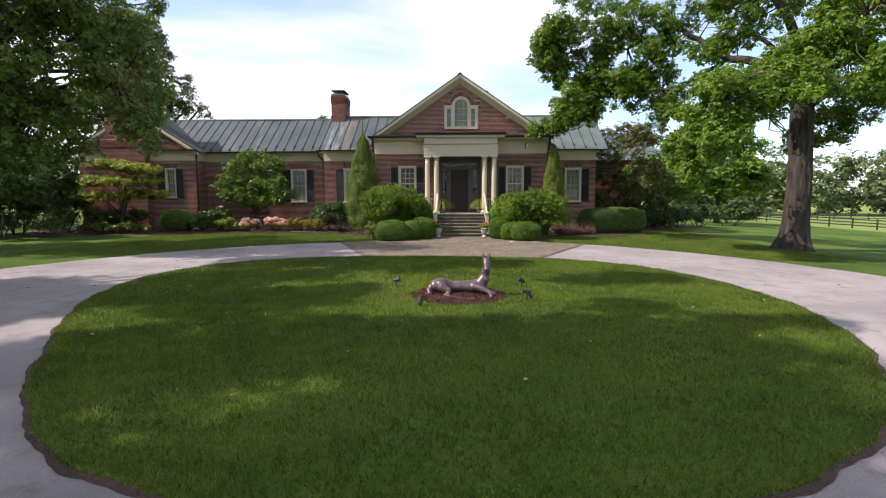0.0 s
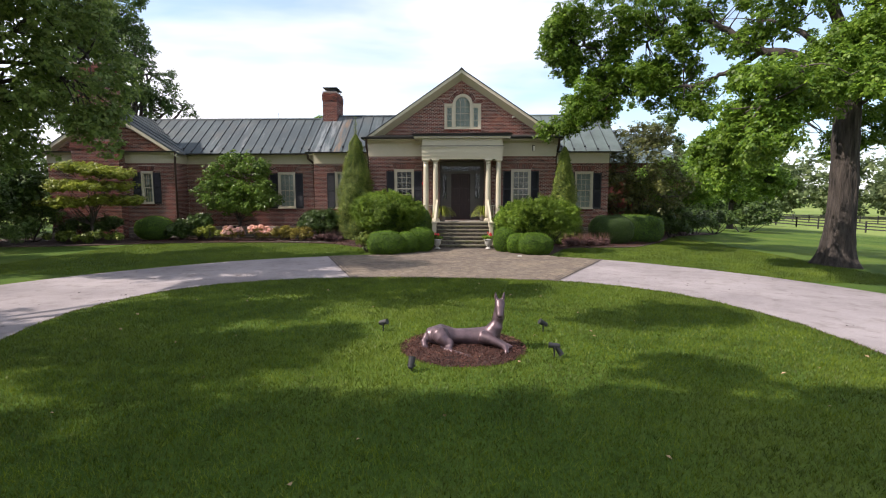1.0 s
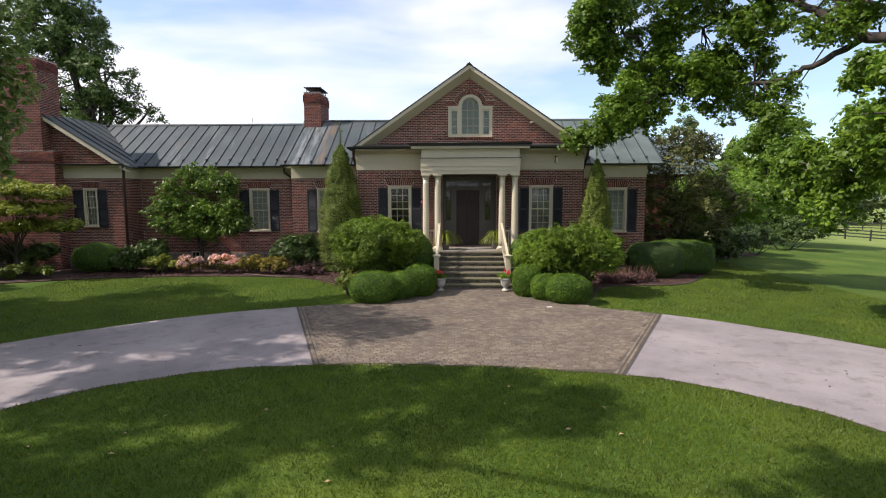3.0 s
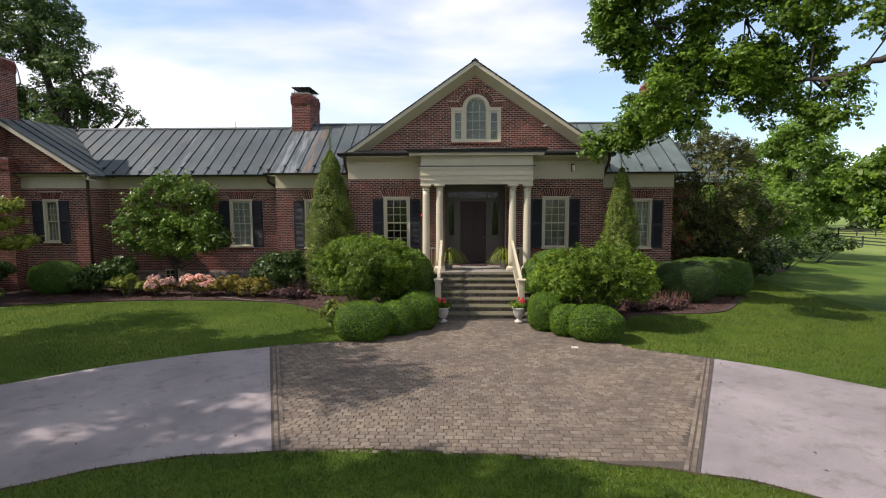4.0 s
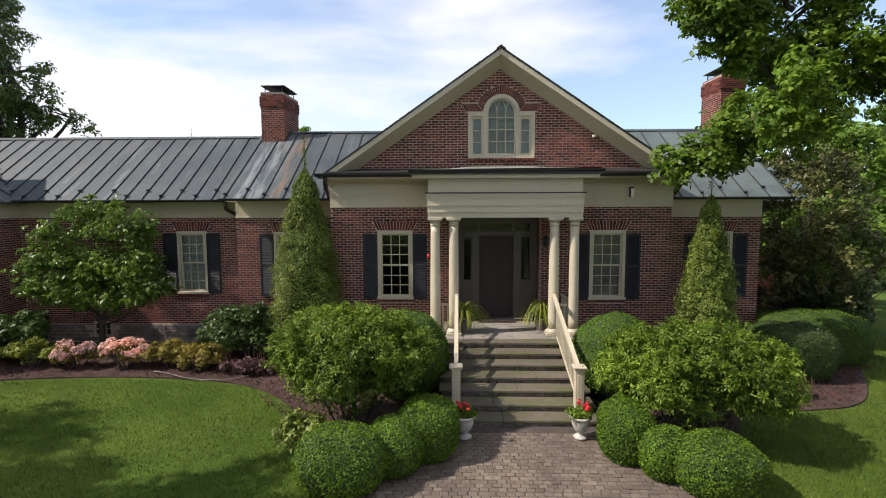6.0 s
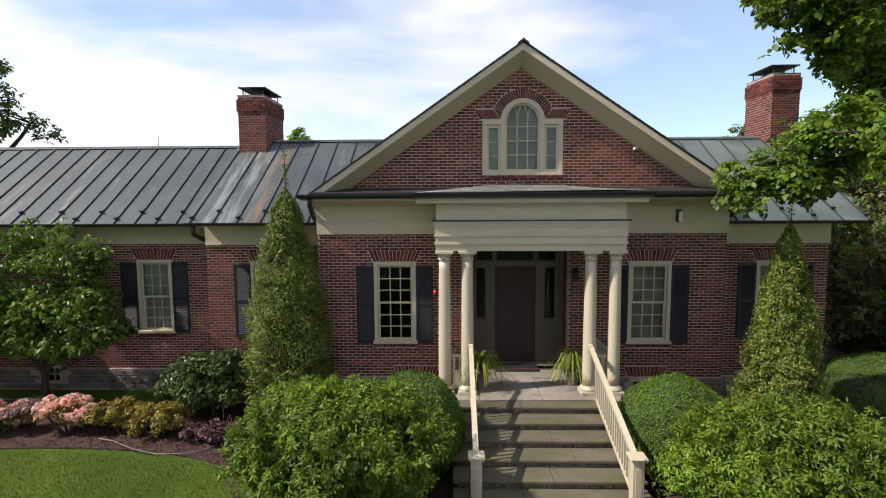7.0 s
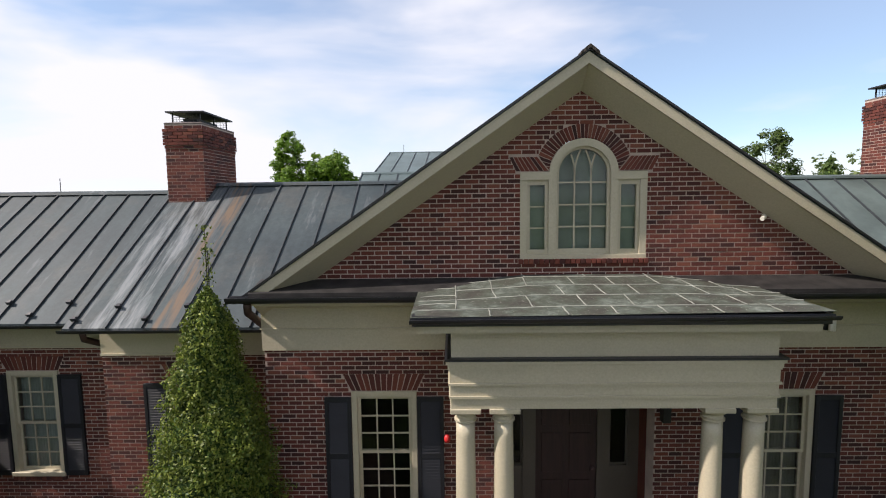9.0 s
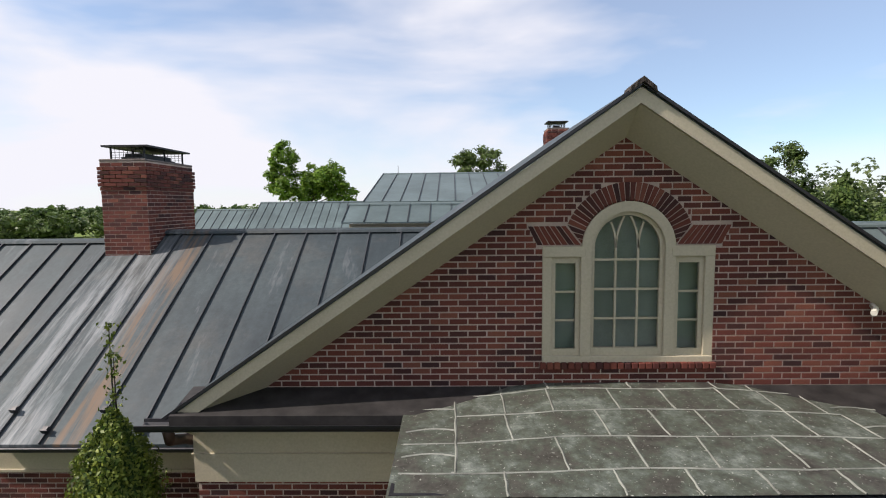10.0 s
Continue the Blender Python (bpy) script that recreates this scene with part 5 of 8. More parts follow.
part("porch_fascia", Solid().box(RX0 + 0.02, RX1 - 0.02, RY + 0.03, RY + 0.06, 4.94, 5.055).box(RX0 + 0.02, RX0 + 0.05, RY + 0.06, -0.64, 4.94, 5.055).box(RX1 - 0.05, RX1 - 0.02, RY + 0.06, -0.64, 4.94, 5.055).box(RX0 + 0.05, RX1 - 0.05, RY + 0.06, -0.64, 4.94, 4.955).mesh("porch_fascia"), M["black"], house)
gutter((RX0, RY - 0.03, 5.04), (RX1, RY - 0.03, 5.055), 0.06)

# recessed entrance
entry = thing("front_door", "dark panelled front door with cream sidelights and transom", "door")
entry.parent = house
del entry["category"]
YD = 0.60
part("reveal", Solid().box(-1.15, -1.147, 0.31, YD, 0.95, 3.95).mesh("reveal"), M["brick_run"], entry)
part("reveal", Solid().box(1.097, 1.10, 0.31, YD, 0.95, 3.95).mesh("reveal"), M["brick_run"], entry)
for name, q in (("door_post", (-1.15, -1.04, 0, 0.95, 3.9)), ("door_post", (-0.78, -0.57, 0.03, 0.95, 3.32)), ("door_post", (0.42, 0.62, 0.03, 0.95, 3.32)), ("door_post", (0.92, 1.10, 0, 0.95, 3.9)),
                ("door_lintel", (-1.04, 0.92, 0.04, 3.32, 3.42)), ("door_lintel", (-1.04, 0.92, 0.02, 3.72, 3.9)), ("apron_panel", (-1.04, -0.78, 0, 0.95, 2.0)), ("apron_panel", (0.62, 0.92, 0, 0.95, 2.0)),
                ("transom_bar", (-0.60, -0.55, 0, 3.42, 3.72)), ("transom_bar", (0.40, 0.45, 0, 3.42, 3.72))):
    part(name, Solid().box(q[0], q[1], YD - q[2], YD + 0.12, q[3], q[4]).mesh(name), M["shaded_taupe"], entry)
s = Solid().box(-0.57, 0.42, YD + 0.02, YD + 0.07, 0.97, 3.32)
for a, b in ((-0.47, -0.13), (-0.02, 0.32)):
    for lo, hi in ((1.12, 1.75), (1.88, 2.55), (2.68, 3.2)):
        s.box(a, b, YD + 0.005, YD + 0.02, lo, hi, 0.006)
leaf = part("door_leaf", s.mesh("door_leaf"), M["door"], entry, "dark mahogany panelled door leaf")
part("door_handle", Solid().turned([(0.0, 0), (0.03, 0.005), (0.03, 0.03), (0.012, 0.045)], (0, 0, 0), 12).mesh("door_handle"), M["bronze"], leaf).location = (0.34, YD - 0.03, 1.95)
for a, b, lo, hi in ((-1.04, -0.78, 2.0, 3.32), (0.62, 0.92, 2.0, 3.32), (-1.04, -0.60, 3.42, 3.72), (-0.55, 0.40, 3.42, 3.72), (0.45, 0.92, 3.42, 3.72)):
    g = part("pane", Solid().box(a, b, YD + 0.04, YD + 0.045, lo, hi).mesh("pane"), M["glass"], entry)
    g.visible_shadow = False
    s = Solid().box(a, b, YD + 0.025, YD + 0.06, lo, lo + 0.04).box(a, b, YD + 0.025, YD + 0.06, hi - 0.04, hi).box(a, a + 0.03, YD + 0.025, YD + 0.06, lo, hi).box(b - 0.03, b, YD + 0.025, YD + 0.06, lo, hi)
    part("glazing_frame", s.mesh("glazing_frame"), M["shaded_taupe"], entry)

# platform and steps
steps = thing("stone_steps", "grey flagstone entrance steps with fieldstone risers", "steps")
N, RISE, TREAD, TOP = 7, 0.136, 0.415, 0.95
PF = -2.22
part("platform", Solid().box(-1.86, 1.82, PF + 0.35, 0.6, -0.1, TOP - 0.06).box(-1.55, 1.50, PF + 0.05, PF + 0.35, -0.1, TOP - 0.06).mesh("platform"), M["stone"], steps)
rng = random.Random(3)
for x0, x1, y0, y1 in ((-1.90, -1.05, PF + 0.32, -0.8), (-1.05, 0.2, PF + 0.32, -0.9), (0.2, 1.1, PF + 0.32, -0.6), (1.1, 1.86, PF + 0.32, -0.9), (-1.90, -0.5, -0.8, 0.6), (-0.5, 1.1, -0.55, 0.6), (1.1, 1.86, -0.9, 0.6), (-0.5, 0.2, -0.9, -0.55)):
    part("flagstone", Solid().box(x0 + 0.005, x1 - 0.005, y0 + 0.005, y1 - 0.005, TOP - 0.06, TOP, 0.006).mesh("flagstone"), M["flagstone"], steps)
for i in range(N):
    y1 = PF - TREAD * i
    z = TOP - RISE * i
    depth = TREAD + 0.06 if i else 0.36
    cut = rng.uniform(-0.5, 0.5)
    for a, b in ((-1.58, cut), (cut, 1.53)):
        part("tread", Solid().box(a + 0.003, b - 0.003, y1, y1 + depth, z - 0.055, z, 0.008).mesh("tread"), M["tread"], steps)
    part("riser_core", Solid().box(-1.53, 1.48, y1 + 0.06, y1 + depth + 0.1, -0.05, z - 0.056).mesh("riser_core"), M["joint"], steps)
    x = -1.53
    while x < 1.44:
        w = min(rng.uniform(0.12, 0.34), 1.48 - x)
        part("riser_stone", Solid().box(x + 0.006, x + w - 0.006, y1 + 0.035 - rng.random() * 0.015, y1 + 0.075, z - RISE + 0.002, z - 0.06, 0.012).mesh("riser_stone"), M["riser"], steps)
        x += w


def stair_rail(side):
    k = thing("stair_railing", "cream wooden stair railing with square balusters", "railing")
    x = side * 1.20 - 0.02
    top, low = (x, -1.80, 1.90), (x, -4.26, 1.02)
    part("handrail", Solid().beam(top, low, 0.085, 0.06).beam((x, -1.57, 1.975), (x, -1.69, 1.96), 0.085, 0.06).beam((x, -1.69, 1.96), (x, -1.81, 1.90), 0.085, 0.06).mesh("handrail"), M["cream"], k)
    part("bottom_rail", Solid().beam((x, -2.15, 1.07), (x, -4.26, 0.38), 0.05, 0.05).mesh("bottom_rail"), M["cream"], k)
    n = 18
    bal = None
    for i in range(n):
        t = (i + 0.6) / n
        y = -2.0 + (-4.2 + 2.0) * t
        hz = 1.90 + (1.02 - 1.90) * (y + 1.80) / (-4.26 + 1.80)
        lz = 1.07 + (0.38 - 1.07) * (y + 2.15) / (-4.26 + 2.15)
        part("baluster", Solid().box(x - 0.017, x + 0.017, y - 0.017, y + 0.017, max(lz, 0.95) if y > PF else lz, hz - 0.02).mesh("baluster"), M["cream"], k)
    post = part("newel_post", Solid().box(x - 0.085, x + 0.085, -4.42, -4.25, 0.12, 1.02, 0.006).mesh("newel_post"), M["cream"], k)
    s = Solid()
    for yy in (-4.425,):
        s.box(x - 0.05, x + 0.05, yy, yy + 0.012, 0.30, 0.92, 0.004)
    part("post_panel", s.mesh("post_panel"), M["cream"], post)
    part("post_cap", Solid().box(x - 0.115, x + 0.115, -4.45, -4.22, 1.02, 1.05, 0.006).box(x - 0.13, x + 0.13, -4.465, -4.205, 1.05, 1.085, 0.012).mesh("post_cap"), M["cream"], post)
    return k


stair_rail(-1)
stair_rail(1)


def porch_rail(a, b, y0, y1):
    k = thing("porch_railing", "short cream porch railing between columns", "railing")
    part("handrail", Solid().beam((a, y0, 1.72), (b, y1, 1.72), 0.07, 0.05).mesh("handrail"), M["cream"], k)
    part("bottom_rail", Solid().beam((a, y0, 1.06), (b, y1, 1.06), 0.05, 0.05).mesh("bottom_rail"), M["cream"], k)
    n = max(2, int(math.hypot(b - a, y1 - y0) / 0.12))
    for i in range(n):
        t = (i + 0.5) / n
        x, y = a + (b - a) * t, y0 + (y1 - y0) * t
        part("baluster", Solid().box(x - 0.016, x + 0.016, y - 0.016, y + 0.016, 1.06, 1.71).mesh("baluster"), M["cream"], k)


porch_rail(-1.62, -1.38, -1.44, -1.44)
porch_rail(1.30, 1.54, -1.44, -1.44)
porch_rail(-1.745, -1.745, -1.30, -0.02)
porch_rail(1.695, 1.695, -1.30, -0.02)


def downpipe(pts, label="brown metal downpipe", mat="pipe"):
    part("downpipe", Solid().pipe(pts, 0.055, 12).mesh("downpipe", smooth=True), M[mat], house, label)


downpipe([(-14.45, -0.25, 4.36), (-14.48, -0.18, 4.22), (-14.60, 0.0, 4.02), (-14.62, 0.02, 3.85), (-14.62, 0.02, 0.1)])
downpipe([(-8.02, 0.75, 4.30), (-8.02, 0.80, 4.10), (-7.86, 1.10, 3.92), (-7.80, 1.16, 3.82), (-7.80, 1.16, 0.1)])
downpipe([(-4.72, -0.5, 4.95), (-4.75, -0.42, 4.80), (-4.82, 0.0, 4.62), (-4.83, 0.30, 4.45), (-4.83, 0.55, 4.30), (-4.80, 0.70, 4.1), (-4.80, 0.70, 0.2)])
downpipe([(4.70, -0.5, 4.95), (4.72, -0.42, 4.80), (4.78, 0.0, 4.62), (4.80, 0.45, 4.40), (4.78, 0.70, 4.1), (4.78, 0.70, 0.2)])
wl_box = part("wall_lamp", Solid().box(3.46, 3.58, -0.075, -0.04, 4.40, 4.68, 0.008).mesh("wall_lamp"), M["lamp_black"], house, "small white tube light on a black plate")
part("lamp_tube", Solid().turned([(0.0, 0), (0.042, 0.005), (0.045, 0.02), (0.045, 0.22), (0.03, 0.235)], (3.53, -0.125, 4.40), 16).mesh("lamp_tube", smooth=True), M["white"], wl_box)
part("spot_lamp", Solid().pipe([(2.55, -0.02, 6.06), (2.5, -0.12, 6.05), (2.42, -0.2, 6.02)], 0.03, 10).mesh("spot_lamp"), M["white"], house, "small white gable spotlight")

# ---- planting ----
def leaf_cards(centres, normals, size, rs, slim=0.55, jitter=0.9):
    """Leaves as bent diamonds: one quad each, turned at random about a given outward way."""
    n = len(centres)
    w = normals + rs.normal(0, jitter, (n, 3))
    w /= np.linalg.norm(w, axis=1, keepdims=True) + 1e-9
    r = rs.normal(0, 1, (n, 3))
    u = np.cross(w, r)
    u /= np.linalg.norm(u, axis=1, keepdims=True) + 1e-9
    v = np.cross(w, u)
    s = (size * rs.uniform(0.65, 1.35, n))[:, None]
    tip, base = centres + u * s * 0.5 - w * s * 0.12, centres - u * s * 0.5 - w * s * 0.05
    left, right = centres + v * s * slim * 0.5 + w * s * 0.06, centres - v * s * slim * 0.5 + w * s * 0.06
    verts = np.stack([tip, left, base, right], 1).reshape(-1, 3)
    return verts, np.arange(4 * n).reshape(n, 4)


def ball_points(n, rs, shell=0.55):
    d = rs.normal(0, 1, (n, 3))
    d /= np.linalg.norm(d, axis=1, keepdims=True)
    return d, d * (rs.uniform(shell ** 3, 1, n) ** (1 / 3))[:, None]


def sprays(centres, normals, size, rs, per=6, slim=0.55, droop=0.30, tilt=0.45):
    """Leaves in whorls, as they stand at the ends of twigs."""
    n = len(centres)
    w = normals + rs.normal(0, tilt, (n, 3))
    w /= np.linalg.norm(w, axis=1, keepdims=True) + 1e-9
    e1 = np.cross(w, rs.normal(0, 1, (n, 3)))
    e1 /= np.linalg.norm(e1, axis=1, keepdims=True) + 1e-9
    e2 = np.cross(w, e1)
    ang = (np.arange(per)[None, :] * (2 * math.pi / per) + rs.uniform(-0.45, 0.45, (n, per)))[..., None]
    u = e1[:, None] * np.cos(ang) + e2[:, None] * np.sin(ang) + rs.normal(0, 0.25, (n, per, 3))
    u = (u + np.array([0, 0, -droop])).reshape(-1, 3)
    u /= np.linalg.norm(u, axis=1, keepdims=True) + 1e-9
    ww = np.repeat(w, per, 0)
    v = np.cross(ww, u)
    v /= np.linalg.norm(v, axis=1, keepdims=True) + 1e-9
    up = np.cross(u, v)
    m = n * per
    s = (size * rs.uniform(0.6, 1.3, m))[:, None]
    c = np.repeat(centres, per, 0) + u * s * 0.58
    tip, base = c + u * s * 0.5 - up * s * 0.10, c - u * s * 0.5
    left, right = c + v * s * slim * 0.5 + up * s * 0.05 + u * s * 0.08, c - v * s * slim * 0.5 + up * s * 0.05 + u * s * 0.08
    return np.stack([tip, left, base, right], 1).reshape(-1, 3), np.arange(4 * m).reshape(m, 4)


def clump_leaves(clumps, per, size, rs, slim=0.6, flat=0.75, droop=0.3):
    """Leaf whorls for many clumps (x, y, z, r), some of them reaching out on longer twigs."""
    c = np.asarray(clumps, float)
    k = np.maximum(5, (per / 6 * (c[:, 3] / c[:, 3].mean()) ** 2).astype(int))
    idx = np.repeat(np.arange(len(c)), k)
    d, p = ball_points(len(idx), rs, 0.4)
    far = np.where(rs.uniform(0, 1, len(idx)) < 0.16, rs.uniform(1.0, 1.4, len(idx)), 1.0)[:, None]
    p = p * c[idx, 3:4] * np.array([1, 1, flat]) * far
    p += rs.normal(0, 0.10, p.shape) * c[idx, 3:4]
    return sprays(c[idx, :3] + p, d * 0.6 + np.array([0, 0, 0.75]), size, rs, 6, slim, droop)


def limb(s, a, b, r0, r1, rs, bend=0.12, steps=7):
    a, b = np.asarray(a, float), np.asarray(b, float)
    d = np.linalg.norm(b - a)
    pts, rad = [], []
    off = rs.normal(0, bend * d * 0.5, 3)
    for i in range(steps + 1):
        t = i / steps
        p = a + (b - a) * t + off * math.sin(math.pi * t) + rs.normal(0, bend * d * 0.06, 3) * (0 < i < steps)
        pts.append(tuple(p))
        rad.append(r0 + (r1 - r0) * t ** 0.8)
    s.pipe(pts, 0, 8, rad)
    return pts


def tree(name, label, at, trunk_r, fork, lobes, clumps, per, leaf, size, bark="bark", seed=1, clump_r=(0.5, 1.0), limbs=9, flare=1.6, limb_r=0.45, group="", lean=(0, 0), slim=0.6, droop=0.3, flat=0.75):
    """A tree: flared trunk, limbs into the lobes of its crown, twigs to the clumps, leaves. lobes: (x, y, z, rx, ry, rz) from the foot."""
    rs = np.random.RandomState(seed)
    z0 = float(ground_z(at[0], at[1]))
    t = thing(name, label, "tree", (at[0], at[1], z0 - 0.05), group)
    s = Solid()
    top = (lean[0], lean[1], fork)
    prof, rad, n = [], [], 12
    for i in range(n + 1):
        k = i / n
        prof.append((lean[0] * k + 0.04 * trunk_r * math.sin(k * 9), lean[1] * k, -0.1 + (fork + 0.1) * k))
        rad.append(trunk_r * (1 + (flare - 1) * math.exp(-k * fork / (trunk_r * 1.6)) - 0.25 * k))
    s.pipe(prof, 0, 20, rad)
    lob = np.asarray(lobes, float)
    share = lob[:, 3] * lob[:, 4] * lob[:, 5]
    share = share ** 0.8
    share = share / share.sum()
    made = []
    for j, l in enumerate(lob):
        m = max(4, int(round(clumps * share[j])))
        d, p = ball_points(m, rs, 0.45)
        made += [(*(l[:3] + q * l[3:6]), rs.uniform(*clump_r)) for q in p]
    made = np.array(made)
    tips = []
    high = lob[lob[:, 2] > fork + 0.8] if (lob[:, 2] > fork + 0.8).any() else lob
    for j in range(min(limbs, len(lob) * 3)):
        l = high[j % len(high)]
        k = l[:3] + rs.normal(0, 0.25, 3) * l[3:6]
        tips += limb(s, top if j % 2 else (top[0], top[1], fork * rs.uniform(0.78, 1.0)), k, trunk_r * limb_r * rs.uniform(0.7, 1.2), trunk_r * 0.10, rs, 0.16, 9)[3:]
    tips = np.array(tips)
    for c in made[:: max(1, len(made) // 160)]:
        q = tips[np.argmin(((tips - c[:3]) ** 2).sum(1))]
        limb(s, q, c[:3], trunk_r * 0.09, 0.012, rs, 0.2, 4)
    part("trunk", s.mesh("trunk", smooth=True), M[bark], t)
    v, f = clump_leaves(made, per, size, rs, slim, flat, droop)
    part("crown", mesh("crown", v, f), M[leaf], t)
    return t


def shrub(name, label, at, r, h, leaf, size, count, seed=1, slim=0.6, stems=7, lumps=26, low=0.12, category="shrub", group="", blooms=None, shoots=0):
    """A loose shrub: stems, a dark heart of shaded leaves, leafy lumps over an uneven dome."""
    rs = np.random.RandomState(seed)
    rx, ry = r if isinstance(r, tuple) else (r, r)
    t = thing(name, label, category, (at[0], at[1], float(ground_z(at[0], at[1]))), group)
    s = Solid()
    for i in range(stems):
        a = rs.uniform(0, 6.28)
        limb(s, (0.12 * math.cos(a) * rx, 0.12 * math.sin(a) * ry, -0.05), (0.6 * rx * math.cos(a), 0.6 * ry * math.sin(a), h * rs.uniform(0.5, 0.8)), 0.03, 0.008, rs, 0.15, 5)
    tagged(part("stem_mass", s.mesh("stem_mass"), M["bark_dark"], t), kind="stuff")
    d, p = ball_points(lumps, rs, 0.7)
    d[:, 2] = np.abs(d[:, 2]) * 1.2 - 0.35
    d /= np.linalg.norm(d, axis=1, keepdims=True)
    mid = np.array([0, 0, h * (0.5 + low / 2)])
    half = np.array([rx, ry, h * (0.5 - low / 2)])
    cl = [(*(mid + q * half * rs.uniform(0.62, 0.92)), min(rx, ry, h * 0.6) * rs.uniform(0.20, 0.38)) for q in d]
    cl.append((0, 0, h * 0.5, min(rx, ry, h * 0.6) * 0.6))
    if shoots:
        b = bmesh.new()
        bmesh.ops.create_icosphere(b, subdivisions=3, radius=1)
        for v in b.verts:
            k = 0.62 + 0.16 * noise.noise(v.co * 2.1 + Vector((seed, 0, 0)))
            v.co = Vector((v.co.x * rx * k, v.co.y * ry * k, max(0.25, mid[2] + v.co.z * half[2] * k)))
        # inner shade of the shrub, given as a dark solid
        part("heart", b, M["shade_core"], t)
    if shoots:
        # young shoots standing out of the dome
        d, p = ball_points(shoots, rs, 0.9)
        d[:, 2] = np.abs(d[:, 2]) * 0.9 + 0.05
        for q in d:
            out = q * half * 0.86
            way = q * 0.5 + np.array([0, 0, 0.7]) + rs.normal(0, 0.2, 3)
            way /= np.linalg.norm(way)
            long = rs.uniform(0.12, 0.42)
            cl += [(*(mid + out + way * long * t), 0.085 * (1.15 - 0.5 * t)) for t in (0.25, 0.6, 1.0)]
    v, f = clump_leaves(cl, count // len(cl), size, rs, slim, 0.9)
    v[:, 2] = np.maximum(v[:, 2], 0.02)
    part("foliage", mesh("foliage", v, f), M[leaf], t)
    if blooms:
        k = rs.randint(0, len(cl), blooms[1])
        c = np.array(cl)[k]
        d, p = ball_points(len(k), rs, 0.92)
        d[:, 2] = np.abs(d[:, 2])
        q = c[:, :3] + d * c[:, 3:4] * 1.03
        v, f = leaf_cards(q, d, blooms[2], rs, 0.95, 0.5)
        part("blossom", mesh("blossom", v, f), M[blooms[0]], t)
    return t


def boxwood(at, rx, ry, h, seed, count=9000, label="clipped round boxwood bush", name="boxwood", square=2.0, group="clipped boxwoods", leaf="box_leaf"):
    """A clipped bush: a lumpy rounded body in a dark shade colour, with small leaves all over."""
    rs = np.random.RandomState(seed)
    t = thing(name, label, "shrub", (at[0], at[1], float(ground_z(at[0], at[1]))), group)
    b = bmesh.new()
    bmesh.ops.create_icosphere(b, subdivisions=4, radius=1)
    b.normal_update()
    for v in b.verts:
        p = v.co.copy()
        e = (abs(p.x) ** square + abs(p.y) ** square + abs(p.z) ** square) ** (-1 / square)
        q = Vector((p.x * e * rx, p.y * e * ry, p.z * e * h * 0.52 + h * 0.48))
        k = 1 + 0.05 * noise.noise(q * 2.2 + Vector((seed, 0, 0))) + 0.04 * noise.noise(q * 6) + 0.02 * noise.noise(q * 15)
        v.co = Vector((q.x * k, q.y * k, max(0.0, q.z * k)))
    b.normal_update()
    b.faces.ensure_lookup_table()
    count = int(count * 1.9)
    area = np.array([f.calc_area() for f in b.faces])
    pick = rs.choice(len(area), count, p=area / area.sum())
    tri = np.array([[v.co[:] for v in f.verts] for f in b.faces])
    nor = np.array([f.normal[:] for f in b.faces])
    u = rs.dirichlet((1, 1, 1), count)
    c = (tri[pick] * u[:, :, None]).sum(1) + nor[pick] * rs.uniform(-0.02, 0.045, count)[:, None]
    me = bpy.data.meshes.new("body")
    b.to_mesh(me)
    b.free()
    me.polygons.foreach_set("use_smooth", np.ones(len(me.polygons), bool))
    part("body", me, M["shade_core"], t)
    v, f = leaf_cards(c, nor[pick], 0.036, rs, 0.6, 0.6)
    v[:, 2] = np.maximum(v[:, 2], 0.005)
    part("foliage", mesh("foliage", v, f), M[leaf], t)
    return t


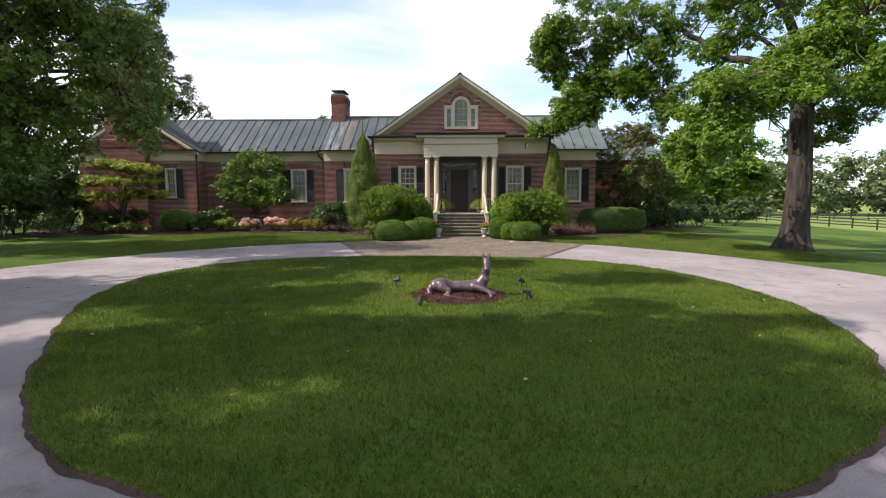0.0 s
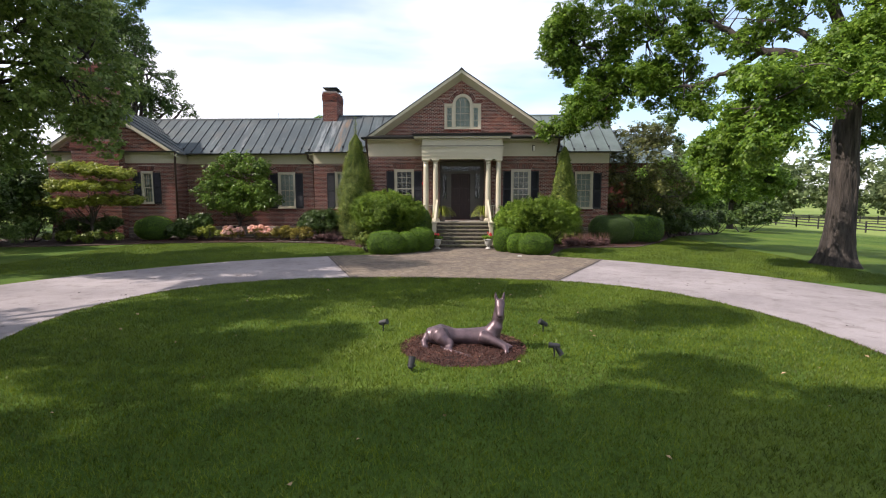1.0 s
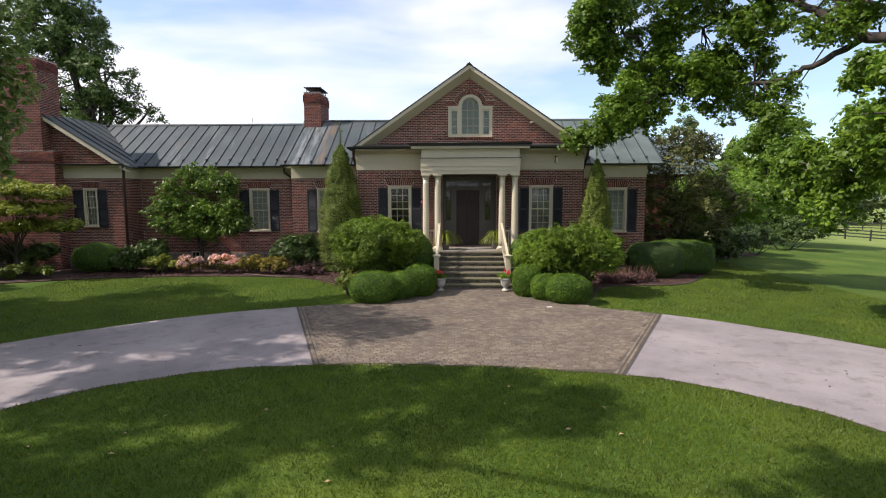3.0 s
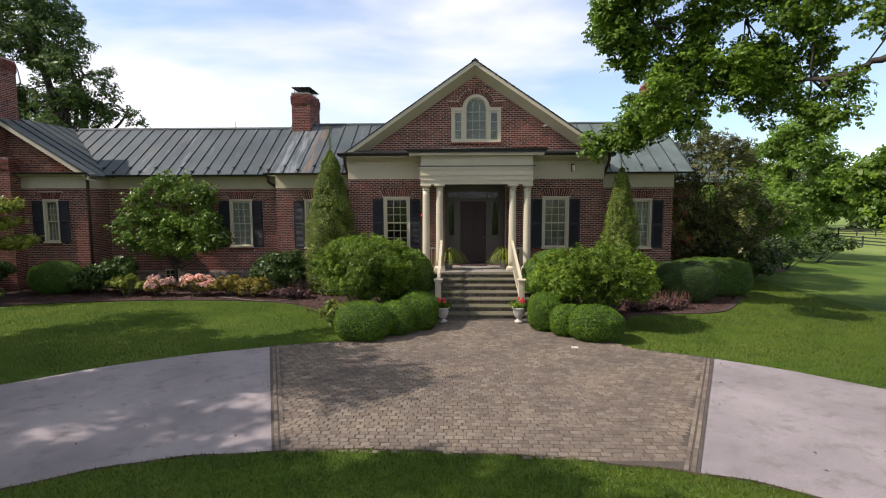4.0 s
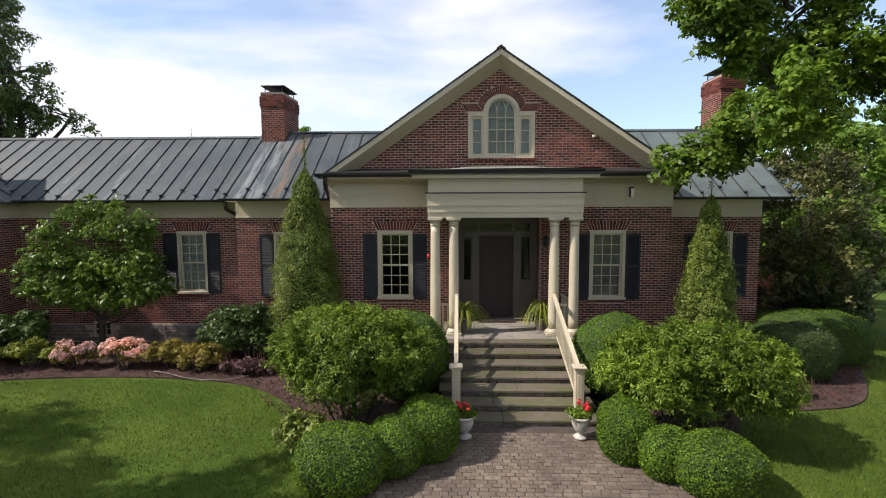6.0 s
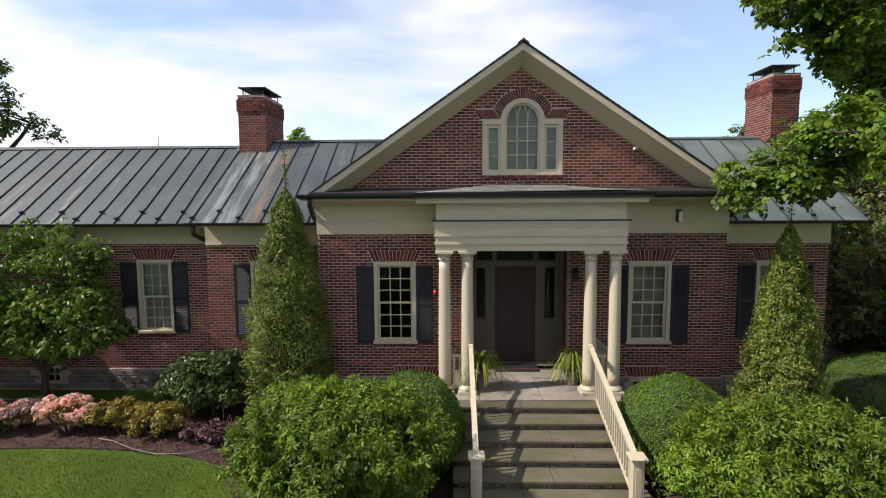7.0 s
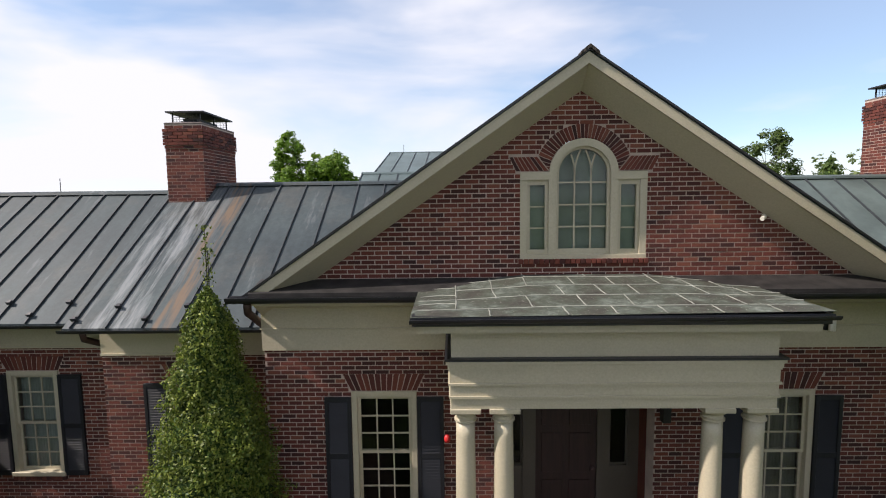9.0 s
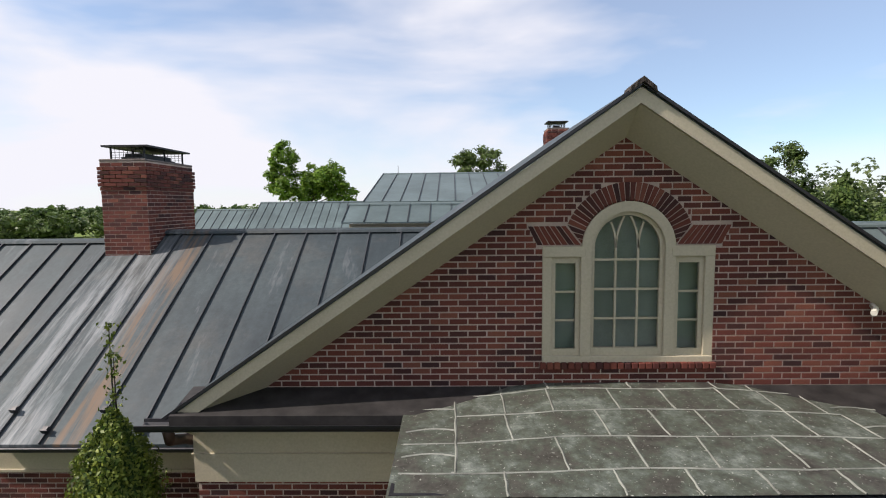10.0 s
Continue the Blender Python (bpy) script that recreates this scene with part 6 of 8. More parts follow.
def spire(name, label, at, r, h, leaf, seed, count=16000, size=0.07, slope=1.6, blunt=0.05, leaders=0):
    """A narrow upright evergreen: stem, leafy cone with an uneven outline, thin leaders."""
    rs = np.random.RandomState(seed)
    t = thing(name, label, "tree", (at[0], at[1], float(ground_z(at[0], at[1]))))
    s = Solid().pipe([(0, 0, -0.1), (0.02, 0, h * 0.5), (0, 0.02, h * 0.97)], 0, 8, [0.08, 0.05, 0.01])
    part("stem", s.mesh("stem"), M["bark_dark"], t)
    z = rs.uniform(0.0, 1, count * 2)
    prof = (blunt + (1 - blunt) * np.minimum(1, (1 - z) * slope)) * np.sqrt(np.minimum(1, (1 - z) * 11)) * (0.88 + 0.12 * np.minimum(1, z * 6))
    keep = rs.uniform(0, 1, count * 2) < prof * 1.1
    z, prof = z[keep][:count], prof[keep][:count]
    a = rs.uniform(0, 2 * math.pi, len(z))
    k = h / r
    bump = np.array([1 + 0.30 * noise.noise(Vector((math.cos(p) * 1.7, math.sin(p) * 1.7, q * k * 1.7 + seed))) + 0.26 * noise.noise(Vector((math.cos(p) * 4.5, math.sin(p) * 4.5, q * k * 4.5))) + 0.16 * noise.noise(Vector((math.cos(p) * 10, math.sin(p) * 10, q * k * 10))) for p, q in zip(a, z)])
    q = r * prof * bump * rs.uniform(0.78, 1.14, len(z))
    c = np.stack([q * np.cos(a), q * np.sin(a), 0.05 + z * (h - 0.05)], 1)
    nrm = np.stack([np.cos(a), np.sin(a), 0.5 + 0 * a], 1)
    # dense heart under the outer leaves, their inner shade put into its colour
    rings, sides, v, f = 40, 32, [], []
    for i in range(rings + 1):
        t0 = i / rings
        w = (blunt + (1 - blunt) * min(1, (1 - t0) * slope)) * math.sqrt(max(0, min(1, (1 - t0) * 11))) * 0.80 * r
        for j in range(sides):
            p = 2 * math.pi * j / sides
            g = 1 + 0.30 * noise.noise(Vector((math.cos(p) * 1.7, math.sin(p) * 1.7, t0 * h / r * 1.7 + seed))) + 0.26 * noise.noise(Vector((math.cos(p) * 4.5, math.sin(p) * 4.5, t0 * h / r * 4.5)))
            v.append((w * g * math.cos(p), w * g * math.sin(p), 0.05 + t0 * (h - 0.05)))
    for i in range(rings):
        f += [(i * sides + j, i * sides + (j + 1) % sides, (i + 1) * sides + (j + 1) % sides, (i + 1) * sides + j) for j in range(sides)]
    part("heart", mesh("heart", v, f, M["shade_core"], True), None, t)
    # loose leaders above the clipped body
    for i in range(leaders):
        a0, top = rs.uniform(0, 6.28), h * (1.16 - 0.06 * i)
        tt = 1 - 0.17 * rs.uniform(0, 1, 130) ** 1.4
        line = np.stack([0.10 * np.cos(a0) * tt + rs.normal(0, 0.04, 130), 0.10 * np.sin(a0) * tt + rs.normal(0, 0.04, 130), tt * top], 1)
        part("leader", Solid().pipe([(0.08 * math.cos(a0), 0.08 * math.sin(a0), h * 0.9), (0.10 * math.cos(a0), 0.10 * math.sin(a0), top)], 0, 5, [0.012, 0.004]).mesh("leader"), M["bark_dark"], t)
        c, nrm = np.vstack([c, line]), np.vstack([nrm, rs.normal(0, 1, (130, 3))])
    v, f = leaf_cards(c, nrm, size, rs, 0.55, 0.7)
    part("foliage", mesh("foliage", v, f), M[leaf], t)
    return t


# trees
def oak(at):
    """The old oak: furrowed trunk, long crooked limbs, leaf whorls in hanging boughs."""
    rs = np.random.RandomState(11)
    z0 = float(ground_z(*at))
    t = thing("oak_tree", "broad old oak with deeply furrowed trunk", "tree", (at[0], at[1], z0 - 0.05))
    o = np.array([at[0], at[1], z0 - 0.05])
    rings, sides, tall = 60, 64, 7.6
    v, f = [], []
    for i in range(rings + 1):
        z = tall * i / rings
        r = 0.45 + 0.30 * math.exp(-z / 0.5) - 0.012 * z
        for k in range(sides):
            a = 2 * math.pi * k / sides
            root = 1 + 0.16 * math.exp(-z / 0.5) * math.sin(5 * a + 1.0)
            q = Vector((math.cos(a) * 4.6, math.sin(a) * 4.6, z * 0.9))
            cut = 0.045 * noise.noise(q * 1.6) + 0.03 * noise.noise(Vector((math.cos(a) * 9, math.sin(a) * 9, z * 2.2)))
            lump = 0.05 * noise.noise(Vector((math.cos(a), math.sin(a), z * 0.5)))
            rr = r * (root + lump) + cut
            v.append((rr * math.cos(a) + 0.05 * math.sin(z * 0.7), rr * math.sin(a), z))
    for i in range(rings):
        f += [(i * sides + k, i * sides + (k + 1) % sides, (i + 1) * sides + (k + 1) % sides, (i + 1) * sides + k) for k in range(sides)]
    part("trunk", mesh("trunk", v, f, M["bark"], True), None, t)
    ways = [
        (0.22, [(0, 0, 6.2), (-1.2, 0.7, 7.3), (-2.4, 1.5, 7.9), (-3.3, 2.3, 8.9), (-4.0, 3.0, 9.4), (-5.5, 4.2, 9.0), (-7.2, 4.9, 8.7)]),
        (0.11, [(-2.2, 1.4, 7.8), (-3.2, 2.1, 7.2), (-3.8, 2.5, 6.9), (-4.9, 3.3, 6.9), (-6.6, 4.5, 7.1), (-7.7, 5.4, 6.6), (-8.2, 5.7, 6.0)]),
        (0.26, [(0, 0, 6.6), (-0.6, 0.3, 9), (-2.0, 1.0, 11.2), (-3.7, 2.0, 12.4)]),
        (0.28, [(0, 0, 6.8), (0.6, -0.3, 9.5), (1.3, -0.5, 12), (1.8, -0.5, 14)]),
        (0.20, [(0.1, 0, 6.2), (1.6, 0.3, 7.4), (3.3, 0.7, 8.6), (4.8, 1.0, 9.2)]),
        (0.13, [(-0.1, -0.2, 5.8), (-0.9, -1.2, 6.6), (-2.2, -2.1, 6.7), (-3.5, -3.0, 6.3), (-4.6, -3.7, 5.6), (-5.3, -4.2, 4.8)]),
        (0.07, [(-2.2, -2.1, 6.7), (-3.4, -1.8, 6.1), (-4.3, -1.3, 4.9), (-4.6, -0.9, 3.7)]),
        (0.07, [(-7.2, 4.9, 8.7), (-8.2, 4.7, 9.0), (-9.0, 4.5, 9.2)]),
        (0.14, [(0, -0.3, 6.4), (0.2, -1.7, 7.6), (0.0, -3.5, 8.4)]),
        (0.18, [(0, 0.2, 6.6), (-0.2, 2.5, 8.8), (-0.7, 4.5, 10)]),
        (0.08, [(0.2, -0.3, 5.6), (1.0, -0.9, 6.2), (1.7, -1.4, 6.2)]),
        (0.13, [(0.1, 0.2, 6.0), (0.5, 1.8, 7.0), (0.8, 3.2, 6.8), (1.2, 4.0, 5.6)]),
    ]
    s, tips = Solid(), []
    for r, pts in ways:
        fine = []
        for i in range(len(pts) - 1):
            p = [np.array(pts[min(max(i + k, 0), len(pts) - 1)], float) for k in (-1, 0, 1, 2)]
            for q in np.arange(0, 1, 0.2):
                fine.append(0.5 * ((2 * p[1]) + (p[2] - p[0]) * q + (2 * p[0] - 5 * p[1] + 4 * p[2] - p[3]) * q * q + (3 * p[1] - p[0] - 3 * p[2] + p[3]) * q ** 3) + rs.normal(0, 0.05, 3))
        n = len(fine)
        k = Solid().pipe([tuple(q) for q in fine], 0, 10, [r * (1 - 0.86 * (i / n) ** 0.8) * (1 + rs.uniform(-0.07, 0.07)) for i in range(n)])
        part("limb", k.mesh("limb", smooth=True), M["bark_dark"], t)
        tips += fine[3:]
    tips = np.array(tips)
    lobes = [
        # long bough towards the house
        (-9.3, 4.4, 8.9, 0.55, 0.7, 1.1, 16), (-8.7, 4.6, 9.9, 0.9, 1.1, 0.8, 16), (-8.1, 5.1, 9.6, 1.4, 1.4, 1.0, 24), (-8.3, 4.6, 8.1, 0.45, 0.5, 0.5, 8),
        (-8.8, 5.4, 5.5, 0.8, 0.6, 0.35, 13), (-7.9, 5.2, 6.2, 0.9, 0.6, 0.5, 14), (-8.5, 3.0, 6.3, 0.8, 0.8, 0.8, 14), (-7.2, 5.3, 7.2, 0.6, 0.8, 0.9, 13), (-8.75, 4.4, 7.95, 0.42, 0.5, 0.35, 9), (-8.55, 4.5, 7.3, 0.15, 0.25, 0.2, 3), (-6.8, 4.7, 8.0, 1.0, 1.0, 1.0, 22),
        (-5.6, 4.2, 7.0, 1.0, 0.9, 0.7, 18), (-4.9, 3.6, 7.7, 1.2, 1.1, 0.8, 24), (-6.9, 4.7, 6.6, 0.8, 0.8, 0.7, 18), (-3.9, 2.8, 6.3, 0.6, 0.7, 0.8, 10), (-2.9, 6.2, 6.6, 1.0, 1.2, 0.8, 14), (-4.4, 4.8, 7.6, 1.0, 1.0, 0.6, 12),
        # crown
        (-5.3, 3.9, 10.0, 1.7, 1.5, 0.9, 26), (-3.4, 2.3, 10.3, 1.6, 1.5, 1.1, 18), (-2.2, 1.2, 8.9, 1.3, 1.0, 0.6, 10), (-3.0, 1.8, 8.2, 1.1, 0.8, 0.5, 8), (-4.3, 3.0, 8.8, 1.2, 1.0, 0.6, 14),
        (-6.2, 4.3, 9.3, 1.2, 1.0, 0.7, 14), (-6.6, 4.5, 11.8, 2.2, 2.0, 1.2, 26), (-2.4, 1.2, 9.8, 1.2, 1.2, 0.7, 8), (-0.2, -0.5, 11.8, 4.0, 3.6, 3.0, 105), (3.3, 0.5, 9.3, 3.0, 3.0, 2.2, 50), (-0.7, 4.0, 10.2, 2.6, 2.2, 1.7, 24), (1.3, -4.0, 9.5, 2.4, 2.4, 1.5, 34),
        # low boughs over the drive
        (-5.3, -4.1, 5.0, 0.9, 1.2, 0.8, 24), (-5.5, -4.6, 3.9, 0.6, 0.8, 0.6, 13), (-4.7, -2.4, 4.3, 0.8, 1.1, 0.8, 22), (-4.6, -1.0, 3.2, 0.6, 0.9, 0.6, 16), (-4.5, -0.2, 4.1, 0.7, 0.8, 0.6, 14), (-3.7, -4.7, 5.4, 1.2, 1.1, 0.6, 18),
        (-2.3, -3.0, 6.0, 1.4, 1.3, 0.6, 22), (-4.0, -2.9, 6.0, 1.4, 1.5, 0.5, 22), (-0.9, -3.6, 6.2, 1.3, 1.2, 0.7, 18), (-1.6, -1.3, 6.1, 0.9, 0.8, 0.5, 12), (-1.2, -2.0, 7.1, 1.4, 1.0, 0.7, 24), (0.0, -2.2, 7.9, 1.8, 1.3, 0.9, 26),
        (1.7, -1.5, 6.1, 1.1, 0.9, 0.7, 18), (2.2, 1.9, 5.3, 1.0, 1.0, 0.9, 16), (3.2, 1.0, 6.4, 1.2, 1.2, 1.0, 18), (1.2, 2.2, 4.4, 0.7, 0.8, 0.6, 9), (1.0, 1.2, 6.6, 0.8, 0.8, 0.6, 8)]
    made = []
    for l in lobes:
        d, p = ball_points(int(l[6] * 1.25), rs, 0.3)
        made += [(*(np.array(l[:3]) + q * np.array(l[3:6]) * 1.06), rs.uniform(0.20, 0.50)) for q in p]
    made = np.array(made)
    for c in made[::3]:
        q = tips[np.argmin(((tips - c[:3]) ** 2).sum(1))]
        limb(s, q, c[:3], 0.035, 0.008, rs, 0.22, 5)
    tagged(part("twig_mass", s.mesh("twig_mass", smooth=True), M["bark_dark"], t), kind="stuff")
    v, f = clump_leaves(made, 250, 0.112, rs, 0.62, 0.8, 0.4)
    part("crown", mesh("crown", v, f), M["oak_leaf"], t)
    return t


oak((13.2, -7.5))
# some high lobes stay out of view, added for the shade they cast
tree("shade_tree", "large spreading shade tree with low boughs", (-18.5, -11.5), 0.42, 4.2, [(4.5, 1.0, 6.6, 2.9, 2.5, 2.4), (6.7, 1.4, 6.3, 1.4, 1.6, 2.2), (6.2, 1.3, 4.5, 1.3, 1.3, 1.0), (3.5, 1.2, 4.2, 2.0, 1.8, 1.2), (5.5, 1.4, 8.8, 2.0, 2.0, 1.4), (1.5, 0, 8.6, 4.0, 3.4, 3.0), (2.4, 1.0, 4.7, 2.4, 2.0, 1.2), (-3, 0, 7.5, 3.5, 3.0, 2.6), (6.6, -0.5, 9.6, 1.3, 1.2, 0.6), (3.2, -2.4, 10.4, 1.9, 1.3, 0.6), (1.8, 1.6, 3.4, 2.0, 1.6, 0.8), (-0.3, 3.8, 9.4, 2.2, 1.5, 0.9)], 420, 250, "shade_leaf", 0.15, "bark_dark", 21, (0.35, 0.75), 18, droop=0.5)
# three unseen trees, crowns placed to throw dappled shade on lawn and drive
tree("shade_tree", "large spreading shade tree, unseen, placed to dapple the ground", (-12.9, -25.5), 0.5, 6.0, [(-0.4, -1.3, 12, 5.0, 3.4, 3.3), (3.0, -4.5, 11, 4.2, 4.0, 2.4), (4.5, -2.4, 9.5, 2.6, 2.0, 1.4), (3.2, 1.6, 10.5, 3.6, 1.3, 0.6), (6.6, 2.3, 10.5, 2.2, 1.5, 0.5)], 450, 95, "shade_leaf", 0.26, "bark_dark", 22, (0.30, 0.75), 12, limb_r=0.2)
tree("shade_tree", "large spreading shade tree, unseen, placed to dapple the ground", (-15.5, -19.8), 0.4, 6.4, [(0.8, -0.5, 10.5, 2.5, 2.7, 1.0), (4.2, 3.1, 10.5, 3.0, 1.4, 0.6), (1.0, 3.7, 10, 2.2, 1.3, 1.0), (-4.2, -2.3, 10.5, 2.6, 3.0, 1.2), (8.8, 0.5, 10.5, 1.3, 1.0, 0.4)], 300, 95, "shade_leaf", 0.25, "bark_dark", 30, (0.28, 0.68), 8, limb_r=0.2)
tree("shade_tree", "large spreading shade tree, unseen, placed to dapple the ground", (-10.5, -36.0), 0.5, 6.0, [(0, 0, 12, 6, 5.5, 3.4), (4.5, 3.0, 10.5, 4, 4, 2.4), (4.5, -2.5, 10.5, 4, 4, 2.4)], 140, 100, "shade_leaf", 0.30, "bark_dark", 28, (0.6, 1.1), 10)
tree("walnut_tree", "tall feathery tree behind the wing", (-23.5, 10.5), 0.5, 6.0, [(-0.8, -1.5, 11.5, 3.2, 3.4, 4.2), (2.2, -3.0, 11.8, 1.6, 2.0, 2.4), (3.6, -3.2, 9.6, 1.3, 1.8, 1.3), (2.6, -2.8, 8.0, 1.8, 2.0, 1.2), (4.2, -1.2, 8.2, 0.9, 1.2, 0.8), (-2, -2, 8, 3, 3, 2.4), (0.5, -2.0, 15.0, 2.2, 2.4, 1.8)], 240, 200, "dark_leaf", 0.20, "bark_dark", 23, (0.35, 0.75), 14, slim=0.42, droop=0.55)
tree("maple_tree", "bright green rounded maple beside the lawn", (23.8, 19.8), 0.24, 2.4, [(0, 0, 5.9, 3.7, 3.6, 3.2), (-2.2, -1, 4.2, 1.7, 2.0, 1.6), (2.2, -1, 4.3, 1.9, 2.0, 1.7), (0.2, 0, 8.6, 2.4, 2.2, 1.5), (-0.3, -1.5, 3.4, 2.2, 1.8, 1.1)], 210, 300, "maple_leaf", 0.20, "bark_dark", 24, (0.45, 0.85), 10, droop=0.5)
tree("crab_apple", "bronze-green small tree beside the house", (9.7, 2.8), 0.10, 0.8, [(0, 0, 4.4, 2.2, 1.8, 1.8), (0.9, -0.5, 2.4, 1.9, 1.5, 1.4), (-1.2, -0.4, 2.4, 1.3, 1.2, 1.3), (0.2, 0, 5.6, 1.4, 1.2, 0.7)], 190, 130, "brown_leaf", 0.11, "bark_dark", 25, (0.28, 0.50), 14)
tree("lilac", "green multi-stemmed lilac beside the house", (13.0, 6.2), 0.10, 0.8, [(0, 0, 3.4, 2.0, 1.8, 1.5), (1.2, -0.6, 3.0, 1.3, 1.5, 1.0), (-1.4, 0, 2.6, 1.2, 1.4, 1.4)], 110, 180, "maple_leaf", 0.14, "bark_dark", 29, (0.3, 0.6), 12)
tree("dogwood", "light green layered dogwood tree", (-17.4, -2.4), 0.08, 0.9, [(-0.4, 0, 3.55, 1.0, 0.9, 0.22), (1.1, -0.2, 3.3, 1.1, 0.8, 0.22), (-1.0, 0, 2.75, 1.3, 1.1, 0.2), (0.7, -0.3, 2.7, 1.3, 1.1, 0.2), (1.0, 0.1, 2.05, 1.4, 1.1, 0.18), (-0.9, -0.2, 1.95, 1.3, 1.1, 0.18)], 210, 120, "yellow_leaf", 0.10, "bark_dark", 26, (0.22, 0.42), 14, flat=0.34, droop=0.2)
tree("viburnum", "tall leafy viburnum against the wall", (-11.4, 0.0), 0.09, 1.0, [(0, 0, 3.35, 1.5, 0.8, 1.05), (0.9, -0.2, 2.4, 1.05, 0.8, 0.85), (-0.9, -0.2, 2.3, 1.0, 0.8, 0.8), (0, -0.2, 2.0, 1.3, 0.8, 0.6), (1.7, -0.3, 2.0, 0.5, 0.5, 0.45)], 120, 190, "viburnum_leaf", 0.125, "bark_dark", 27, (0.25, 0.45), 10, slim=0.42, droop=0.75)

# evergreens by the front wall
spire("holly_spire", "narrow variegated upright evergreen", (-5.25, -0.55), 0.80, 5.2, "variegated", 31, 60000, 0.046, 1.9, 0.20, 2)
spire("holly_spire", "narrow golden upright evergreen under oak boughs", (4.62, -2.2), 0.74, 4.45, "variegated", 32, 60000, 0.046, 1.2, 0.18, 1)

# big shrubs and clipped balls by the steps
shrub("fragrant_shrub", "bright green spreading shrub beside the steps", (-3.15, -4.9), (1.5, 1.25), 2.2, "shrub_leaf", 0.080, 56000, 41, 0.31, lumps=40, shoots=190, low=0.24)
shrub("fragrant_shrub", "bright green spreading shrub beside the steps", (3.05, -5.1), (1.65, 1.25), 1.95, "shrub_leaf", 0.080, 56000, 42, 0.31, lumps=40, shoots=190, low=0.24)
boxwood((-2.95, -6.75), 0.66, 0.60, 0.84, 51, square=2.6)
boxwood((-2.20, -6.25), 0.44, 0.50, 0.78, 52, 6000, square=2.6)
boxwood((-1.70, -5.75), 0.50, 0.56, 0.92, 53, square=2.6)
boxwood((1.62, -5.8), 0.42, 0.48, 0.92, 54, square=2.6)
boxwood((2.05, -6.35), 0.38, 0.40, 0.72, 55, 6000, square=2.6)
boxwood((2.66, -6.72), 0.64, 0.55, 0.76, 56, square=2.6)
boxwood((-2.35, -3.0), 0.95, 0.9, 1.85, 57, 12000, "large rounded boxwood bush below the window")
boxwood((2.30, -3.0), 0.95, 0.9, 1.80, 58, 12000, "large rounded boxwood bush below the window")
# darker leaf than the hedge: this bush's shade is put into its colour
boxwood((7.05, -1.45), 0.98, 0.72, 1.28, 59, 12000, "clipped evergreen bush in the bed, leaves darkened as if shaded", "evergreen_bush", 3.0, leaf="holly_leaf")
boxwood((-15.3, -0.9), 0.95, 0.7, 1.15, 60, 9000, "rounded boxwood below the wing window")
shrub("rhododendron", "dark green rounded rhododendron bush", (-7.05, -0.55), (1.15, 0.8), 1.50, "holly_leaf", 0.072, 26000, 61, lumps=46)
shrub("hydrangea", "leafy green hydrangea bush", (-13.2, -0.6), (0.75, 0.7), 1.25, "holly_leaf", 0.14, 6000, 62)
shrub("azalea", "low pink flowering azalea bush", (-9.85, -1.35), (0.72, 0.45), 0.75, "orange_leaf", 0.05, 4000, 63, blooms=("pink_bloom", 2200, 0.06), group="azaleas")
shrub("azalea", "low pink flowering azalea bush", (-11.2, -1.35), (0.55, 0.45), 0.70, "orange_leaf", 0.05, 4000, 64, blooms=("pink_bloom", 1300, 0.06), group="azaleas")
shrub("azalea", "yellowing azalea out of flower", (-8.7, -1.3), (0.6, 0.45), 0.75, "orange_leaf", 0.06, 4500, 65, group="azaleas")
shrub("azalea", "yellowing azalea out of flower", (-7.75, -1.5), (0.6, 0.45), 0.70, "orange_leaf", 0.06, 4500, 66, group="azaleas")
shrub("azalea", "yellow-green azalea out of flower", (-12.4, -1.3), (0.75, 0.5), 0.70, "yellow_leaf", 0.06, 4500, 67, group="azaleas")


def coral_bells(at, rx, ry, seed, stalks=70):
    """Low plum leaves under a crowd of thin upright flower stalks."""
    k = shrub("coral_bells", "low plum-leaved coral bells with thin stalks", at, (rx, ry), 0.34, "plum_leaf", 0.085, 6500, seed, stems=0, category="plant", group="coral bells")
    rs = np.random.RandomState(seed)
    s = Solid()
    for _ in range(stalks):
        a, u = rs.uniform(0, 6.28), rs.uniform(0, 1) ** 0.5
        x, y, h = u * rx * math.cos(a), u * ry * math.sin(a), rs.uniform(0.38, 0.66)
        lx, ly = rs.normal(0, 0.06, 2)
        s.pipe([(x, y, 0.1), (x + lx * 0.4, y + ly * 0.4, h * 0.6), (x + lx, y + ly, h)], 0, 4, [0.006, 0.009, 0.004])
    tagged(part("stalk_mass", s.mesh("stalk_mass"), M["stalk"], k), kind="stuff")


coral_bells((-6.45, -1.75), 0.75, 0.50, 68, 14)
coral_bells((5.05, -3.35), 0.70, 0.35, 69)
coral_bells((5.95, -3.0), 0.65, 0.35, 70)

# low growth round the beds
shrub("evergreen_mass", "dark evergreen bushes under the shade tree", (-20.6, -2.4), (2.2, 1.3), 2.0, "dark_leaf", 0.12, 9000, 70)
shrub("evergreen_mass", "dark evergreen bushes under the shade tree", (-24.5, -4.0), (2.6, 1.5), 2.6, "dark_leaf", 0.13, 9000, 71)
shrub("hosta_row", "low pale-edged groundcover plants", (-17.2, -3.0), (2.1, 0.55), 0.55, "variegated", 0.11, 11000, 72, stems=0)
shrub("hydrangea", "leafy green hydrangea bush", (-13.9, -1.0), (0.7, 0.6), 0.95, "holly_leaf", 0.13, 5000, 73)
shrub("yew_mass", "dark rounded yews beside the lawn", (15.4, 8.2), (1.6, 1.3), 1.6, "holly_leaf", 0.10, 7000, 74)
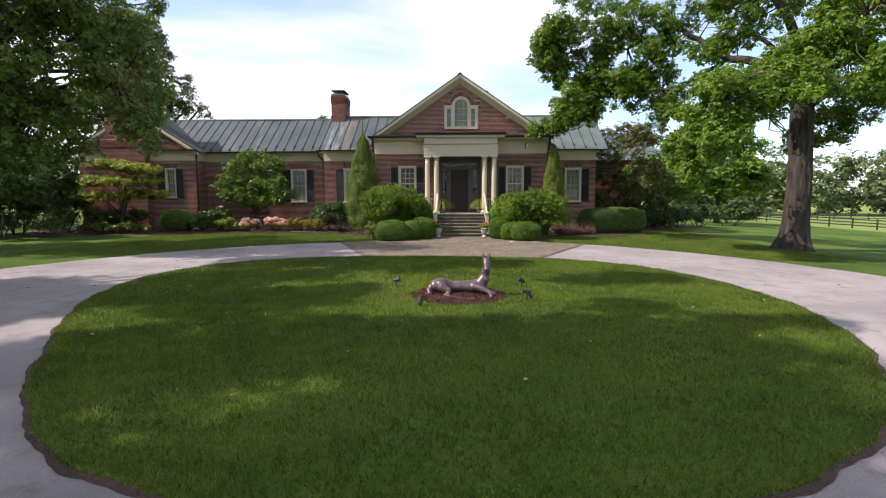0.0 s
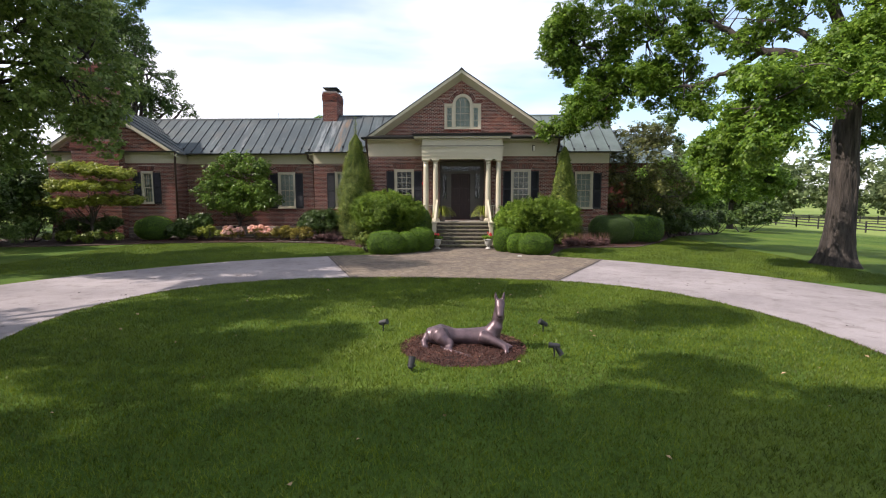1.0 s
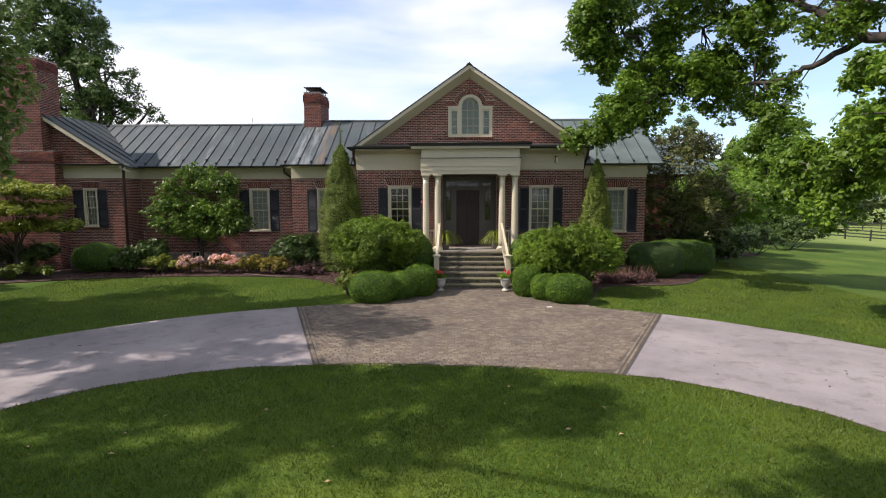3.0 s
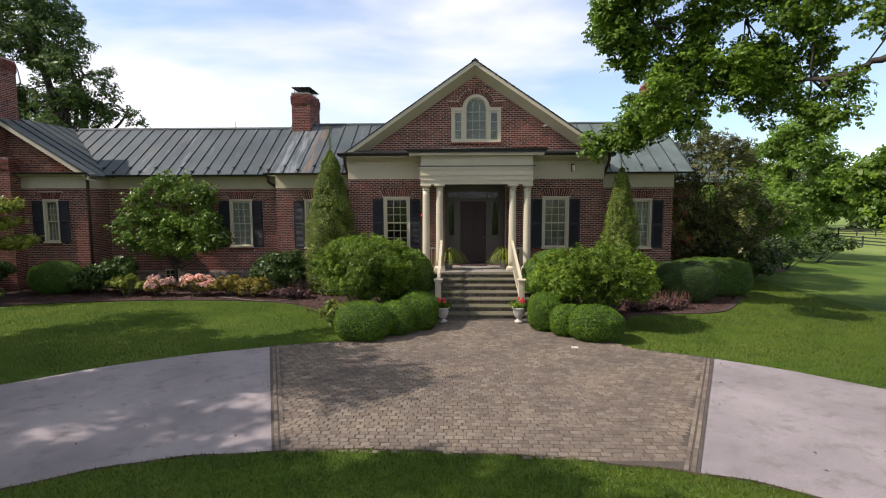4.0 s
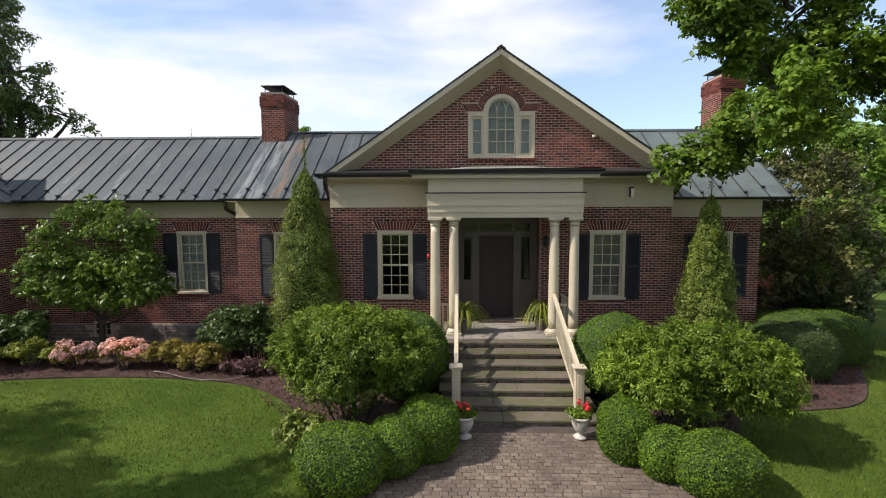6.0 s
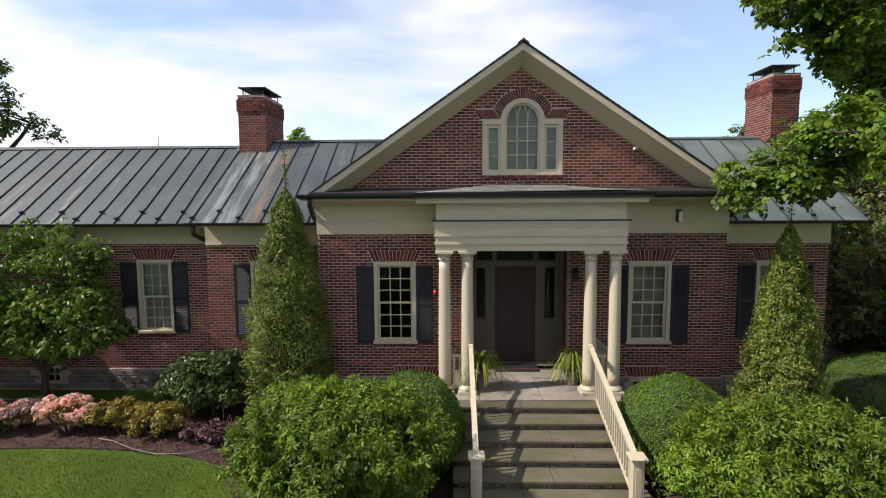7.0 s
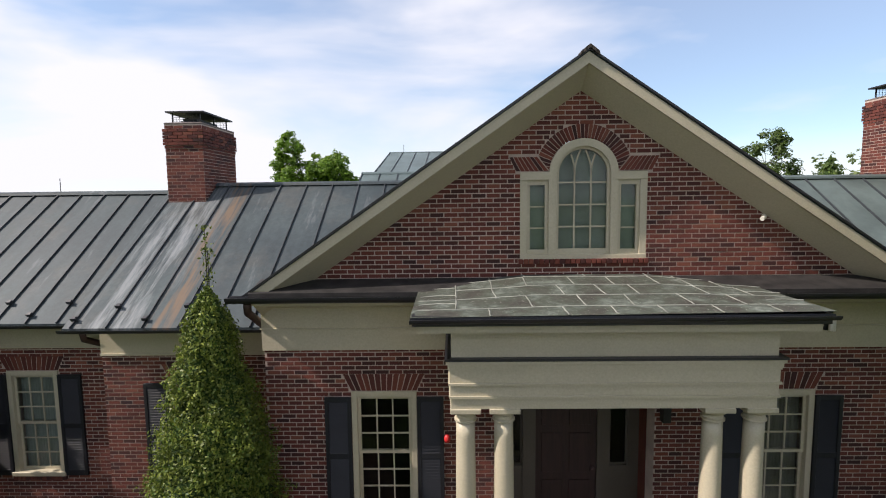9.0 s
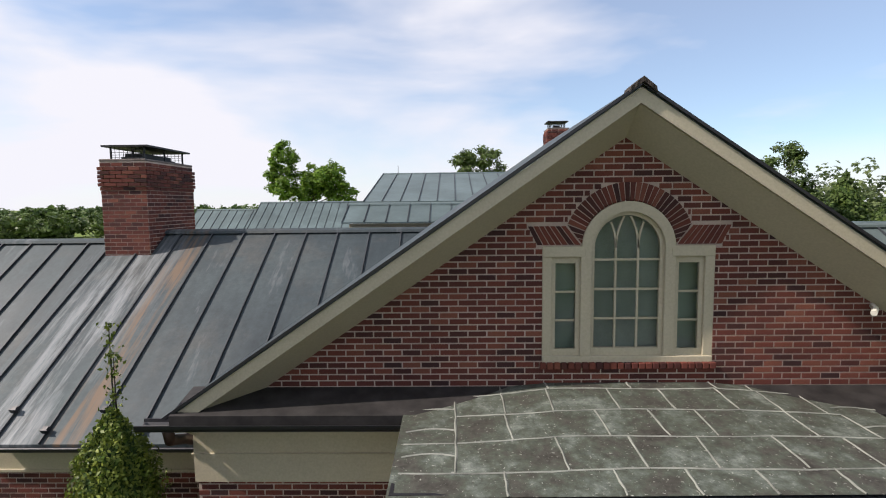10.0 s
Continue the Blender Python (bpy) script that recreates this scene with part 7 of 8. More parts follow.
shrub("yew_mass", "dark rounded yews beside the lawn", (17.6, 10.2), (1.8, 1.5), 1.6, "holly_leaf", 0.10, 7000, 75)
shrub("yew_mass", "low dark shrubs beside the lawn", (12.2, 4.0), (1.1, 0.9), 1.1, "holly_leaf", 0.10, 7000, 76)
shrub("dark_bush", "broad dark-leaved bush beside the lawn", (22.4, 15.0), (3.2, 1.8), 2.2, "holly_leaf", 0.14, 9000, 77)
shrub("yew_mass", "dark rounded yews beside the house", (10.5, 2.4), (1.2, 0.9), 2.0, "holly_leaf", 0.10, 8000, 176)
shrub("yew_mass", "dark rounded yews beside the house", (12.4, 5.4), (1.5, 1.0), 2.0, "holly_leaf", 0.10, 8000, 177)
shrub("yew_mass", "low dark shrubs beside the lawn", (13.9, 6.4), (1.3, 1.0), 1.3, "holly_leaf", 0.10, 7000, 178)
shrub("evergreen_mass", "dark low bushes under the dogwood", (-18.2, -1.3), (1.9, 0.8), 1.25, "holly_leaf", 0.10, 9000, 179)
boxwood((8.65, 0.1), 1.35, 0.75, 1.30, 78, 11000, "clipped boxwood hedge beside the house", "boxwood_hedge", 4.0)
shrub("fern_shrub", "small pale shrub at the bed corner", (-3.75, -5.9), (0.55, 0.5), 0.75, "variegated", 0.07, 3500, 79)

shrub("evergreen_mass", "tall dark evergreens under the shade tree", (-26.5, 2.0), (4.2, 3.0), 5.5, "dark_leaf", 0.18, 16000, 69, lumps=60)
shrub("evergreen_mass", "tall dark evergreens under the shade tree", (-32.5, -3.0), (4.2, 3.0), 6.0, "dark_leaf", 0.20, 14000, 68, lumps=60)
shrub("evergreen_mass", "dark evergreen bushes beside the wing", (-21.8, -0.9), (1.8, 1.0), 3.0, "dark_leaf", 0.14, 9000, 67)

shrub("evergreen_mass", "dark evergreen bushes under the shade tree", (-20.6, -6.2), (2.3, 1.6), 4.6, "dark_leaf", 0.14, 14000, 180)
shrub("evergreen_mass", "dark evergreen bushes under the shade tree", (-27.5, -10.0), (3.2, 2.0), 4.2, "dark_leaf", 0.16, 11000, 181)

shrub("evergreen_mass", "dense dark evergreens before the wing", (-22.4, -3.2), (3.2, 1.5), 4.4, "holly_leaf", 0.13, 30000, 184, lumps=70)
shrub("evergreen_mass", "dense dark evergreens beyond the wing", (-27.5, -6.0), (3.6, 2.0), 6.5, "holly_leaf", 0.16, 26000, 185, lumps=70)
# the hedge's dark leaf colour carries the shade under the tree
shrub("evergreen_mass", "long low hedge, leaves darkened for the shade under the tree", (-21.6, -4.6), (3.5, 0.8), 1.5, "dark_leaf", 0.08, 14000, 183, stems=0, low=-0.1, lumps=60)

# ---- statue and its bed ----
structure("mulch_ring", dome("mulch_ring", -0.17, -18.83, 0.87, 0.05, 0.055, 8, 60, 3.0, 0.05), M["mulch"], "reddish mulch ring in the lawn", "planting bed")


def foal():
    """A lying foal, cast in one piece."""
    s = Solid()
    s.pipe([(-0.62, 0.0, 0.13), (-0.56, 0.0, 0.19), (-0.40, 0.0, 0.215), (-0.20, 0.01, 0.185), (0.05, 0.02, 0.180), (0.25, 0.01, 0.195), (0.38, 0.0, 0.20), (0.46, -0.01, 0.18)], 0, 28, [0.05, 0.125, 0.162, 0.118, 0.128, 0.140, 0.116, 0.05])
    # neck, mane and the long head, turned to the drive
    s.pipe([(0.34, 0.0, 0.24), (0.41, 0.0, 0.36), (0.44, 0.0, 0.48), (0.452, 0.0, 0.60), (0.455, -0.02, 0.68)], 0, 24, [0.140, 0.105, 0.086, 0.076, 0.058])
    s.pipe([(0.455, 0.02, 0.725), (0.455, -0.04, 0.715), (0.452, -0.10, 0.655), (0.448, -0.145, 0.59), (0.446, -0.172, 0.545), (0.446, -0.182, 0.52)], 0, 20, [0.042, 0.078, 0.066, 0.049, 0.049, 0.036])
    s.pipe([(0.455, -0.01, 0.645), (0.450, -0.065, 0.60), (0.446, -0.115, 0.555)], 0, 12, [0.046, 0.048, 0.034])
    for dx in (-0.043, 0.043):
        s.pipe([(0.455 + dx, 0.0, 0.735), (0.455 + dx * 1.25, 0.0, 0.79), (0.455 + dx * 1.5, -0.008, 0.875)], 0, 8, [0.026, 0.030, 0.010])
        s.pipe([(0.453 + dx * 1.05, -0.085, 0.672), (0.453 + dx * 1.2, -0.10, 0.658)], 0, 8, [0.012, 0.012])
    s.pipe([(0.457, 0.04, 0.75), (0.458, 0.065, 0.62), (0.43, 0.08, 0.46), (0.34, 0.08, 0.34)], 0, 8, [0.016, 0.024, 0.026, 0.02])
    # haunch and near hind leg, folded forward
    s.pipe([(-0.46, -0.05, 0.28), (-0.42, -0.10, 0.25), (-0.37, -0.15, 0.20), (-0.32, -0.18, 0.15), (-0.28, -0.20, 0.11)], 0, 24, [0.100, 0.122, 0.112, 0.082, 0.056])
    s.pipe([(-0.29, -0.19, 0.17), (-0.25, -0.235, 0.13), (-0.265, -0.27, 0.09), (-0.31, -0.28, 0.06)], 0, 16, [0.066, 0.052, 0.044, 0.038])
    s.pipe([(-0.34, -0.27, 0.062), (-0.22, -0.36, 0.058), (-0.09, -0.44, 0.050), (-0.02, -0.485, 0.042), (0.04, -0.52, 0.03)], 0, 12, [0.046, 0.034, 0.030, 0.037, 0.032])
    s.pipe([(-0.40, -0.16, 0.06), (-0.22, -0.26, 0.04), (-0.12, -0.33, 0.03)], 0, 8, [0.04, 0.032, 0.028])
    # forelegs
    s.pipe([(0.20, -0.09, 0.21), (0.33, -0.18, 0.19), (0.45, -0.25, 0.15), (0.51, -0.28, 0.12)], 0, 12, [0.105, 0.072, 0.050, 0.052])
    s.pipe([(0.51, -0.28, 0.13), (0.53, -0.33, 0.07), (0.526, -0.37, 0.03), (0.52, -0.40, 0.0)], 0, 12, [0.052, 0.036, 0.036, 0.042])
    s.pipe([(0.32, -0.02, 0.16), (0.50, -0.10, 0.10), (0.62, -0.14, 0.06), (0.56, -0.18, 0.03)], 0, 8, [0.08, 0.050, 0.042, 0.032])
    s.pipe([(-0.54, 0.0, 0.25), (-0.61, -0.04, 0.20), (-0.64, -0.09, 0.13), (-0.625, -0.14, 0.07), (-0.57, -0.18, 0.03)], 0, 12, [0.045, 0.055, 0.056, 0.048, 0.026])
    ob = part("foal_statue", s.mesh("foal_statue", smooth=True), M["bronze"])
    m = ob.modifiers.new("blend", "REMESH")
    m.mode, m.voxel_size, m.use_smooth_shade = "VOXEL", 0.011, True
    k = ob.modifiers.new("soften", "SMOOTH")
    k.factor, k.iterations = 0.5, 9
    ob.location, ob.scale = (-0.10, -18.82, 0.040), (0.96, 0.97, 0.93)
    return tagged(ob, "weathered bronze statue of a lying foal", "statue")


foal()
rs = np.random.RandomState(90)
n = 15000
a, u = rs.uniform(0, 2 * math.pi, n), np.sqrt(rs.uniform(0, 1, n))
chips = np.stack([-0.17 + 0.89 * u * np.sin(a), -18.83 + 0.89 * u * np.cos(a), 0.065 + 0.05 * (1 - u ** 2) + rs.uniform(0, 0.02, n)], 1)
v, f = leaf_cards(chips, np.tile([0, 0, 1.0], (n, 1)), 0.026, rs, 0.35, 0.55)
tagged(part("mulch_chips", mesh("mulch_chips", v, f), M["chips"]), "loose reddish bark mulch chips", "mulch", "", "stuff")
n = 26000
x, y = rs.uniform(-15.5, 9.8, n), rs.uniform(-4.6, 0.2, n)
keep = ((x < -3.6) & (y > np.interp(x, [-15.5, -14.1, -9.9, -6.3, -4.6, -3.6], [-3.1, -2.7, -2.05, -2.45, -4.5, -4.6]))) | ((x > 4.0) & (y > np.interp(x, [4.1, 4.7, 6.1, 7.2, 8.1, 9.3], [-4.6, -3.9, -3.6, -3.3, -2.5, -0.8])))
x, y = x[keep], y[keep]
v, f = leaf_cards(np.stack([x, y, ground_z(x, y) + 0.022 + rs.uniform(0, 0.015, len(x))], 1), np.tile([0, 0, 1.0], (len(x), 1)), 0.06, rs, 0.4, 0.5)
tagged(part("bed_chips", mesh("bed_chips", v, f), M["chips"]), "loose bark mulch chips in the beds", "mulch", "", "stuff")


def garden_spot(at, turn, tall=0.11, tilt=30, size=0.85):
    k = thing("garden_spotlight", "small black garden spotlight on a stake", "light", (at[0], at[1], float(ground_z(*at)) + 0.05), "garden spotlights", turn)
    part("stake", Solid().pipe([(0, 0, -0.06), (0, 0, tall * 0.7), (0.01, 0, tall)], 0.011, 8).mesh("stake"), M["lamp_black"], k)
    a = radians(tilt)
    d = Vector((math.cos(a), 0, math.sin(a)))
    c0 = Vector((0, 0, tall + 0.02))
    b = part("lamp_housing", Solid().pipe([c0 - d * 0.075, c0 - d * 0.06, c0 + d * 0.06, c0 + d * 0.075], 0, 14, [size * r for r in (0.025, 0.042, 0.052, 0.056)]).mesh("lamp_housing"), M["lamp_black"], k)
    part("lens", Solid().pipe([c0 + d * 0.070, c0 + d * 0.076], 0.045 * size, 14).mesh("lens"), M["lamp_black"], b)
    part("bracket", Solid().box(-0.012, 0.012, -0.05, 0.05, tall - 0.02, tall).mesh("bracket"), M["lamp_black"], k)
    return k


garden_spot((-1.42, -18.0), -20, 0.13, 15)
garden_spot((-0.81, -19.85), 70, 0.10, 65)
garden_spot((1.10, -17.95), 195, 0.12, 30)
twin = garden_spot((1.03, -19.25), 175, 0.15, 4, 0.72)
b = part("lamp_housing", Solid().pipe([(-0.02, 0.0, 0.16), (-0.03, 0.0, 0.15), (-0.085, 0.0, 0.06), (-0.09, 0.0, 0.05)], 0, 14, [0.018, 0.030, 0.036, 0.039]).mesh("lamp_housing"), M["lamp_black"], twin)
part("lens", Solid().pipe([(-0.089, 0.0, 0.052), (-0.092, 0.0, 0.047)], 0.032, 14).mesh("lens"), M["lamp_black"], b)



# ---- pots and small things by the porch ----
def urn(at, seed):
    rs = np.random.RandomState(seed)
    k = thing("garden_urn", "weathered cast-stone urn with red geraniums", "planter", (at[0], at[1], 0.03), "urns at the steps")
    part("urn_body", Solid().turned([(0.12, 0), (0.125, 0.03), (0.10, 0.05), (0.055, 0.075), (0.06, 0.10), (0.11, 0.15), (0.15, 0.24), (0.165, 0.33), (0.175, 0.37), (0.20, 0.385), (0.20, 0.41), (0.165, 0.415), (0.15, 0.38)], sides=28).mesh("urn_body", smooth=True), M["concrete"], k)
    c = [(rs.normal(0, 0.08), rs.normal(0, 0.08), 0.43 + rs.uniform(0, 0.12), 0.07) for _ in range(16)]
    v, f = clump_leaves(c, 45, 0.06, rs)
    part("foliage", mesh("foliage", v, f), M["shrub_leaf"], k)
    for i in range(7):
        p = np.array([rs.normal(0, 0.09), rs.normal(0, 0.09), rs.uniform(0.55, 0.66)])
        d, q = ball_points(26, rs, 0.6)
        v, f = leaf_cards(p + q * 0.04, d, 0.035, rs, 0.9, 0.3)
        part("bloom", mesh("bloom", v, f), M["red"], k)


urn((-1.06, -5.2), 1)
urn((1.02, -5.18), 2)


def strap_plant(at, seed, tall=1.0, count=120):
    rs = np.random.RandomState(seed)
    k = thing("potted_grass_plant", "arching yellow-green strap-leaf plant in a pot", "potted plant", at, "porch plants")
    part("pot", Solid().turned([(0.12, 0), (0.16, 0.26), (0.18, 0.27), (0.18, 0.30), (0.15, 0.30)], sides=20).mesh("pot"), M["stone"], k)
    v, f = [], []
    for i in range(count):
        a, reach, h = rs.uniform(0, 6.28), rs.uniform(0.25, 0.80), tall * rs.uniform(0.6, 1.25)
        o = len(v)
        for j in range(6):
            t = j / 5
            r, z = reach * t ** 1.4, 0.28 + h * (t * 1.7 - 1.75 * t * t)
            w = 0.024 * (1 - t * 0.85)
            for sgn in (-1, 1):
                v.append((r * math.cos(a) - sgn * w * math.sin(a), r * math.sin(a) + sgn * w * math.cos(a), z))
            if j:
                f.append((o + 2 * j - 2, o + 2 * j - 1, o + 2 * j + 1, o + 2 * j))
    part("leaves", mesh("leaves", v, f), M["yellow_leaf"], k)


strap_plant((-0.98, -1.15, 0.95), 5)
strap_plant((0.98, -0.95, 0.95), 6)
# thin black slab lying on the floor before the door
slab_thing = part("door_mat", Solid().box(-0.60, 0.42, -0.18, 0.42, 0.952, 0.972, 0.004).mesh("door_mat"), M["lamp_black"])
tagged(slab_thing, "thin black slab on the floor before the door", "door mat")
hose = part("garden_hose", Solid().pipe([(-8.9, -1.72, 0.035), (-8.54, -1.83, 0.04), (-8.2, -2.02, 0.045), (-7.91, -2.18, 0.045), (-7.35, -2.35, 0.04), (-6.82, -2.37, 0.05), (-6.5, -2.20, 0.045), (-6.2, -1.85, 0.04)], 0.011, 8).mesh("garden_hose", smooth=True), M["stone"])
tagged(hose, "thin grey garden hose lying on the mulch", "hose")
stone = part("flat_stone", Solid().box(-0.075, 0.075, -0.05, 0.05, 0, 0.03, 0.008).mesh("flat_stone"), M["concrete"])
stone.location = (1.99, -7.6, 0.015)
tagged(stone, "pale flat stone lying on the pavers", "stone")
for x, y, z in ((-10.53, 3.81, 6.58), (-4.0, 15.3, 8.42)):
    part("lightning_rod", Solid().pipe([(x, y, z), (x, y, z + 0.32)], 0.008, 6).mesh("lightning_rod"), M["lamp_black"], house)
lamp = thing("porch_lantern", "black wall lantern beside the door", "light", (1.22, -0.10, 3.05))
part("lantern_body", Solid().box(-0.06, 0.06, -0.06, 0.06, 0.0, 0.22, 0.006).turned([(0.085, 0.22), (0.05, 0.28), (0.01, 0.33)], sides=8).mesh("lantern_body"), M["lamp_black"], lamp)
part("wall_bracket", Solid().pipe([(0, 0.10, 0.18), (0, 0.05, 0.30), (0, 0.0, 0.33)], 0.012, 8).mesh("wall_bracket"), M["lamp_black"], lamp)
orn = thing("hanging_ornament", "small red ornament hanging beside the shutter", "ornament", (-1.99, -0.09, 2.80))
part("ball", Solid().turned([(0.0, -0.07), (0.04, -0.05), (0.05, 0.0), (0.035, 0.05), (0.0, 0.065)], sides=12).mesh("ball", smooth=True), M["red"], orn)
part("hook", Solid().pipe([(0, 0, 0.06), (0, 0.0, 0.12), (0, 0.08, 0.13)], 0.005, 6).mesh("hook"), M["lamp_black"], orn)


# ---- fence and distance ----
def fence(line):
    k = thing("rail_fence", "black four-board paddock fence", "fence")
    for (x0, y0), (x1, y1) in zip(line, line[1:]):
        n = max(1, int(math.hypot(x1 - x0, y1 - y0) / 2.5))
        for i in range(n + 1):
            t = i / n
            x, y = x0 + (x1 - x0) * t, y0 + (y1 - y0) * t
            z = float(ground_z(x, y))
            part("post", Solid().box(x - 0.07, x + 0.07, y - 0.07, y + 0.07, z - 0.2, z + 1.4).mesh("post"), M["fence"], k)
        for h in (0.35, 0.75, 1.15):
            part("board", Solid().beam((x0, y0, float(ground_z(x0, y0)) + h), (x1, y1, float(ground_z(x1, y1)) + h), 0.04, 0.15).mesh("board"), M["fence"], k)


fence([(76.0, 18.0), (58.0, 36.0), (48.0, 48.0), (36.0, 66.0)])
fence([(96.0, 60.0), (70.0, 78.0), (44.0, 92.0)])


def far_woods(name, label, spots, leaf, size, per, seed, low=0.35):
    """Woods far off: one object of many leafy clumps."""
    rs = np.random.RandomState(seed)
    cl = []
    for x, y, h, w in spots:
        z = float(ground_z(x, y))
        for _ in range(16):
            d, p = ball_points(1, rs, 0.4)
            q = p[0] * np.array([w, w, h * (1 - low) / 2])
            cl.append((x + q[0], y + q[1], z + h * (low + (1 - low) / 2) + q[2], w * rs.uniform(0.25, 0.45)))
    v, f = clump_leaves(cl, per, size, rs, 0.8)
    ob = part(name, mesh(name, v, f), M[leaf])
    return tagged(ob, label, "woods", "", "stuff")


rs = np.random.RandomState(77)
spots = [(x + rs.uniform(-4, 4), 120 + rs.uniform(-14, 16) - 0.35 * (x - 60), rs.uniform(11, 19), rs.uniform(5, 8)) for x in range(30, 230, 5)]
spots += [(62 + i * 3.4 + rs.uniform(-2, 2), 100 + rs.uniform(-6, 8) - 0.25 * i, rs.uniform(12, 17), rs.uniform(4, 6.5)) for i in range(30)]
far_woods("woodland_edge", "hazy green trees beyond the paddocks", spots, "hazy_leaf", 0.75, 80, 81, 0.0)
spots = [(x + rs.uniform(-6, 6), 330 + rs.uniform(-20, 30), rs.uniform(8.5, 11), rs.uniform(6, 9)) for x in range(-420, 420, 11)]
far_woods("horizon_woods", "dark treeline along the horizon", spots, "dark_leaf", 1.9, 36, 82, 0.0)
spots = [(-190 + i * 4 + rs.uniform(-2, 2), 190 + rs.uniform(-14, 14), rs.uniform(6.5, 8.5), rs.uniform(3.5, 5)) for i in range(46)]
far_woods("horizon_woods", "dark treeline beyond the fields", spots, "dark_leaf", 1.6, 50, 182, 0.0)
spots = [(-130 + i * 2.3 + rs.uniform(-1.5, 1.5), 118 + rs.uniform(-10, 10), rs.uniform(4.8, 6.6), rs.uniform(3, 4.5)) for i in range(46)]
far_woods("hedgerow", "rounded green hedgerow trees in the fields", spots, "far_leaf", 0.8, 45, 83, 0.0)
spots = [(-60 - i * 7, 20 + rs.uniform(-15, 15), rs.uniform(8, 13), rs.uniform(4, 6)) for i in range(8)] + [(-34, -2, 8, 4), (-38, 5, 10, 5), (-32, -12, 9, 4), (-40, -20, 12, 5)]
far_woods("side_woods", "shady trees beyond the side lawn", spots, "dark_leaf", 0.45, 90, 84, 0.05)
tree("garden_tree", "leafy tree behind the rear roofs", (-20.5, 60.0), 0.3, 7.0, [(-2.6, 0, 13.6, 1.7, 2.0, 2.3), (-3.2, 0, 11.4, 1.6, 2, 1.3), (2.4, 0, 11.0, 2.8, 2.6, 1.8), (-0.6, 0, 9.4, 4.2, 3.0, 1.8), (4.4, 0, 8.8, 2.2, 2, 1.4)], 150, 130, "maple_leaf", 0.34, "bark_dark", 85, (0.45, 0.85), 10)
tree("garden_tree", "leafy tree behind the rear roofs", (1.0, 52.0), 0.2, 6.0, [(0, 0, 11.0, 3, 2.5, 2.6)], 60, 120, "far_leaf", 0.3, "bark_dark", 86, (0.5, 0.8), 6)
tree("garden_tree", "leafy tree behind the rear roofs", (23.0, 34.0), 0.2, 5.0, [(0, 0, 9.2, 2.6, 2.4, 3.0), (1, 0, 6.5, 3, 2.5, 2)], 80, 130, "far_leaf", 0.24, "bark_dark", 87, (0.4, 0.7), 6)
spire("cedar", "slim green cedar beyond the house", (29.5, 36.0), 2.6, 10.5, "far_leaf", 88, 6000, 0.35)
spire("cedar", "slim green cedar beyond the house", (35.0, 38.0), 2.8, 9.0, "far_leaf", 89, 6000, 0.35)

# ---- grass, fallen leaves, pavers ----
def blades(name, x, y, base, tall, rs, label):
    n = len(x)
    a = rs.uniform(0, 2 * math.pi, n)
    h = tall * rs.uniform(0.55, 1.25, n)
    w = 0.0055 * rs.uniform(0.7, 1.5, n)
    lean = rs.normal(0, 0.45, (n, 2)) * h[:, None]
    root = np.stack([x, y, base], 1)
    side = np.stack([np.cos(a) * w, np.sin(a) * w, 0 * a], 1)
    tip = root + np.stack([lean[:, 0], lean[:, 1], h], 1)
    v = np.stack([root - side, root + side, tip], 1).reshape(-1, 3)
    ob = part(name, mesh(name, v, np.arange(3 * n).reshape(n, 3)), M["grass_blade"])
    return tagged(ob, label, "grass", "", "stuff")


rs = np.random.RandomState(7)
n = 300000
a, u = rs.uniform(0, 2 * math.pi, n), np.sqrt(rs.uniform(0, 1, n))
edge = lawn_edge(a) + wobble(a, 0.07, 2.0)
x, y = LAWN[0] + edge * u * np.sin(a), LAWN[1] + edge * u * np.cos(a)
keep = np.hypot((x + 0.17) / 0.87, (y + 18.83) / 0.87) > 1.0
x, y, u = x[keep], y[keep], u[keep]
blades("grass", x, y, ground_z(x, y) + 0.02 + 0.04 * (1 - u ** 2) - 0.01, 0.05, rs, "mown grass of the round lawn")
n = 400000
x, y = rs.uniform(-15, 13, n), rs.uniform(-12, 4.5, n)
r = np.hypot(x - LAWN[0], y - LAWN[1])
left = (x < -3.1) & (y < np.interp(x, [-22, -17.3, -14.1, -9.9, -6.3, -4.3, -3.2], [-4.2, -4.0, -2.75, -2.1, -2.5, -4.35, -6.7]))
right = (x > 3.3) & (y < np.interp(x, [3.3, 4.1, 4.7, 6.1, 7.2, 8.1, 9.3, 10.6, 13.0], [-7.4, -4.75, -3.98, -3.68, -3.36, -2.65, -0.95, 1.15, 5.5]))
keep = (r > DRIVE_OUT - 0.02) & (left | right)
x, y = x[keep], y[keep]
blades("grass", x, y, ground_z(x, y) - 0.04, 0.06, rs, "mown grass before the house")

n = 60
a, u = rs.uniform(0, 2 * math.pi, n), np.sqrt(rs.uniform(0, 1, n))
x, y = LAWN[0] + 6.4 * u * np.sin(a), LAWN[1] + 6.4 * u * np.cos(a)
c = np.stack([x, y, ground_z(x, y) + 0.055 + 0.04 * (1 - u ** 2)], 1)
v, f = leaf_cards(c, np.tile([0, 0, 1.0], (n, 1)), 0.055, rs, 0.7, 0.3)
tagged(part("fallen_leaves", mesh("fallen_leaves", v, f), M["fallen"]), "scattered dry leaves on the lawn", "leaves", "", "stuff")
n = 260
a, u = rs.uniform(-math.pi, math.pi, n), rs.uniform(7.1, 11.7, n)
x, y = LAWN[0] + u * np.sin(a), LAWN[1] + u * np.cos(a)
c = np.stack([x, y, ground_z(x, y) + 0.012], 1)
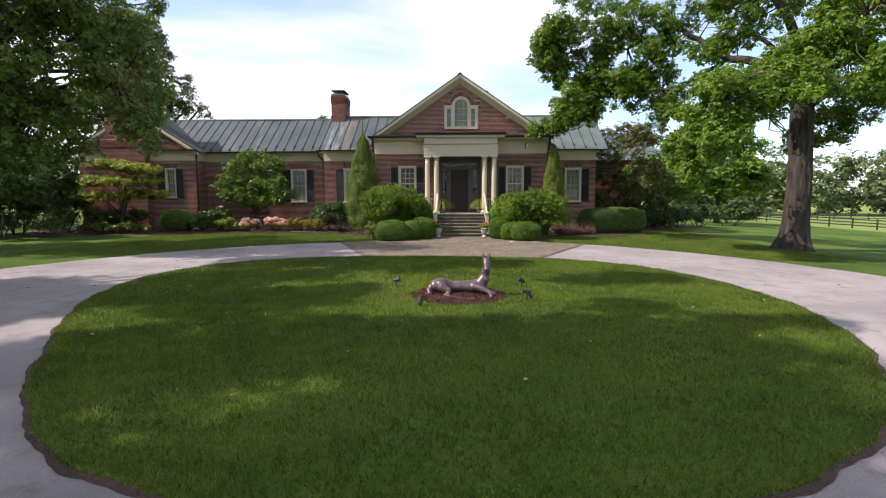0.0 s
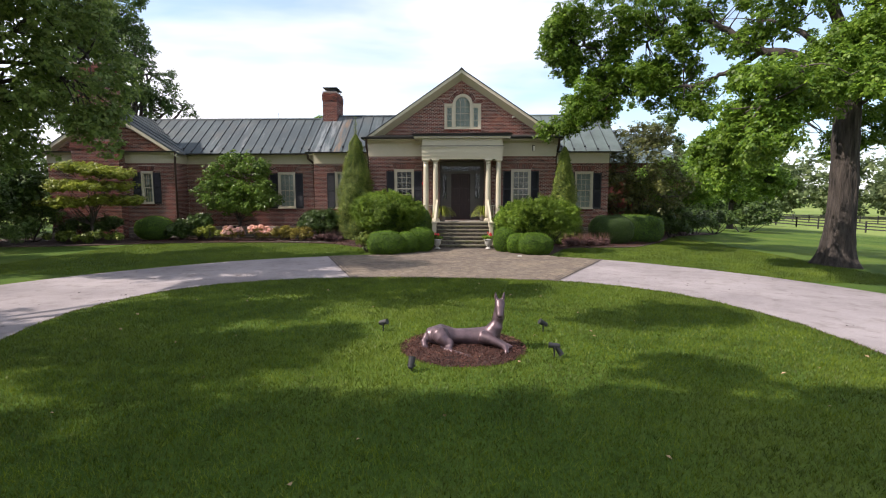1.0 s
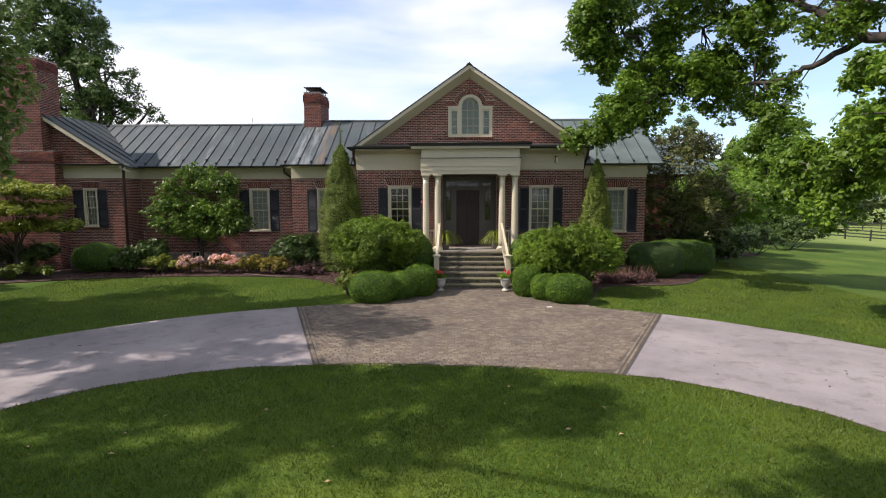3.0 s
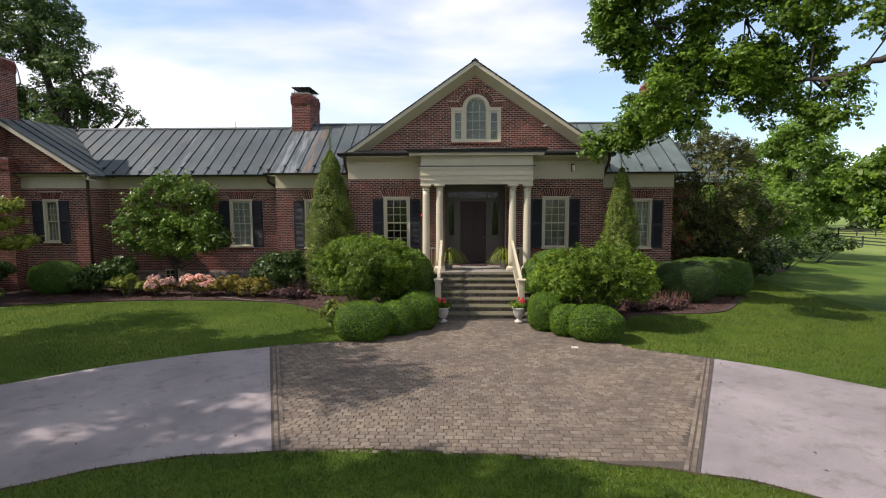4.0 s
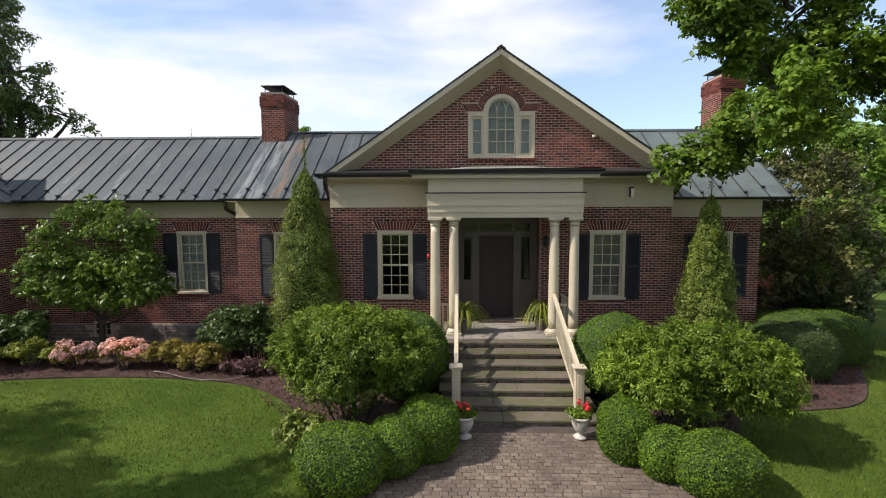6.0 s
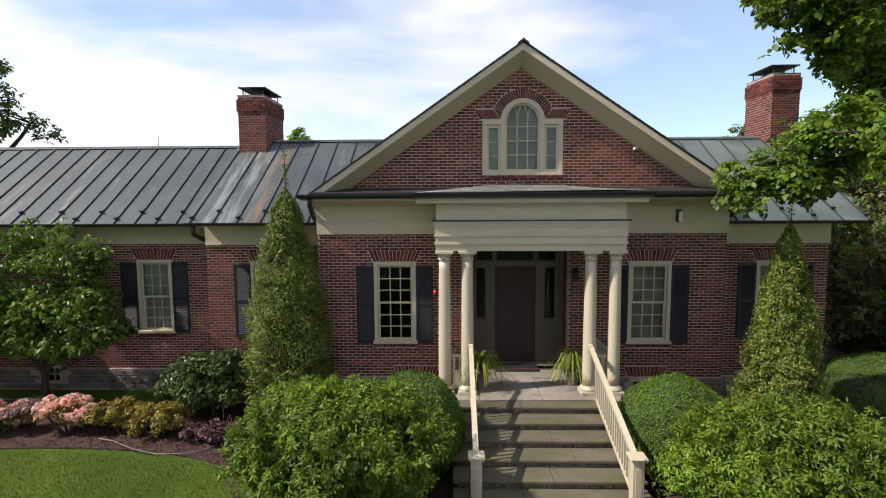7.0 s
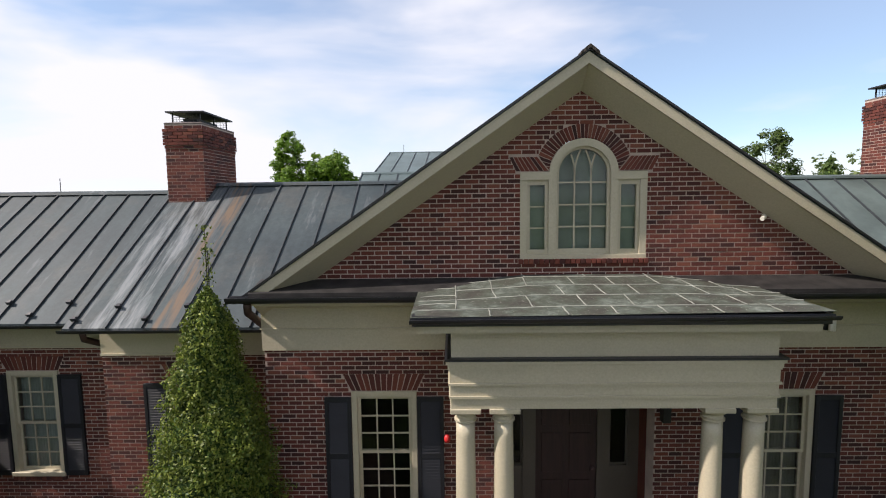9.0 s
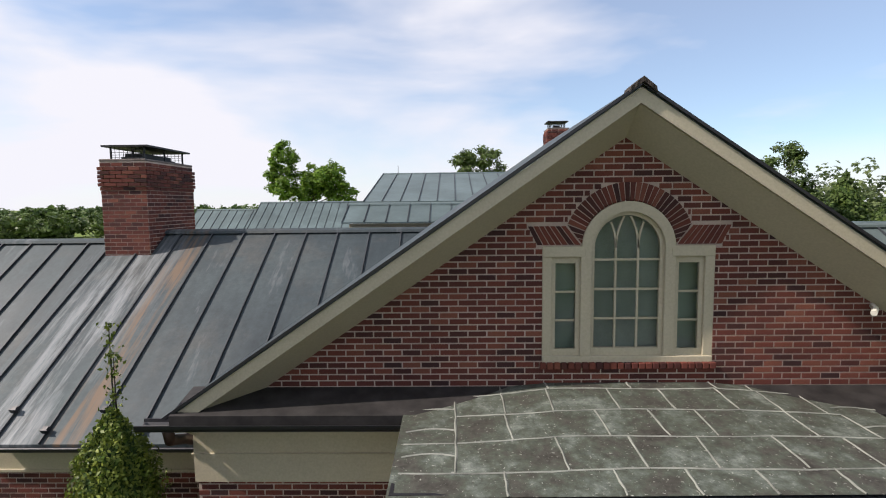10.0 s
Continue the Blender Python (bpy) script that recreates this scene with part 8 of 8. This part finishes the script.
v, f = leaf_cards(c, np.tile([0, 0, 1.0], (n, 1)), 0.06, rs, 0.5, 0.15)
tagged(part("drive_litter", mesh("drive_litter", v, f), M["bark_dark"]), "small twigs and leaves on the gravel", "leaves", "", "stuff")

# paved apron before the steps
def in_apron(x, y):
    r, a = math.hypot(x - LAWN[0], y - LAWN[1]), math.atan2(x - LAWN[0], y - LAWN[1])
    if float(lawn_edge(a)) - 0.05 < r < 11.78 and EDGES[0] + 0.17 / r < a < EDGES[1] - 0.17 / r:
        return True
    k = (y + 7.6) / 2.65
    return -7.75 < y < -4.98 and -3.6 + 2.25 * max(0, k) < x < 3.4 - 2.1 * max(0, k)


EDGES = (radians(-20.6), radians(27.6))
apron = structure("pavement", ring(LAWN[2] - 0.6, 11.84, radians(-20.8), radians(27.8), 0.012, 60, 10, "pavement", 1.0, 0.0), M["joint"], "worn tumbled paver apron before the steps", "pavement")
structure("pavement_walk", mesh("pavement_walk", [(-3.7, -7.9, 0.012), (3.5, -7.9, 0.0), (1.5, -4.6, 0.012), (-1.5, -4.6, 0.012)], [(0, 1, 2, 3)]), M["joint"], "worn tumbled paver walk to the steps", "pavement")
W, D = 0.138, 0.108
rng = random.Random(12)
shapes = []
for k in range(6):
    w, d, e = W - rng.uniform(0.008, 0.020), D - rng.uniform(0.008, 0.018), 0.009
    v = [(sx * w / 2, sy * d / 2, 0.0) for sx, sy in ((-1, -1), (1, -1), (1, 1), (-1, 1))] + [(sx * (w / 2 - e), sy * (d / 2 - e), 0.009 + rng.uniform(-0.002, 0.002)) for sx, sy in ((-1, -1), (1, -1), (1, 1), (-1, 1))]
    shapes.append((v, [(4, 5, 6, 7), (0, 1, 5, 4), (1, 2, 6, 5), (2, 3, 7, 6), (3, 0, 4, 7)]))
meshes = [mesh("paver", v, f, M["paver"]) for v, f in shapes]
rest, room, row = Solid(), 295, 0
y = -12.6
while y < -4.95:
    x = -5.4 + (row % 2) * W * 0.5 + rng.uniform(-0.02, 0.02)
    while x < 5.4:
        if in_apron(x, y):
            px, py, z, q = x + rng.uniform(-0.009, 0.009), y + rng.uniform(-0.009, 0.009), float(ground_z(x, y)) + 0.012 + rng.uniform(-0.003, 0.003), rng.uniform(-2.6, 2.6)
            k = rng.randrange(6)
            if room > 0 and -2.0 < x < 1.2 and -10.6 < y < -9.2:
                ob = part("paver", meshes[k], None, apron)
                ob.matrix_world = pose(px, py, z, 0, 0, q)
                room -= 1
            else:
                ca, sa = math.cos(radians(q)), math.sin(radians(q))
                rest.add([(px + vx * ca - vy * sa, py + vx * sa + vy * ca, z + vz) for vx, vy, vz in shapes[k][0]], shapes[k][1])
        x += W
    y += D
    row += 1
# a course laid along both ends of the apron
for a, side in ((EDGES[0], 1), (EDGES[1], -1)):
    r = float(lawn_edge(a)) + 0.05
    while r < 11.72:
        for k in (0.045, 0.125):
            q = a + side * k / r
            x, y = LAWN[0] + r * math.sin(q), LAWN[1] + r * math.cos(q)
            z, ca, sa = float(ground_z(x, y)) + 0.012 + rng.uniform(-0.003, 0.003), math.cos(math.pi / 2 - a), math.sin(math.pi / 2 - a)
            v, f = shapes[rng.randrange(6)]
            rest.add([(x + vx * ca - vy * 0.6 * sa, y + vx * sa + vy * 0.6 * ca, z + vz) for vx, vy, vz in v], f)
        r += W
tagged(part("pavers", mesh("pavers", rest.v, rest.f, M["paver_run"]), None, apron), kind="stuff")
